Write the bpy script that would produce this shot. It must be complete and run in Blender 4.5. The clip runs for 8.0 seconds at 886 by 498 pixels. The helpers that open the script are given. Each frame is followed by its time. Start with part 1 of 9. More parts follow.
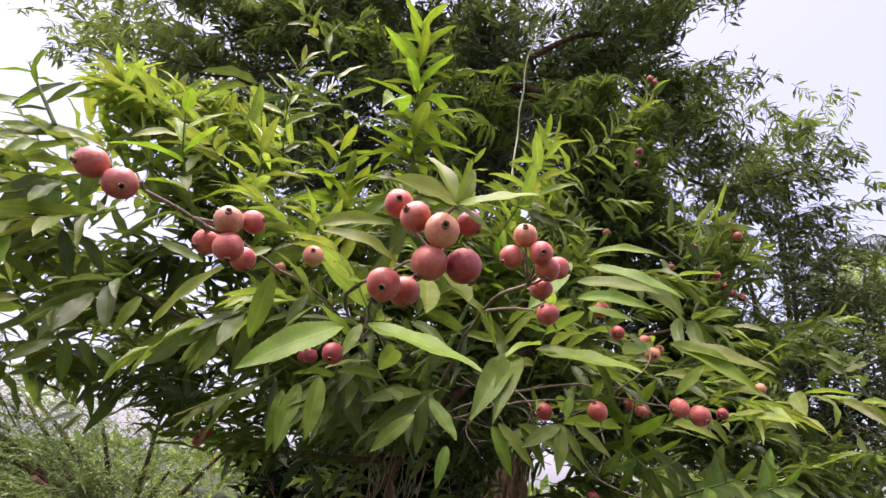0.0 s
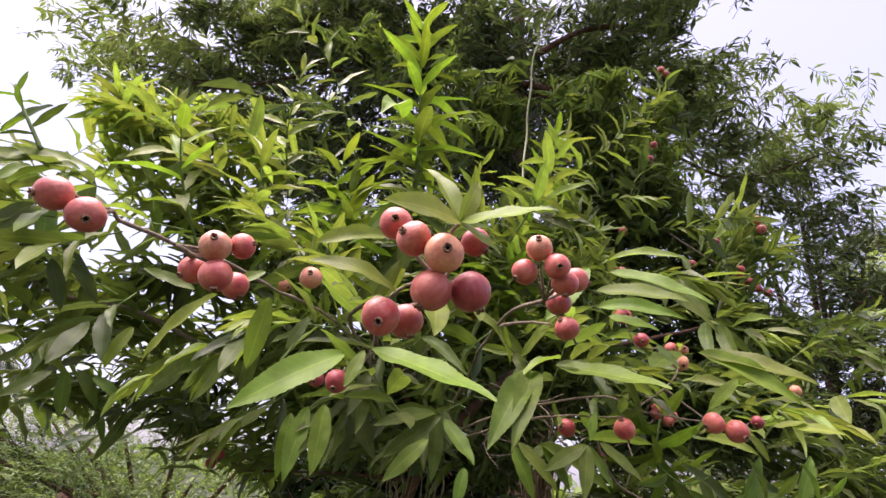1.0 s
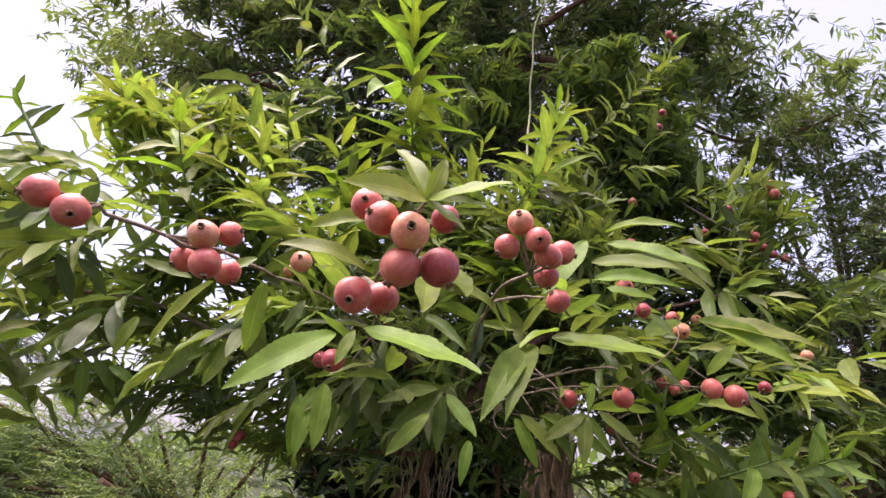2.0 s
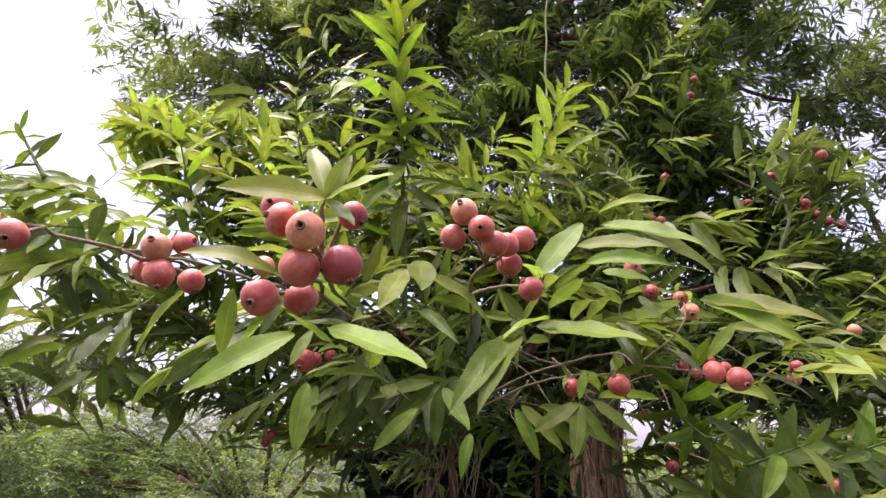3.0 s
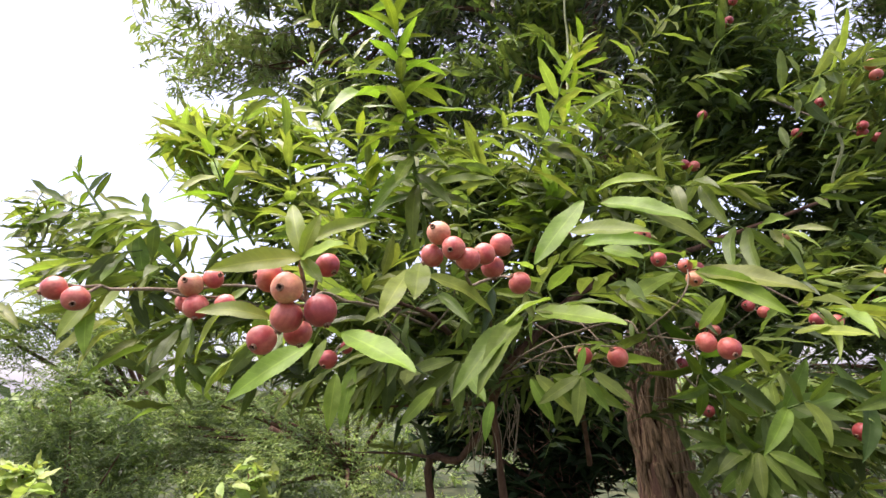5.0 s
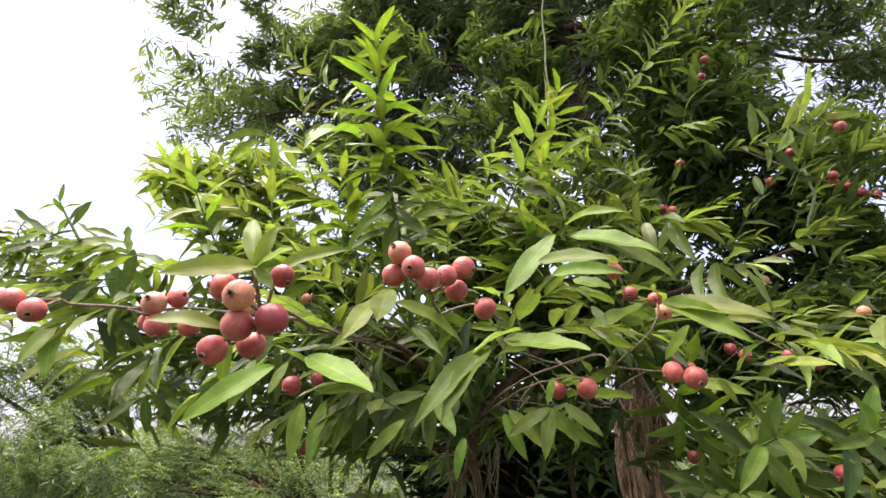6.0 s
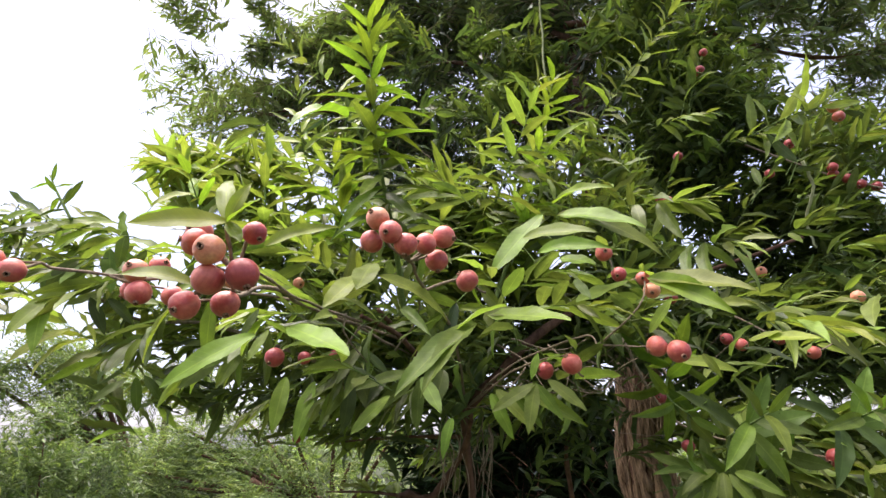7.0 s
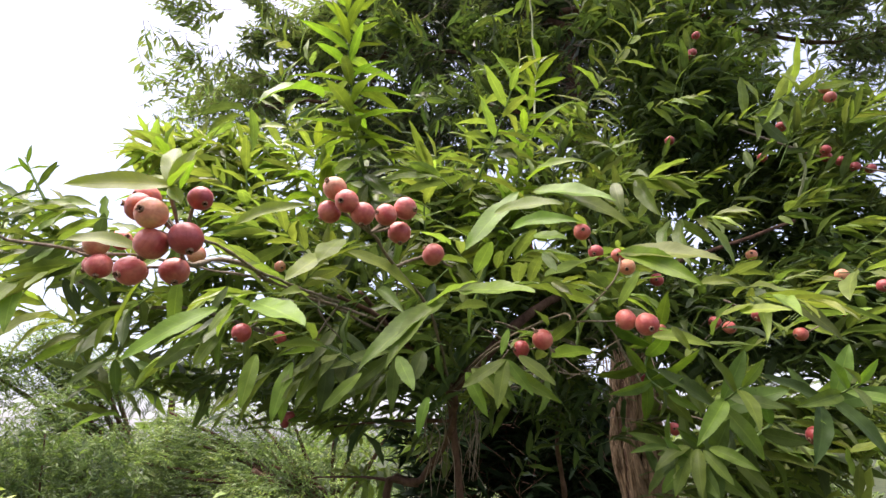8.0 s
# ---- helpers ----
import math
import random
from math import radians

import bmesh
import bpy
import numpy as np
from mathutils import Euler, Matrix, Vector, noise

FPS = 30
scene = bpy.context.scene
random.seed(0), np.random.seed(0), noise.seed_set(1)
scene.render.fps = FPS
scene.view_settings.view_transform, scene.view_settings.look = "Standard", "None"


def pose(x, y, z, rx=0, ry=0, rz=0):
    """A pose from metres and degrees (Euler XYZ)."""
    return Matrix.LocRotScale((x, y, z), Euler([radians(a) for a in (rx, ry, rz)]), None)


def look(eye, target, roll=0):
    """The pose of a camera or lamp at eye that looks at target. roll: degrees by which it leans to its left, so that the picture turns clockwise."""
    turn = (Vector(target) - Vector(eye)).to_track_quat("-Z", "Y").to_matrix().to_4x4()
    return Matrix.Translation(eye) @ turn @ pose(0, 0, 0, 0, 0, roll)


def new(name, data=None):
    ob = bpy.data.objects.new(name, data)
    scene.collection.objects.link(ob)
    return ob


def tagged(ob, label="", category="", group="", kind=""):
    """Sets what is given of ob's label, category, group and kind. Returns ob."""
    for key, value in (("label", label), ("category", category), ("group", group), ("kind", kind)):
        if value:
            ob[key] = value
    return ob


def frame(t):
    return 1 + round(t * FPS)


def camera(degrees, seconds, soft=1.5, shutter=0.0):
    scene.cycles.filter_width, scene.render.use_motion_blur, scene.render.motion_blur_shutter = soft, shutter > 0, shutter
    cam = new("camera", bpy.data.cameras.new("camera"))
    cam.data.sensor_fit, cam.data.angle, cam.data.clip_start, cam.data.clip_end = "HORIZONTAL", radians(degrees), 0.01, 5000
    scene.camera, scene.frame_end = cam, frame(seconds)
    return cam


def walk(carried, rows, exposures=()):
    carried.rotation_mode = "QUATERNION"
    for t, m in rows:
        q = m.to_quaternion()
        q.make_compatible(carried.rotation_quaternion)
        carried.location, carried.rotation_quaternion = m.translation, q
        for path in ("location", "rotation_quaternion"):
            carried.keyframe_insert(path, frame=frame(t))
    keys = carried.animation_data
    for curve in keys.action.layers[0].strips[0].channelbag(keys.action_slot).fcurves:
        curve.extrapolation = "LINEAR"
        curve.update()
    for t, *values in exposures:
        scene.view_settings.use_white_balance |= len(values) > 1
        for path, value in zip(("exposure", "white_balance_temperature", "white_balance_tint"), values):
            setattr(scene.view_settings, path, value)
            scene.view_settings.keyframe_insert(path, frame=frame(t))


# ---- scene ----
cam = camera(85.4, 8.0)
PATH = [
    (0, (0.006, 0.013, 1.507), (-0.07, 1.811, 2.379), 6.0),
    (0.5, (0.006, 0.058, 1.529), (-0.136, 1.842, 2.423), 6.1),
    (1, (0.011, 0.047, 1.543), (-0.122, 1.842, 2.416), 4.5),
    (2.3, (0.082, 0.042, 1.538), (-0.16, 1.867, 2.32), 2.3),
    (2.5, (0.111, 0.058, 1.545), (-0.172, 1.88, 2.322), 2.2),
    (3, (0.16, 0.066, 1.546), (-0.259, 1.868, 2.307), 1.4),
    (3.5, (0.181, 0.037, 1.591), (-0.37, 1.838, 2.266), 0.8),
    (4, (0.189, 0.02, 1.618), (-0.448, 1.832, 2.174), -0.3),
    (4.2, (0.195, 0.004, 1.631), (-0.46, 1.83, 2.118), -0.7),
    (5.3, (0.29, 0.009, 1.588), (-0.368, 1.803, 2.178), -1.9),
    (5.5, (0.294, 0.015, 1.582), (-0.351, 1.801, 2.208), -1.9),
    (6, (0.307, 0.021, 1.562), (-0.313, 1.77, 2.308), -1.2),
    (6.5, (0.312, 0.036, 1.536), (-0.29, 1.779, 2.31), -0.8),
    (7, (0.332, 0.047, 1.52), (-0.307, 1.785, 2.278), -0.8),
    (7.5, (0.361, 0.062, 1.511), (-0.301, 1.795, 2.257), -0.9),
    (8, (0.377, 0.081, 1.494), (-0.28, 1.821, 2.229), -1.0),
]
EXPOSURES = [(0, 1.06, 6420, 35), (2.5, 1.2, 6420, 38), (3.5, 1.28, 6430, 35), (5.5, 1.33, 6450, 25), (8, 1.27, 6450, 23)]
walk(cam, [(t, look(eye, target, roll)) for t, eye, target, roll in PATH], EXPOSURES)


# ---- world, sun, exposure ----
SUN_EL, SUN_ROT = radians(76), radians(-110)
world = bpy.data.worlds.new("overcast_sky")
scene.world = world
world.use_nodes = True
wn, wl = world.node_tree.nodes, world.node_tree.links
wn.clear()
sky = wn.new("ShaderNodeTexSky")
sky.sky_type = "NISHITA"
sky.sun_disc = False
sky.sun_elevation, sky.sun_rotation = SUN_EL, SUN_ROT
sky.air_density, sky.dust_density, sky.ozone_density = 1.0, 4.0, 1.0
sky_lit = wn.new("ShaderNodeBackground")
sky_lit.inputs["Strength"].default_value = 0.10
wl.new(sky.outputs["Color"], sky_lit.inputs["Color"])
cloud = wn.new("ShaderNodeBackground")
cloud.inputs["Color"].default_value = (0.86, 0.89, 1.0, 1)
cloud.inputs["Strength"].default_value = 0.27
both = wn.new("ShaderNodeAddShader")
wl.new(sky_lit.outputs[0], both.inputs[0])
wl.new(cloud.outputs[0], both.inputs[1])
world_out = wn.new("ShaderNodeOutputWorld")
wl.new(both.outputs[0], world_out.inputs["Surface"])

sun_data = bpy.data.lights.new("sun", "SUN")
sun_data.energy, sun_data.angle, sun_data.color = 5.6, radians(55), (1.0, 0.96, 0.88)
sun = new("sun", sun_data)
sun_dir = Vector((math.sin(SUN_ROT) * math.cos(SUN_EL), math.cos(SUN_ROT) * math.cos(SUN_EL), math.sin(SUN_EL)))
sun.matrix_world = look(sun_dir * 30, (0, 0, 0))


# ---- materials ----
def material(name):
    m = bpy.data.materials.new(name)
    m.use_nodes = True
    n = m.node_tree.nodes
    n.clear()
    return m, n, m.node_tree.links


def ramp(n, l, value, stops):
    r = n.new("ShaderNodeValToRGB")
    while len(r.color_ramp.elements) < len(stops):
        r.color_ramp.elements.new(0.5)
    for e, (p, c) in zip(r.color_ramp.elements, stops):
        e.position, e.color = p, (*c, 1)
    l.new(value, r.inputs["Fac"])
    return r.outputs["Color"]


def mixed(n, l, fac, a, b, mode="MIX"):
    m = n.new("ShaderNodeMix")
    m.data_type, m.blend_type = "RGBA", mode
    if isinstance(fac, float):
        m.inputs["Factor"].default_value = fac
    else:
        l.new(fac, m.inputs["Factor"])
    for key, v in (("A", a), ("B", b)):
        if isinstance(v, tuple):
            m.inputs[key].default_value = (*v, 1)
        else:
            l.new(v, m.inputs[key])
    return m.outputs["Result"]


def math_node(n, l, op, a, b=None):
    m = n.new("ShaderNodeMath")
    m.operation = op
    for k, v in ((0, a), (1, b)):
        if v is None:
            continue
        if isinstance(v, (int, float)):
            m.inputs[k].default_value = v
        else:
            l.new(v, m.inputs[k])
    return m.outputs[0]


def leaf_material(name, old, young, through_amount, gloss, veins=True, single=False, shine=0.4, hue=0.467):
    """old, young: the blade's darkest and palest colours; a leaf's own value picks between them, for its age and for
    painted shade.
    """
    m, n, l = material(name)
    age_shade = n.new("ShaderNodeAttribute")
    age_shade.attribute_name = "age_shade"
    if single:
        age_shade.attribute_type = "OBJECT"
        rnd = n.new("ShaderNodeObjectInfo").outputs["Random"]
    else:
        rnd = n.new("ShaderNodeNewGeometry").outputs["Random Per Island"]
    jitter = math_node(n, l, "MULTIPLY_ADD", rnd, 0.5)
    jitter.node.inputs[2].default_value = -0.25
    value = math_node(n, l, "ADD", age_shade.outputs["Fac"], jitter)
    value.node.use_clamp = True
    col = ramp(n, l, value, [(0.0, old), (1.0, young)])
    # some leaves turn yellowish, some stay bluish dark
    tone = n.new("ShaderNodeHueSaturation")
    l.new(col, tone.inputs["Color"])
    shifted = math_node(n, l, "MULTIPLY_ADD", rnd, 0.05)
    shifted.node.inputs[2].default_value = hue
    l.new(shifted, tone.inputs["Hue"])
    r2 = math_node(n, l, "FRACT", math_node(n, l, "MULTIPLY", rnd, 17.3))
    val = math_node(n, l, "MULTIPLY_ADD", r2, 0.5)
    val.node.inputs[2].default_value = 0.75
    l.new(val, tone.inputs["Value"])
    col = tone.outputs["Color"]
    geo = n.new("ShaderNodeNewGeometry")
    spots = n.new("ShaderNodeTexNoise")
    spots.inputs["Scale"].default_value, spots.inputs["Detail"].default_value = 45.0, 3.0
    l.new(geo.outputs["Position"], spots.inputs["Vector"])
    blot = ramp(n, l, spots.outputs["Fac"], [(0.35, (0.82, 0.82, 0.82)), (0.65, (1.1, 1.1, 1.1))])
    col = mixed(n, l, 1.0, col, blot, "MULTIPLY")
    bump_h = None
    if veins:
        uv = n.new("ShaderNodeUVMap")
        sep = n.new("ShaderNodeSeparateXYZ")
        l.new(uv.outputs["UV"], sep.inputs[0])
        side = math_node(n, l, "ABSOLUTE", math_node(n, l, "SUBTRACT", sep.outputs["X"], 0.5))
        rib = math_node(n, l, "LESS_THAN", side, 0.035)
        # side veins, slanting to the tip
        slant = math_node(n, l, "SUBTRACT", sep.outputs["Y"], math_node(n, l, "MULTIPLY", side, 0.22))
        wave = math_node(n, l, "SINE", math_node(n, l, "MULTIPLY", slant, 88.0))
        vein = math_node(n, l, "MULTIPLY", math_node(n, l, "GREATER_THAN", wave, 0.93), 0.22)
        line = math_node(n, l, "MAXIMUM", math_node(n, l, "MULTIPLY", rib, 0.6), vein)
        pale = mixed(n, l, 1.0, col, (1.55, 1.45, 1.5), "MULTIPLY")
        col = mixed(n, l, line, col, pale)
        bump_h = math_node(n, l, "SUBTRACT", 1.0, line)
    p = n.new("ShaderNodeBsdfPrincipled")
    l.new(col, p.inputs["Base Color"])
    p.inputs["Roughness"].default_value = gloss
    p.inputs["Specular IOR Level"].default_value = shine
    if bump_h is not None:
        b = n.new("ShaderNodeBump")
        b.inputs["Strength"].default_value, b.inputs["Distance"].default_value = 0.35, 0.001
        l.new(bump_h, b.inputs["Height"])
        l.new(b.outputs["Normal"], p.inputs["Normal"])
    tr = n.new("ShaderNodeBsdfTranslucent")
    warm = mixed(n, l, 1.0, col, (1.35, 1.5, 0.5) if single else (1.35, 1.45, 0.7), "MULTIPLY")
    l.new(warm, tr.inputs["Color"])
    mix = n.new("ShaderNodeMixShader")
    mix.inputs[0].default_value = through_amount
    l.new(p.outputs[0], mix.inputs[1])
    l.new(tr.outputs[0], mix.inputs[2])
    out = n.new("ShaderNodeOutputMaterial")
    l.new(mix.outputs[0], out.inputs["Surface"])
    return m


def bark_material(name, dark, light, scale, stretch, depth):
    m, n, l = material(name)
    tc = n.new("ShaderNodeTexCoord")
    mp = n.new("ShaderNodeMapping")
    mp.inputs["Scale"].default_value = (scale, scale, scale * stretch)
    l.new(tc.outputs["Object"], mp.inputs["Vector"])
    no = n.new("ShaderNodeTexNoise")
    no.inputs["Scale"].default_value, no.inputs["Detail"].default_value, no.inputs["Roughness"].default_value = 1.0, 7.0, 0.68
    l.new(mp.outputs[0], no.inputs["Vector"])
    big = n.new("ShaderNodeTexNoise")
    big.inputs["Scale"].default_value = 6.0
    l.new(tc.outputs["Object"], big.inputs["Vector"])
    c = ramp(n, l, no.outputs["Fac"], [(0.32, dark), (0.66, light)])
    c = mixed(n, l, 1.0, c, ramp(n, l, big.outputs["Fac"], [(0.3, (0.7, 0.7, 0.68)), (0.7, (1.15, 1.12, 1.1))]), "MULTIPLY")
    p = n.new("ShaderNodeBsdfPrincipled")
    p.inputs["Roughness"].default_value = 0.9
    p.inputs["Specular IOR Level"].default_value = 0.2
    l.new(c, p.inputs["Base Color"])
    b = n.new("ShaderNodeBump")
    b.inputs["Strength"].default_value, b.inputs["Distance"].default_value = 0.9, depth
    l.new(no.outputs["Fac"], b.inputs["Height"])
    l.new(b.outputs["Normal"], p.inputs["Normal"])
    out = n.new("ShaderNodeOutputMaterial")
    l.new(p.outputs[0], out.inputs["Surface"])
    return m


def fruit_material(name, skin, blush):
    """skin: the body; blush: the paler cheeks. Small pale dots as on guava-like berries."""
    m, n, l = material(name)
    tc = n.new("ShaderNodeTexCoord")
    info = n.new("ShaderNodeObjectInfo")
    soft = n.new("ShaderNodeTexNoise")
    soft.noise_dimensions = "4D"
    soft.inputs["Scale"].default_value, soft.inputs["Detail"].default_value = 0.9, 2.0
    l.new(tc.outputs["Object"], soft.inputs["Vector"])
    l.new(math_node(n, l, "MULTIPLY", info.outputs["Random"], 40.0), soft.inputs["W"])
    c = ramp(n, l, soft.outputs["Fac"], [(0.35, skin), (0.68, blush)])
    dots = n.new("ShaderNodeTexVoronoi")
    dots.inputs["Scale"].default_value = 9.0
    l.new(tc.outputs["Object"], dots.inputs["Vector"])
    speck = ramp(n, l, dots.outputs["Distance"], [(0.04, (1, 1, 1)), (0.12, (0, 0, 0))])
    fine = n.new("ShaderNodeTexNoise")
    fine.inputs["Scale"].default_value, fine.inputs["Detail"].default_value = 5.0, 6.0
    l.new(tc.outputs["Object"], fine.inputs["Vector"])
    c = mixed(n, l, 1.0, c, ramp(n, l, fine.outputs["Fac"], [(0.3, (0.92, 0.88, 0.88)), (0.7, (1.06, 1.06, 1.06))]), "MULTIPLY")
    along = n.new("ShaderNodeMapping")
    along.inputs["Scale"].default_value = (5.0, 5.0, 0.5)
    l.new(tc.outputs["Object"], along.inputs["Vector"])
    streak = n.new("ShaderNodeTexNoise")
    streak.inputs["Scale"].default_value, streak.inputs["Detail"].default_value = 1.0, 3.0
    l.new(along.outputs[0], streak.inputs["Vector"])
    c = mixed(n, l, 1.0, c, ramp(n, l, streak.outputs["Fac"], [(0.3, (0.86, 0.78, 0.80)), (0.68, (1.08, 1.12, 1.06))]), "MULTIPLY")
    c = mixed(n, l, math_node(n, l, "MULTIPLY", speck, 0.2), c, (0.75, 0.42, 0.32))
    bright = n.new("ShaderNodeHueSaturation")
    l.new(c, bright.inputs["Color"])
    v = math_node(n, l, "MULTIPLY_ADD", info.outputs["Random"], 0.3)
    v.node.inputs[2].default_value = 0.85
    l.new(v, bright.inputs["Value"])
    p = n.new("ShaderNodeBsdfPrincipled")
    l.new(bright.outputs["Color"], p.inputs["Base Color"])
    p.inputs["Roughness"].default_value = 0.47
    p.inputs["Sheen Weight"].default_value, p.inputs["Sheen Roughness"].default_value = 0.14, 0.4
    p.inputs["Sheen Tint"].default_value = (1.0, 0.84, 0.78, 1)
    p.inputs["Subsurface Weight"].default_value = 0.12
    p.inputs["Subsurface Radius"].default_value = (0.008, 0.003, 0.002)
    p.inputs["Subsurface Scale"].default_value = 0.4
    b = n.new("ShaderNodeBump")
    b.inputs["Strength"].default_value, b.inputs["Distance"].default_value = 0.08, 0.02
    l.new(fine.outputs["Fac"], b.inputs["Height"])
    l.new(b.outputs["Normal"], p.inputs["Normal"])
    out = n.new("ShaderNodeOutputMaterial")
    l.new(p.outputs[0], out.inputs["Surface"])
    return m


def plain_material(name, a, b, scale, rough):
    m, n, l = material(name)
    tc = n.new("ShaderNodeTexCoord")
    no = n.new("ShaderNodeTexNoise")
    no.inputs["Scale"].default_value, no.inputs["Detail"].default_value = scale, 6.0
    l.new(tc.outputs["Object"], no.inputs["Vector"])
    c = ramp(n, l, no.outputs["Fac"], [(0.35, a), (0.65, b)])
    p = n.new("ShaderNodeBsdfPrincipled")
    p.inputs["Roughness"].default_value = rough
    p.inputs["Specular IOR Level"].default_value = 0.15
    l.new(c, p.inputs["Base Color"])
    bp = n.new("ShaderNodeBump")
    bp.inputs["Strength"].default_value, bp.inputs["Distance"].default_value = 0.5, 0.02
    l.new(no.outputs["Fac"], bp.inputs["Height"])
    l.new(bp.outputs["Normal"], p.inputs["Normal"])
    out = n.new("ShaderNodeOutputMaterial")
    l.new(p.outputs[0], out.inputs["Surface"])
    return m


M_LEAF_ONE = leaf_material("fruit_tree_leaf", (0.047, 0.080, 0.025), (0.185, 0.265, 0.036), 0.38, 0.44, single=True, shine=0.15, hue=0.471)
# foliage dark ends also serve as shade painted into inner leaf masses
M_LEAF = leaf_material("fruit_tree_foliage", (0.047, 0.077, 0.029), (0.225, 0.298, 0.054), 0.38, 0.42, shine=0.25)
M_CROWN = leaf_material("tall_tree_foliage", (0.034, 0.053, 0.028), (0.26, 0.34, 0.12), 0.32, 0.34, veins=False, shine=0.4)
M_FEATHER = leaf_material("garden_tree_foliage", (0.050, 0.082, 0.030), (0.29, 0.37, 0.105), 0.42, 0.38, veins=False, shine=0.28, hue=0.474)
# near-black leaves: the deep shade under the trees is put into the colour
M_SHADE = leaf_material("shrub_foliage_painted_shade", (0.012, 0.022, 0.010), (0.03, 0.055, 0.018), 0.2, 0.75, veins=False, shine=0.08)
M_PALM = leaf_material("palm_leaflets", (0.03, 0.05, 0.025), (0.06, 0.09, 0.04), 0.25, 0.4, veins=False)
M_TRUNK = bark_material("fibrous_bark", (0.05, 0.032, 0.018), (0.31, 0.21, 0.12), 120.0, 0.07, 0.02)
M_FIBRE = bark_material("dry_root_fibre", (0.16, 0.10, 0.06), (0.42, 0.30, 0.19), 150.0, 0.4, 0.001)
M_STEM = bark_material("reddish_brown_bark", (0.045, 0.022, 0.014), (0.15, 0.085, 0.055), 40.0, 0.3, 0.01)
M_TWIG = bark_material("grey_brown_twig", (0.10, 0.075, 0.050), (0.27, 0.22, 0.155), 160.0, 0.4, 0.002)
M_GREEN_TWIG = bark_material("green_twig", (0.07, 0.12, 0.035), (0.16, 0.23, 0.07), 160.0, 0.4, 0.001)
M_PALE = bark_material("pale_shoot", (0.22, 0.25, 0.12), (0.42, 0.44, 0.26), 120.0, 0.4, 0.001)
M_RED = fruit_material("red_skin", (0.37, 0.052, 0.046), (0.53, 0.165, 0.108))
M_ORANGE = fruit_material("orange_skin", (0.52, 0.17, 0.10), (0.62, 0.32, 0.16))
M_DEEP = fruit_material("deep_red_skin", (0.25, 0.027, 0.032), (0.39, 0.068, 0.058))
M_CALYX = plain_material("dry_calyx", (0.12, 0.055, 0.035), (0.42, 0.25, 0.16), 4.0, 0.85)
M_HOLE = plain_material("calyx_pit", (0.008, 0.005, 0.004), (0.02, 0.012, 0.01), 6.0, 0.9)
M_GROUND = plain_material("grass_and_soil", (0.018, 0.028, 0.012), (0.05, 0.055, 0.026), 3.0, 0.95)


# ---- shapes ----
UP = Vector((0, 0, 1))


def mesh_from(name, verts, faces, mat, uvs=None, age_shades=None, smooth=True):
    me = bpy.data.meshes.new(name)
    me.from_pydata(verts, [], faces)
    me.materials.append(mat)
    if smooth:
        me.polygons.foreach_set("use_smooth", [True] * len(me.polygons))
    if uvs is not None:
        layer = me.uv_layers.new(name="UVMap")
        idx = np.empty(len(me.loops), dtype=np.int32)
        me.loops.foreach_get("vertex_index", idx)
        layer.data.foreach_set("uv", np.asarray(uvs, dtype=np.float32)[idx].ravel())
    if age_shades is not None:
        at = me.attributes.new("age_shade", "FLOAT", "POINT")
        at.data.foreach_set("value", np.asarray(age_shades, dtype=np.float32))
    me.update()
    return me


def thing(name, base, label, category, group="", kind=""):
    ob = new(name)
    ob.empty_display_size = 0.2
    ob.location = base
    return tagged(ob, label, category, group, kind)


def part(name, me, parent, label="", kind=""):
    """A mesh in world coordinates, as a part of a thing that stands at its own base."""
    ob = new(name, me)
    ob.parent = parent
    root = parent
    shift = Vector((0, 0, 0))
    while root is not None:
        shift += root.location
        root = root.parent
    ob.location = -shift
    return tagged(ob, label, kind=kind)


def posed_part(name, me, parent, m, label=""):
    ob = new(name, me)
    ob.parent = parent
    ob.matrix_basis = Matrix.Translation(-parent.location) @ m
    return tagged(ob, label)


def smooth_path(points, steps):
    """A Catmull-Rom line through the points."""
    p = [np.array(q, dtype=float) for q in points]
    p = [2 * p[0] - p[1]] + p + [2 * p[-1] - p[-2]]
    out = []
    for i in range(1, len(p) - 2):
        for k in range(steps):
            t = k / steps
            a, b, c, d = p[i - 1], p[i], p[i + 1], p[i + 2]
            out.append(0.5 * (2 * b + (c - a) * t + (2 * a - 5 * b + 4 * c - d) * t * t + (3 * b - a - 3 * c + d) * t ** 3))
    out.append(p[-2])
    return np.array(out)


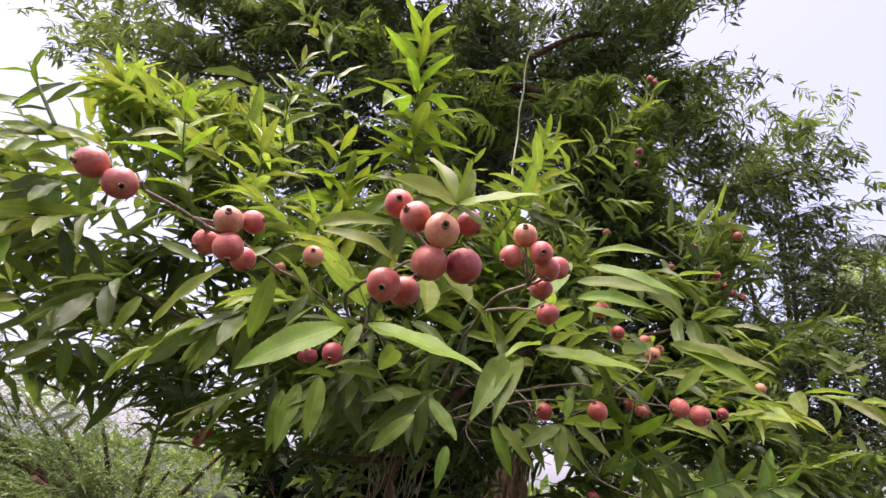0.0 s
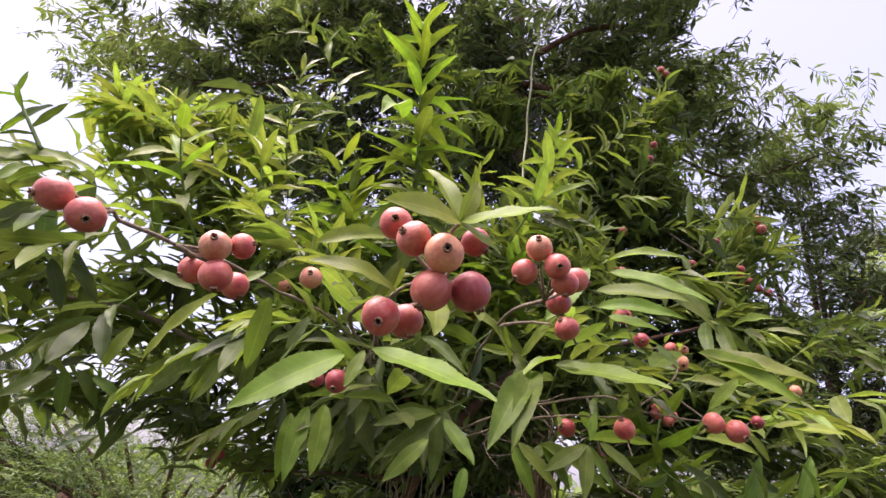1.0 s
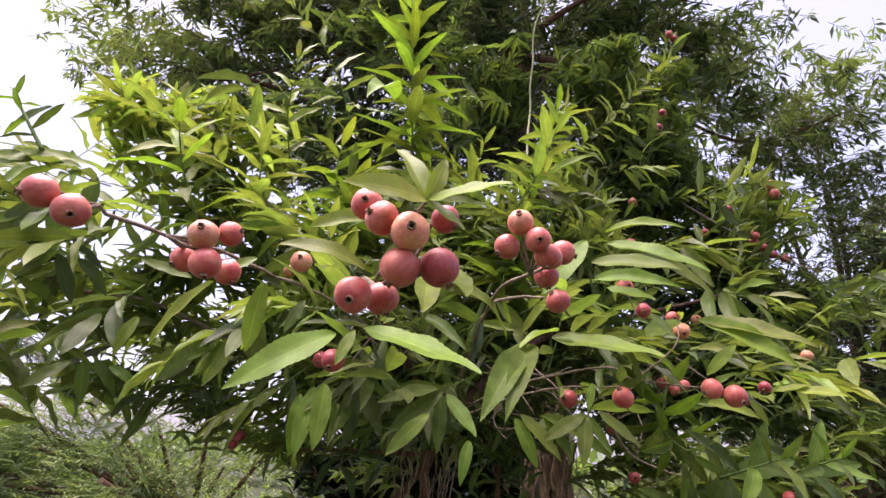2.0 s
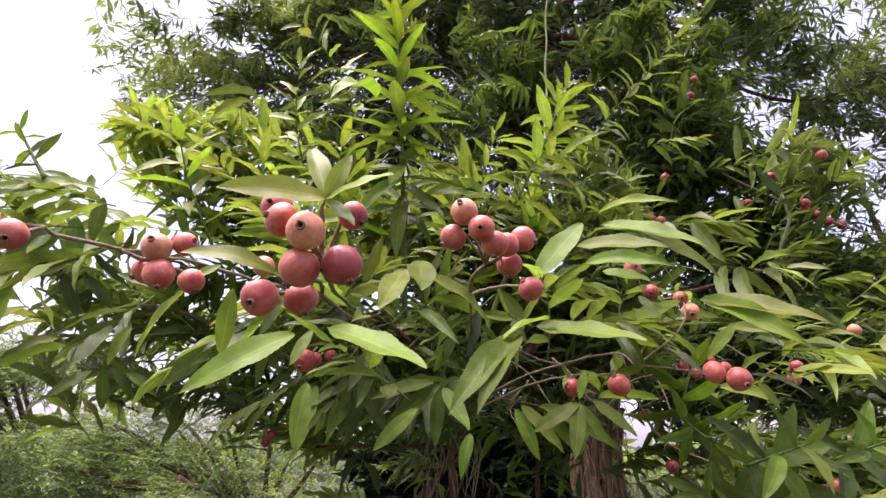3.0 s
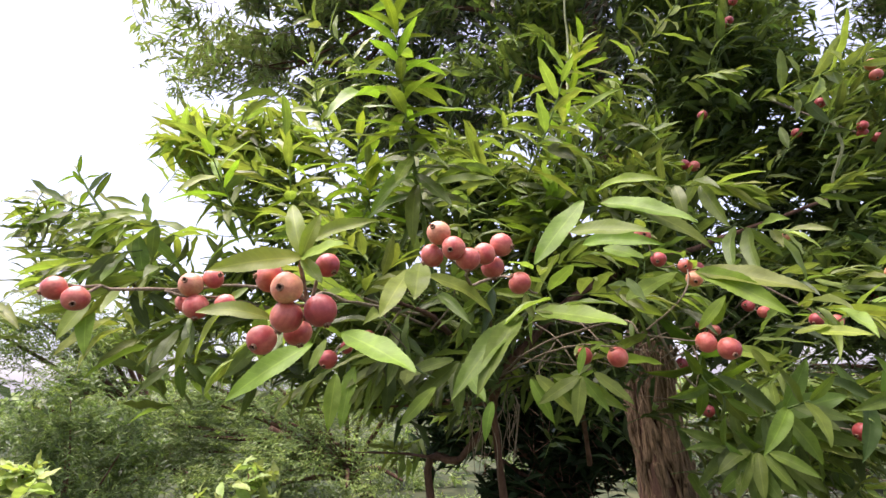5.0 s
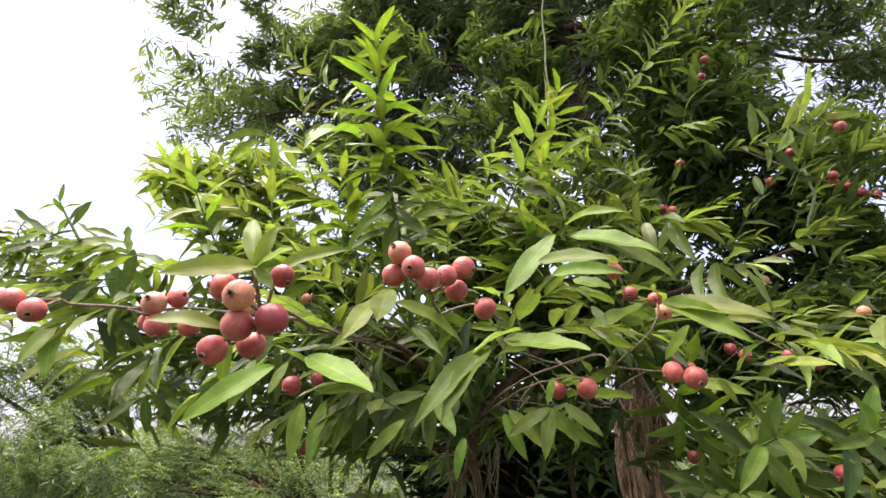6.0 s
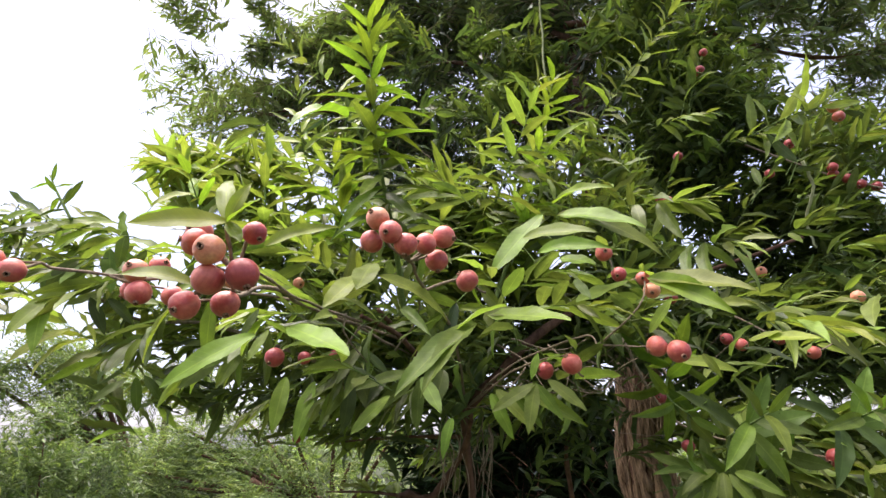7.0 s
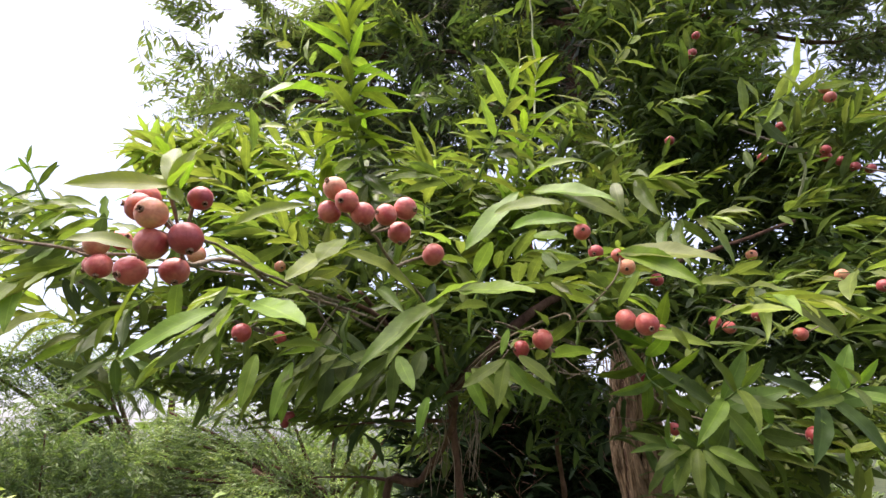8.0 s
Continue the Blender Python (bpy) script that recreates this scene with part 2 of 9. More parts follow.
def tube(line, r0, r1, sides, rough=0.0, knots=0.0):
    """A tapered round limb along a line: vertices and faces."""
    line = np.asarray(line, dtype=float)
    n = len(line)
    tang = np.gradient(line, axis=0)
    tang /= np.linalg.norm(tang, axis=1)[:, None] + 1e-9
    ref = np.array((0.31, 0.23, 0.92)) if abs(tang[0][2]) < 0.9 else np.array((1.0, 0.1, 0.0))
    verts, faces = [], []
    for i in range(n):
        a = np.cross(tang[i], ref)
        a /= np.linalg.norm(a) + 1e-9
        b = np.cross(tang[i], a)
        f = i / (n - 1)
        r = r0 + (r1 - r0) * f
        if knots and i % 3 == 1:
            r *= 1 + knots
        for k in range(sides):
            w = 2 * math.pi * k / sides
            d = math.cos(w) * a + math.sin(w) * b
            rr = r
            if rough:
                q = line[i] + d * r
                if r < 0.04:
                    q = q * (4.0, 4.0, 6.0)
                rr = r * (1 + rough * noise.noise((q[0] * 9, q[1] * 9, q[2] * 2.2)) + 0.6 * rough * noise.noise((q[0] * 38, q[1] * 38, q[2] * 3)))
            verts.append(line[i] + d * rr)
    for i in range(n - 1):
        for k in range(sides):
            k2 = (k + 1) % sides
            faces.append((i * sides + k, i * sides + k2, (i + 1) * sides + k2, (i + 1) * sides + k))
    faces.append(tuple(range(sides))[::-1])
    faces.append(tuple((n - 1) * sides + k for k in range(sides)))
    return verts, faces


def leaf_shape(cols, segs, width, fold, droop, twist=0.0, wave=0.0, belly=0.62, end=1.12, teeth=0.0):
    """A lance-shaped blade along y from 0 to 1, folded at its midrib and bent down to its tip."""
    verts, uvs, faces = [], [], []
    half = cols // 2
    top = max((t / 100) ** belly * (1 - t / 100) ** end for t in range(101))
    for i in range(segs + 1):
        t = i / segs
        w = 0.012 + 0.988 * (t ** belly * (1 - t) ** end) / top if 0 < t < 1 else 0.02
        w *= width / 2 * (1 + (teeth if i % 2 else -teeth))
        y = math.sin(droop * t) / droop if abs(droop) > 1e-3 else t
        z = -(1 - math.cos(droop * t)) / droop if abs(droop) > 1e-3 else 0.0
        for j in range(-half, half + 1):
            s = j / half
            x = s * w
            lift = fold * abs(x) + wave * width * abs(s) * (math.sin(t * 15 + (1.3 if s > 0 else 0)) + 0.3 * math.sin(t * 23 + (0.4 if s > 0 else 2.0)))
            tw = twist * t
            verts.append((x * math.cos(tw) - lift * math.sin(tw), y, z + lift * math.cos(tw) + x * math.sin(tw)))
            uvs.append((0.5 + 0.5 * s, t))
    for i in range(segs):
        for j in range(cols - 1):
            a = i * cols + j
            faces.append((a, a + 1, a + cols + 1, a + cols))
    return np.array(verts), faces, np.array(uvs)


class Foliage:
    """Gathers leaves and twigs of one tree and joins them into meshes."""

    def __init__(self, shapes):
        self.shapes, self.sets, self.twigs = shapes, [], []

    def leaf(self, at, along, normal, length, width, age_shade):
        self.sets.append((np.array([at], dtype=float), np.array([along], dtype=float), np.array([normal], dtype=float), np.array([length]), np.array([width]), np.array([age_shade])))

    def leaves(self):
        return [np.concatenate([q[i] for q in self.sets]) for i in range(6)]

    def leaf_mesh(self, name, mat):
        at, along, normal, length, width, age_shade = self.leaves()
        y = unit(along)
        x = unit(np.cross(y, normal))
        z = np.cross(x, y)
        vs, fs, us, ag, n = [], [], [], [], 0
        k = len(self.shapes)
        for s, (v, f, u) in enumerate(self.shapes):
            w = (v[None, :, 0, None] * (x * width[:, None])[:, None, :] + v[None, :, 1, None] * y[:, None, :] + v[None, :, 2, None] * z[:, None, :])[s::k]
            w = at[s::k, None, :] + w * length[s::k, None, None]
            m = len(w)
            vs.append(w.reshape(-1, 3))
            fs.append((np.array(f)[None] + (n + np.arange(m) * len(v))[:, None, None]).reshape(-1, 4))
            us.append(np.tile(u, (m, 1)))
            ag.append(np.repeat(age_shade[s::k], len(v)))
            n += m * len(v)
        return quad_mesh(name, np.concatenate(vs), np.concatenate(fs), mat, np.concatenate(us), np.concatenate(ag))

    def twig_mesh(self, name, mat, sides=3, joints=1):
        lines = np.array([q[0] for q in self.twigs])[:, ::joints]
        r0, r1 = np.array([q[1] for q in self.twigs]), np.array([q[2] for q in self.twigs])
        m, p = lines.shape[:2]
        tang = unit(np.gradient(lines, axis=1))
        a = unit(np.cross(tang, np.array((0.31, 0.23, 0.92))))
        b = np.cross(tang, a)
        f = np.linspace(0, 1, p)[None]
        r = (r0[:, None] + (r1 - r0)[:, None] * f)[..., None]
        rings = [lines + r * (math.cos(w) * a + math.sin(w) * b) for w in (2 * math.pi * k / sides for k in range(sides))]
        v = np.stack(rings, axis=2).reshape(-1, 3)
        quads = np.array([(i * sides + k, i * sides + (k + 1) % sides, (i + 1) * sides + (k + 1) % sides, (i + 1) * sides + k) for i in range(p - 1) for k in range(sides)])
        q = (quads[None] + (np.arange(m) * p * sides)[:, None, None]).reshape(-1, 4)
        return quad_mesh(name, v, q, mat)


def unit(v):
    return v / (np.linalg.norm(v, axis=-1, keepdims=True) + 1e-9)


def quad_mesh(name, v, q, mat, uvs=None, age_shades=None):
    me = bpy.data.meshes.new(name)
    me.vertices.add(len(v))
    me.vertices.foreach_set("co", v.astype(np.float32).ravel())
    me.loops.add(q.size)
    me.loops.foreach_set("vertex_index", q.astype(np.int32).ravel())
    me.polygons.add(len(q))
    me.polygons.foreach_set("loop_start", np.arange(len(q), dtype=np.int32) * 4)
    me.polygons.foreach_set("use_smooth", np.ones(len(q), dtype=bool))
    me.materials.append(mat)
    if uvs is not None:
        layer = me.uv_layers.new(name="UVMap")
        layer.data.foreach_set("uv", uvs[q.ravel()].astype(np.float32).ravel())
    if age_shades is not None:
        at = me.attributes.new("age_shade", "FLOAT", "POINT")
        at.data.foreach_set("value", age_shades.astype(np.float32))
    me.update(calc_edges=True)
    return me


def spray(fo, base, tip, count, length, age_shade, rng, sag=0.05, spread=0.85, width=1.0, r0=0.0028, droop=0.25, stem=True, first=0.12):
    """A twig with leaves in two loose rows and a tuft at its tip."""
    b, t = np.array(base, dtype=float), np.array(tip, dtype=float)
    span = np.linalg.norm(t - b)
    bow = (rng.uniform(-1, 1, 3) + np.array((0, 0, 0.3))) * sag * span
    if stem:
        g = np.linspace(0, 1, 7)[:, None]
        fo.twigs.append((b + (t - b) * g + bow * 4 * g * (1 - g), r0, r0 * 0.35))
    i = np.arange(count)
    f = first + (1 - first) * (i + 0.5) / count
    at = b + (t - b) * f[:, None] + bow * (4 * f * (1 - f))[:, None]
    ax = unit((t - b)[None] + bow * (4 - 8 * f)[:, None])
    flat = np.abs(ax[:, 2:]) < 0.8
    row = unit(np.cross(ax, (0.15, 0.1, 1.0))) * np.where(i % 2, -1.0, 1.0)[:, None]
    spiral = np.stack((np.cos(1.0 + 2.4 * i), np.sin(1.0 + 2.4 * i), 0 * i), axis=1)
    side = np.where(flat, row, spiral)
    up = np.cross(side, ax)
    up = np.where(up[:, 2:] < 0, -up, up)
    open_ = (spread * (1.15 - 0.75 * f) + rng.uniform(-0.2, 0.2, count))[:, None]
    turn = rng.uniform(-0.95, 0.85, count)[:, None]
    out = side * np.cos(turn) + up * np.sin(turn)
    along = ax * np.cos(open_) + out * np.sin(open_)
    along[:, 2] += rng.uniform(-1.2, 0.7, count) * droop
    nrm = np.array((0, 0, 1.0)) + 0.75 * rng.uniform(-1, 1, (count, 3)) * (1, 1, 0.3) - 0.3 * ax
    ln = length * rng.uniform(0.68, 1.12, count) * (0.8 + 0.45 * np.sin(np.pi * np.minimum(1, 0.25 + 0.75 * f)) - 0.28 * f)
    fo.sets.append((at, along, nrm, ln, width * rng.uniform(0.8, 1.2, count), age_shade + rng.uniform(-0.22, 0.22, count) + 0.4 * (f - 0.5)))


def thicket(fo, centre, radii, count, twig, leaves, length, age_shade, rng, origin=(0.2, 1.9, 1.4), rise=0.12, width=1.0, droop=0.3, r0=0.0028, tufts=0):
    """Many twigs in a rounded mass, that all grow away from the tree's middle; tufts: in how many smaller clumps they gather."""
    c, r, o = np.array(centre, dtype=float), np.array(radii, dtype=float), np.array(origin, dtype=float)
    q = rng.normal(0, 1, (count, 3))
    q = unit(q) * rng.uniform(0, 1, (count, 1)) ** 0.4
    if tufts:
        seat = unit(rng.normal(0, 1, (tufts, 3))) * rng.uniform(0.2, 1, (tufts, 1)) ** 0.5
        q = seat[rng.randint(0, tufts, count)] * 0.85 + q * (0.5 / tufts ** 0.25)
    tip = c + q * r
    grow = unit(tip - o) + rng.uniform(-1, 1, (count, 3)) * (1.0, 1.0, 0.7) + np.array((0, 0, rise))
    grow[:, 2] *= 0.6
    grow = unit(grow) * twig * rng.uniform(0.7, 1.2, (count, 1))
    for k in range(count):
        spray(fo, tip[k] - grow[k], tip[k], leaves, length, age_shade + rng.uniform(-0.2, 0.2), rng, width=width, droop=droop, r0=r0)


LEAF_FINE = [leaf_shape(5, 11, 0.23, 0.35, 0.35, 0.15, 0.055, 0.72, 0.92), leaf_shape(5, 11, 0.21, 0.5, 0.7, -0.25, 0.07, 0.68, 1.0), leaf_shape(5, 11, 0.25, 0.2, 0.15, 0.3, 0.055, 0.75, 0.85),
             leaf_shape(5, 11, 0.22, 0.6, 0.5, -0.5, 0.08, 0.7, 0.95), leaf_shape(5, 11, 0.24, 0.3, 0.9, 0.1, 0.055, 0.72, 0.9)]
LEAF_MID = [leaf_shape(3, 6, 0.23, 0.4, 0.6, 0.4, 0.10, 0.7, 0.95, 0.07), leaf_shape(3, 6, 0.22, 0.7, 1.1, -0.5, 0.13, 0.68, 1.0, 0.07), leaf_shape(3, 6, 0.26, 0.25, 0.25, 0.3, 0.10, 0.74, 0.88, 0.06), leaf_shape(3, 6, 0.21, 0.6, 1.4, -0.3, 0.11, 0.7, 1.0, 0.07),
            leaf_shape(3, 6, 0.24, 0.5, -0.4, 0.6, 0.12, 0.72, 0.9, 0.07)]
LEAF_FAR = [leaf_shape(3, 2, 0.27, 0.4, 0.3), leaf_shape(3, 2, 0.25, 0.5, 0.7), leaf_shape(3, 2, 0.3, 0.3, 0.5)]


def branch(name, points, r0, r1, mat, parent, label="", sides=8, steps=6, rough=0.0, knots=0.0, kink=0.0):
    """kink: how far, in parts of its length, the limb strays from an even curve."""
    line = smooth_path(points, steps)
    if kink:
        span = np.linalg.norm(line[-1] - line[0])
        for i in range(1, len(line) - 1):
            q = Vector(line[i]) * (3.0 / max(span, 0.05))
            line[i] += kink * span * np.array(0.6 * noise.noise_vector(q * 2) + 0.6 * noise.noise_vector(q * 6))
    v, f = tube(line, r0, r1, sides, rough, knots)
    return part(name, mesh_from(name, [tuple(q) for q in v], f, mat), parent, label)


# ---- ground ----
def ground_sheet():
    bm = bmesh.new()
    rings = [0.0, 1.5, 3, 5, 8, 12, 20, 40, 90, 200, 600, 2500]
    prev = None
    for k, r in enumerate(rings):
        row = []
        for i in range(36):
            a = 2 * math.pi * i / 36
            x, y = r * math.cos(a), r * math.sin(a)
            z = 0.05 * noise.noise((x * 0.4, y * 0.4, 0)) if r < 60 else 0.0
            row.append(bm.verts.new((x, y, z)))
            if r == 0:
                row = row * 36
                break
        if prev:
            for i in range(36):
                j = (i + 1) % 36
                q = [prev[i], row[i], row[j], prev[j]]
                q = list(dict.fromkeys(q))
                bm.faces.new(q)
        prev = row
    me = bpy.data.meshes.new("ground")
    bm.to_mesh(me)
    bm.free()
    me.materials.append(M_GROUND)
    return tagged(new("ground", me), "grassy soil ground under the garden trees", "ground", kind="structure")


ground_sheet()


# ---- the fruit tree ----
tree = thing("fruit_tree", (0.02, 1.75, 0.0), "fruit tree with lance-shaped green leaves and clusters of round red fruit", "tree")


def fruit_meshes():
    """A round berry with a sunken stalk end and, on top (+z), a collar of dry sepals round a dark pit."""
    prof = []
    for i in range(15):
        a = math.pi * i / 14
        r, z = math.sin(a), -math.cos(a)
        z *= 0.97
        if i < 3:
            z += 0.10 * (1 - i / 3)
        if i > 11:
            z -= 0.03 * (i - 11) / 3
        prof.append((r, z))
    verts, faces = [], []
    n = 20
    for r, z in prof[1:-1]:
        for k in range(n):
            a = 2 * math.pi * k / n
            rr = r * (1 + 0.018 * math.sin(3 * a + 1) + 0.012 * math.cos(5 * a))
            verts.append((rr * math.cos(a), rr * math.sin(a), z))
    rows = len(prof) - 2
    for i in range(rows - 1):
        for k in range(n):
            j = (k + 1) % n
            faces.append((i * n + k, i * n + j, (i + 1) * n + j, (i + 1) * n + k))
    verts.append((0, 0, prof[0][1]))
    verts.append((0, 0, prof[-1][1] - 0.02))
    for k in range(n):
        j = (k + 1) % n
        faces.append((len(verts) - 2, j, k))
        faces.append(((rows - 1) * n + k, (rows - 1) * n + j, len(verts) - 1))
    bodies = [mesh_from("fruit_skin", verts, faces, m) for m in (M_RED, M_ORANGE, M_DEEP)]
    # collar: an outward-flaring ragged ring
    cv, cf = [], []
    m = 15
    rings = [(0.25, 0.90), (0.205, 1.01), (0.225, 1.10), (0.16, 1.10), (0.115, 1.0), (0.10, 0.93)]
    for q, (r, z) in enumerate(rings):
        for k in range(m):
            a = 2 * math.pi * k / m
            ragged = 0.05 * math.sin(5 * a) if q in (2, 3) else 0.0
            cv.append((r * math.cos(a) * (1 + ragged), r * math.sin(a) * (1 + ragged), z + ragged))
    for q in range(len(rings) - 1):
        for k in range(m):
            j = (k + 1) % m
            cf.append((q * m + k, q * m + j, (q + 1) * m + j, (q + 1) * m + k))
    collar = mesh_from("calyx", cv, cf, M_CALYX)
    pv, pf = [(0, 0, 0.955)], []
    for k in range(m):
        a = 2 * math.pi * k / m
        pv.append((0.125 * math.cos(a), 0.125 * math.sin(a), 0.985))
    for k in range(m):
        pf.append((0, 1 + k, 1 + (k + 1) % m))
    pit = mesh_from("pit", pv, pf, M_HOLE)
    return bodies, collar, pit


FRUIT_BODY, FRUIT_COLLAR, FRUIT_PIT = fruit_meshes()
FRUIT_LABEL = ("ripe pinkish-red fruit", "half-ripe orange fruit", "dark red overripe fruit")
fruit_rng = random.Random(5)


def fruit(at, radius, facing, tone=0, joint=None):
    """One berry whose calyx end points to facing; tone: 0 red, 1 orange, 2 deep red; joint: where its stalk meets the twig."""
    z = Vector(facing).normalized()
    x = z.cross(Vector((0.3, 0.8, 0.5))).normalized()
    y = z.cross(x)
    m = Matrix((x, y, z)).transposed().to_4x4()
    m.translation = at
    squash = fruit_rng.uniform(0.95, 1.05)
    m = m @ Matrix.Rotation(fruit_rng.uniform(0, 6.28), 4, "Z") @ Matrix.Diagonal((radius, radius, radius * squash, 1))
    ob = posed_part("fruit", FRUIT_BODY[tone], tree, m, FRUIT_LABEL[tone])
    for name, me in (("calyx", FRUIT_COLLAR), ("calyx_pit", FRUIT_PIT)):
        c = new(name, me)
        c.parent = ob
    tail = Vector(at) - z * radius * 0.88
    if joint is None:
        joint = tail - z * radius * 0.9 + Vector((0, 0.01, 0.004))
    v, f = tube(smooth_path([tail, (tail + Vector(joint)) / 2 + Vector((0, 0, -0.002)), joint], 3), 0.0016, 0.0019, 6)
    part("fruit_stalk", mesh_from("fruit_stalk", [tuple(q) for q in v], f, M_TWIG), tree)
    return ob


LEAF_ONE = []
LEAF_TOOTHED = [leaf_shape(5, 34, 0.23, 0.35, 0.35, 0.15, 0.04, 0.72, 0.92, 0.03), leaf_shape(5, 32, 0.21, 0.5, 0.7, -0.25, 0.05, 0.68, 1.0, 0.032), leaf_shape(5, 34, 0.25, 0.2, 0.15, 0.3, 0.04, 0.75, 0.85, 0.028),
                leaf_shape(5, 30, 0.22, 0.6, 0.5, -0.5, 0.06, 0.7, 0.95, 0.032), leaf_shape(5, 34, 0.24, 0.3, 0.9, 0.1, 0.045, 0.72, 0.9, 0.03)]
for v_, f_, u_ in LEAF_TOOTHED:
    LEAF_ONE.append(mesh_from("leaf_blade", v_.tolist(), f_, M_LEAF_ONE, u_))


def leaf_object(at, along, normal, length, width, age_shade, shape):
    y = Vector(along).normalized()
    x = y.cross(Vector(normal)).normalized()
    z = x.cross(y)
    m = Matrix((x, y, z)).transposed().to_4x4()
    m.translation = at
    ob = posed_part("leaf", LEAF_ONE[shape % len(LEAF_ONE)], tree, m @ Matrix.Diagonal((length * width, length, length, 1)))
    ob["age_shade"] = float(age_shade)
    return ob


def big_leaf(base, tip, wide, normal, age_shade, shape=0):
    """A single large leaf from its base to its tip, wide metres across."""
    b, t = Vector(base), Vector(tip)
    end = Vector(LEAF_FINE[shape % 5][0][-3])
    bend = math.atan2(-end.z, end.y)
    y = (t - b).normalized()
    x = y.cross(Vector(normal)).normalized()
    z = x.cross(y)
    along, up = y * math.cos(bend) + z * math.sin(bend), z * math.cos(bend) - y * math.sin(bend)
    ln = (t - b).length / end.length
    own = (0.23, 0.21, 0.25, 0.22, 0.24)[shape % 5]
    return leaf_object(b, along, up, ln, wide / (ln * own), age_shade, shape)


def shoot(points, leaves, length, age_shade, seed, spread=0.8, width=1.0, r0=0.003, mat=None, droop=0.15, into=None):
    """A shoot with leaves in a spiral, wide open below and closing to a tuft at its tip; its leaves are parts of their own, or join the foliage given by into."""
    fo = into or Foliage(LEAF_FINE)
    rng = np.random.RandomState(seed)
    line = smooth_path(points, 12)
    v, f = tube(line, r0, r0 * 0.4, 7)
    part("shoot", mesh_from("shoot", [tuple(q) for q in v], f, mat or M_GREEN_TWIG), tree)
    tang = unit(np.gradient(line, axis=0))
    for k in range(leaves):
        g = (k + 0.5) / leaves
        i = min(len(line) - 1, int(g * len(line)))
        ax = tang[i]
        u = unit(np.cross(ax, (0.9, 0.3, 0.2)))
        w = np.cross(ax, u)
        turn = 2.4 * k + rng.uniform(-0.25, 0.25)
        out = u * math.cos(turn) + w * math.sin(turn)
        wide = (0.75 + 0.62 * spread) * (1 - 0.62 * g ** 2.5) + rng.uniform(-0.2, 0.2)
        along = ax * math.cos(wide) + out * math.sin(wide)
        along[2] -= droop * rng.uniform(0.0, 1.3) * (1 - g)
        along = unit(along)
        normal = ax - along * np.dot(ax, along) + 0.25 * rng.uniform(-1, 1, 3)
        ln = length * rng.uniform(0.8, 1.25) * (0.85 + 0.35 * math.sin(math.pi * min(1, 0.15 + g))) * (1 - 0.2 * g ** 3)
        fo.leaf(line[i], along, normal, ln, width * rng.uniform(0.8, 1.1), age_shade + rng.uniform(-0.2, 0.2) + 0.3 * (g - 0.5))
    if into:
        return
    for i, (at, along, normal, ln, w, a) in enumerate(zip(*fo.leaves())):
        leaf_object(at, along, normal, ln, w, a, i)


SHOOT_FOLIAGE = Foliage(LEAF_FINE)
branch("stem", [(0.02, 1.75, 0), (-0.111, 1.597, 0.945), (-0.142, 1.444, 1.689), (-0.199, 1.216, 1.776), (-0.203, 1.045, 1.824)], 0.0140, 0.0050, M_STEM, tree, "reddish-brown slender stem", rough=0.6, sides=10)
branch("stem", [(-0.08, 1.8, 0), (-0.371, 1.566, 1.254), (-0.259, 1.545, 1.38), (-0.145, 1.487, 1.504), (-0.081, 1.345, 1.617), (-0.13, 1.137, 1.716), (-0.139, 1.013, 1.755), (-0.155, 0.885, 1.766)], 0.0130, 0.0040, M_STEM, tree, "reddish-brown slender stem", rough=0.6, sides=10)
branch("limb", [(-0.136, 1.49, 1.543), (-0.28, 1.484, 1.546), (-0.425, 1.465, 1.542), (-0.653, 1.557, 1.531)], 0.0060, 0.0030, M_STEM, tree, "dark horizontal limb", rough=0.6)
branch("limb", [(-0.275, 1.558, 1.363), (-0.476, 1.605, 1.381), (-0.698, 1.643, 1.377)], 0.0060, 0.0030, M_STEM, tree, "dark horizontal limb", rough=0.6)
branch("limb", [(0.073, 2.148, 1.281), (0.076, 2.058, 1.481), (0.099, 2.059, 1.602), (0.037, 1.74, 1.642)], 0.0100, 0.0050, M_STEM, tree, "thin bare upright limb", rough=0.6)
branch("branch", [(-0.142, 1.444, 1.689), (-0.216, 0.897, 1.774), (-0.267, 0.628, 1.764), (-0.272, 0.444, 1.728), (-0.283, 0.372, 1.722)], 0.0027, 0.0015, M_TWIG, tree, "", knots=0.2, rough=0.45, kink=0.008)
branch("branch", [(-0.199, 1.216, 1.776), (-0.172, 0.755, 1.746), (-0.106, 0.56, 1.726), (-0.044, 0.433, 1.672), (-0.014, 0.396, 1.682), (-0.001, 0.362, 1.719)], 0.0033, 0.0017, M_TWIG, tree, "", knots=0.25, rough=0.5, kink=0.008)
branch("branch", [(-0.155, 0.888, 1.755), (-0.107, 0.619, 1.724), (-0.051, 0.469, 1.708), (-0.014, 0.396, 1.682)], 0.0026, 0.0017, M_TWIG, tree, "", knots=0.2, rough=0.5, kink=0.008)
branch("branch", [(-0.081, 1.345, 1.617), (0.01, 0.969, 1.733), (0.044, 0.743, 1.756), (0.093, 0.572, 1.739)], 0.0033, 0.0018, M_TWIG, tree, "", knots=0.25, rough=0.5, kink=0.008)
branch("twig", [(0.044, 0.743, 1.756), (0.089, 0.744, 1.767), (0.123, 0.702, 1.752)], 0.0029, 0.0014, M_TWIG, tree, "", kink=0.02)
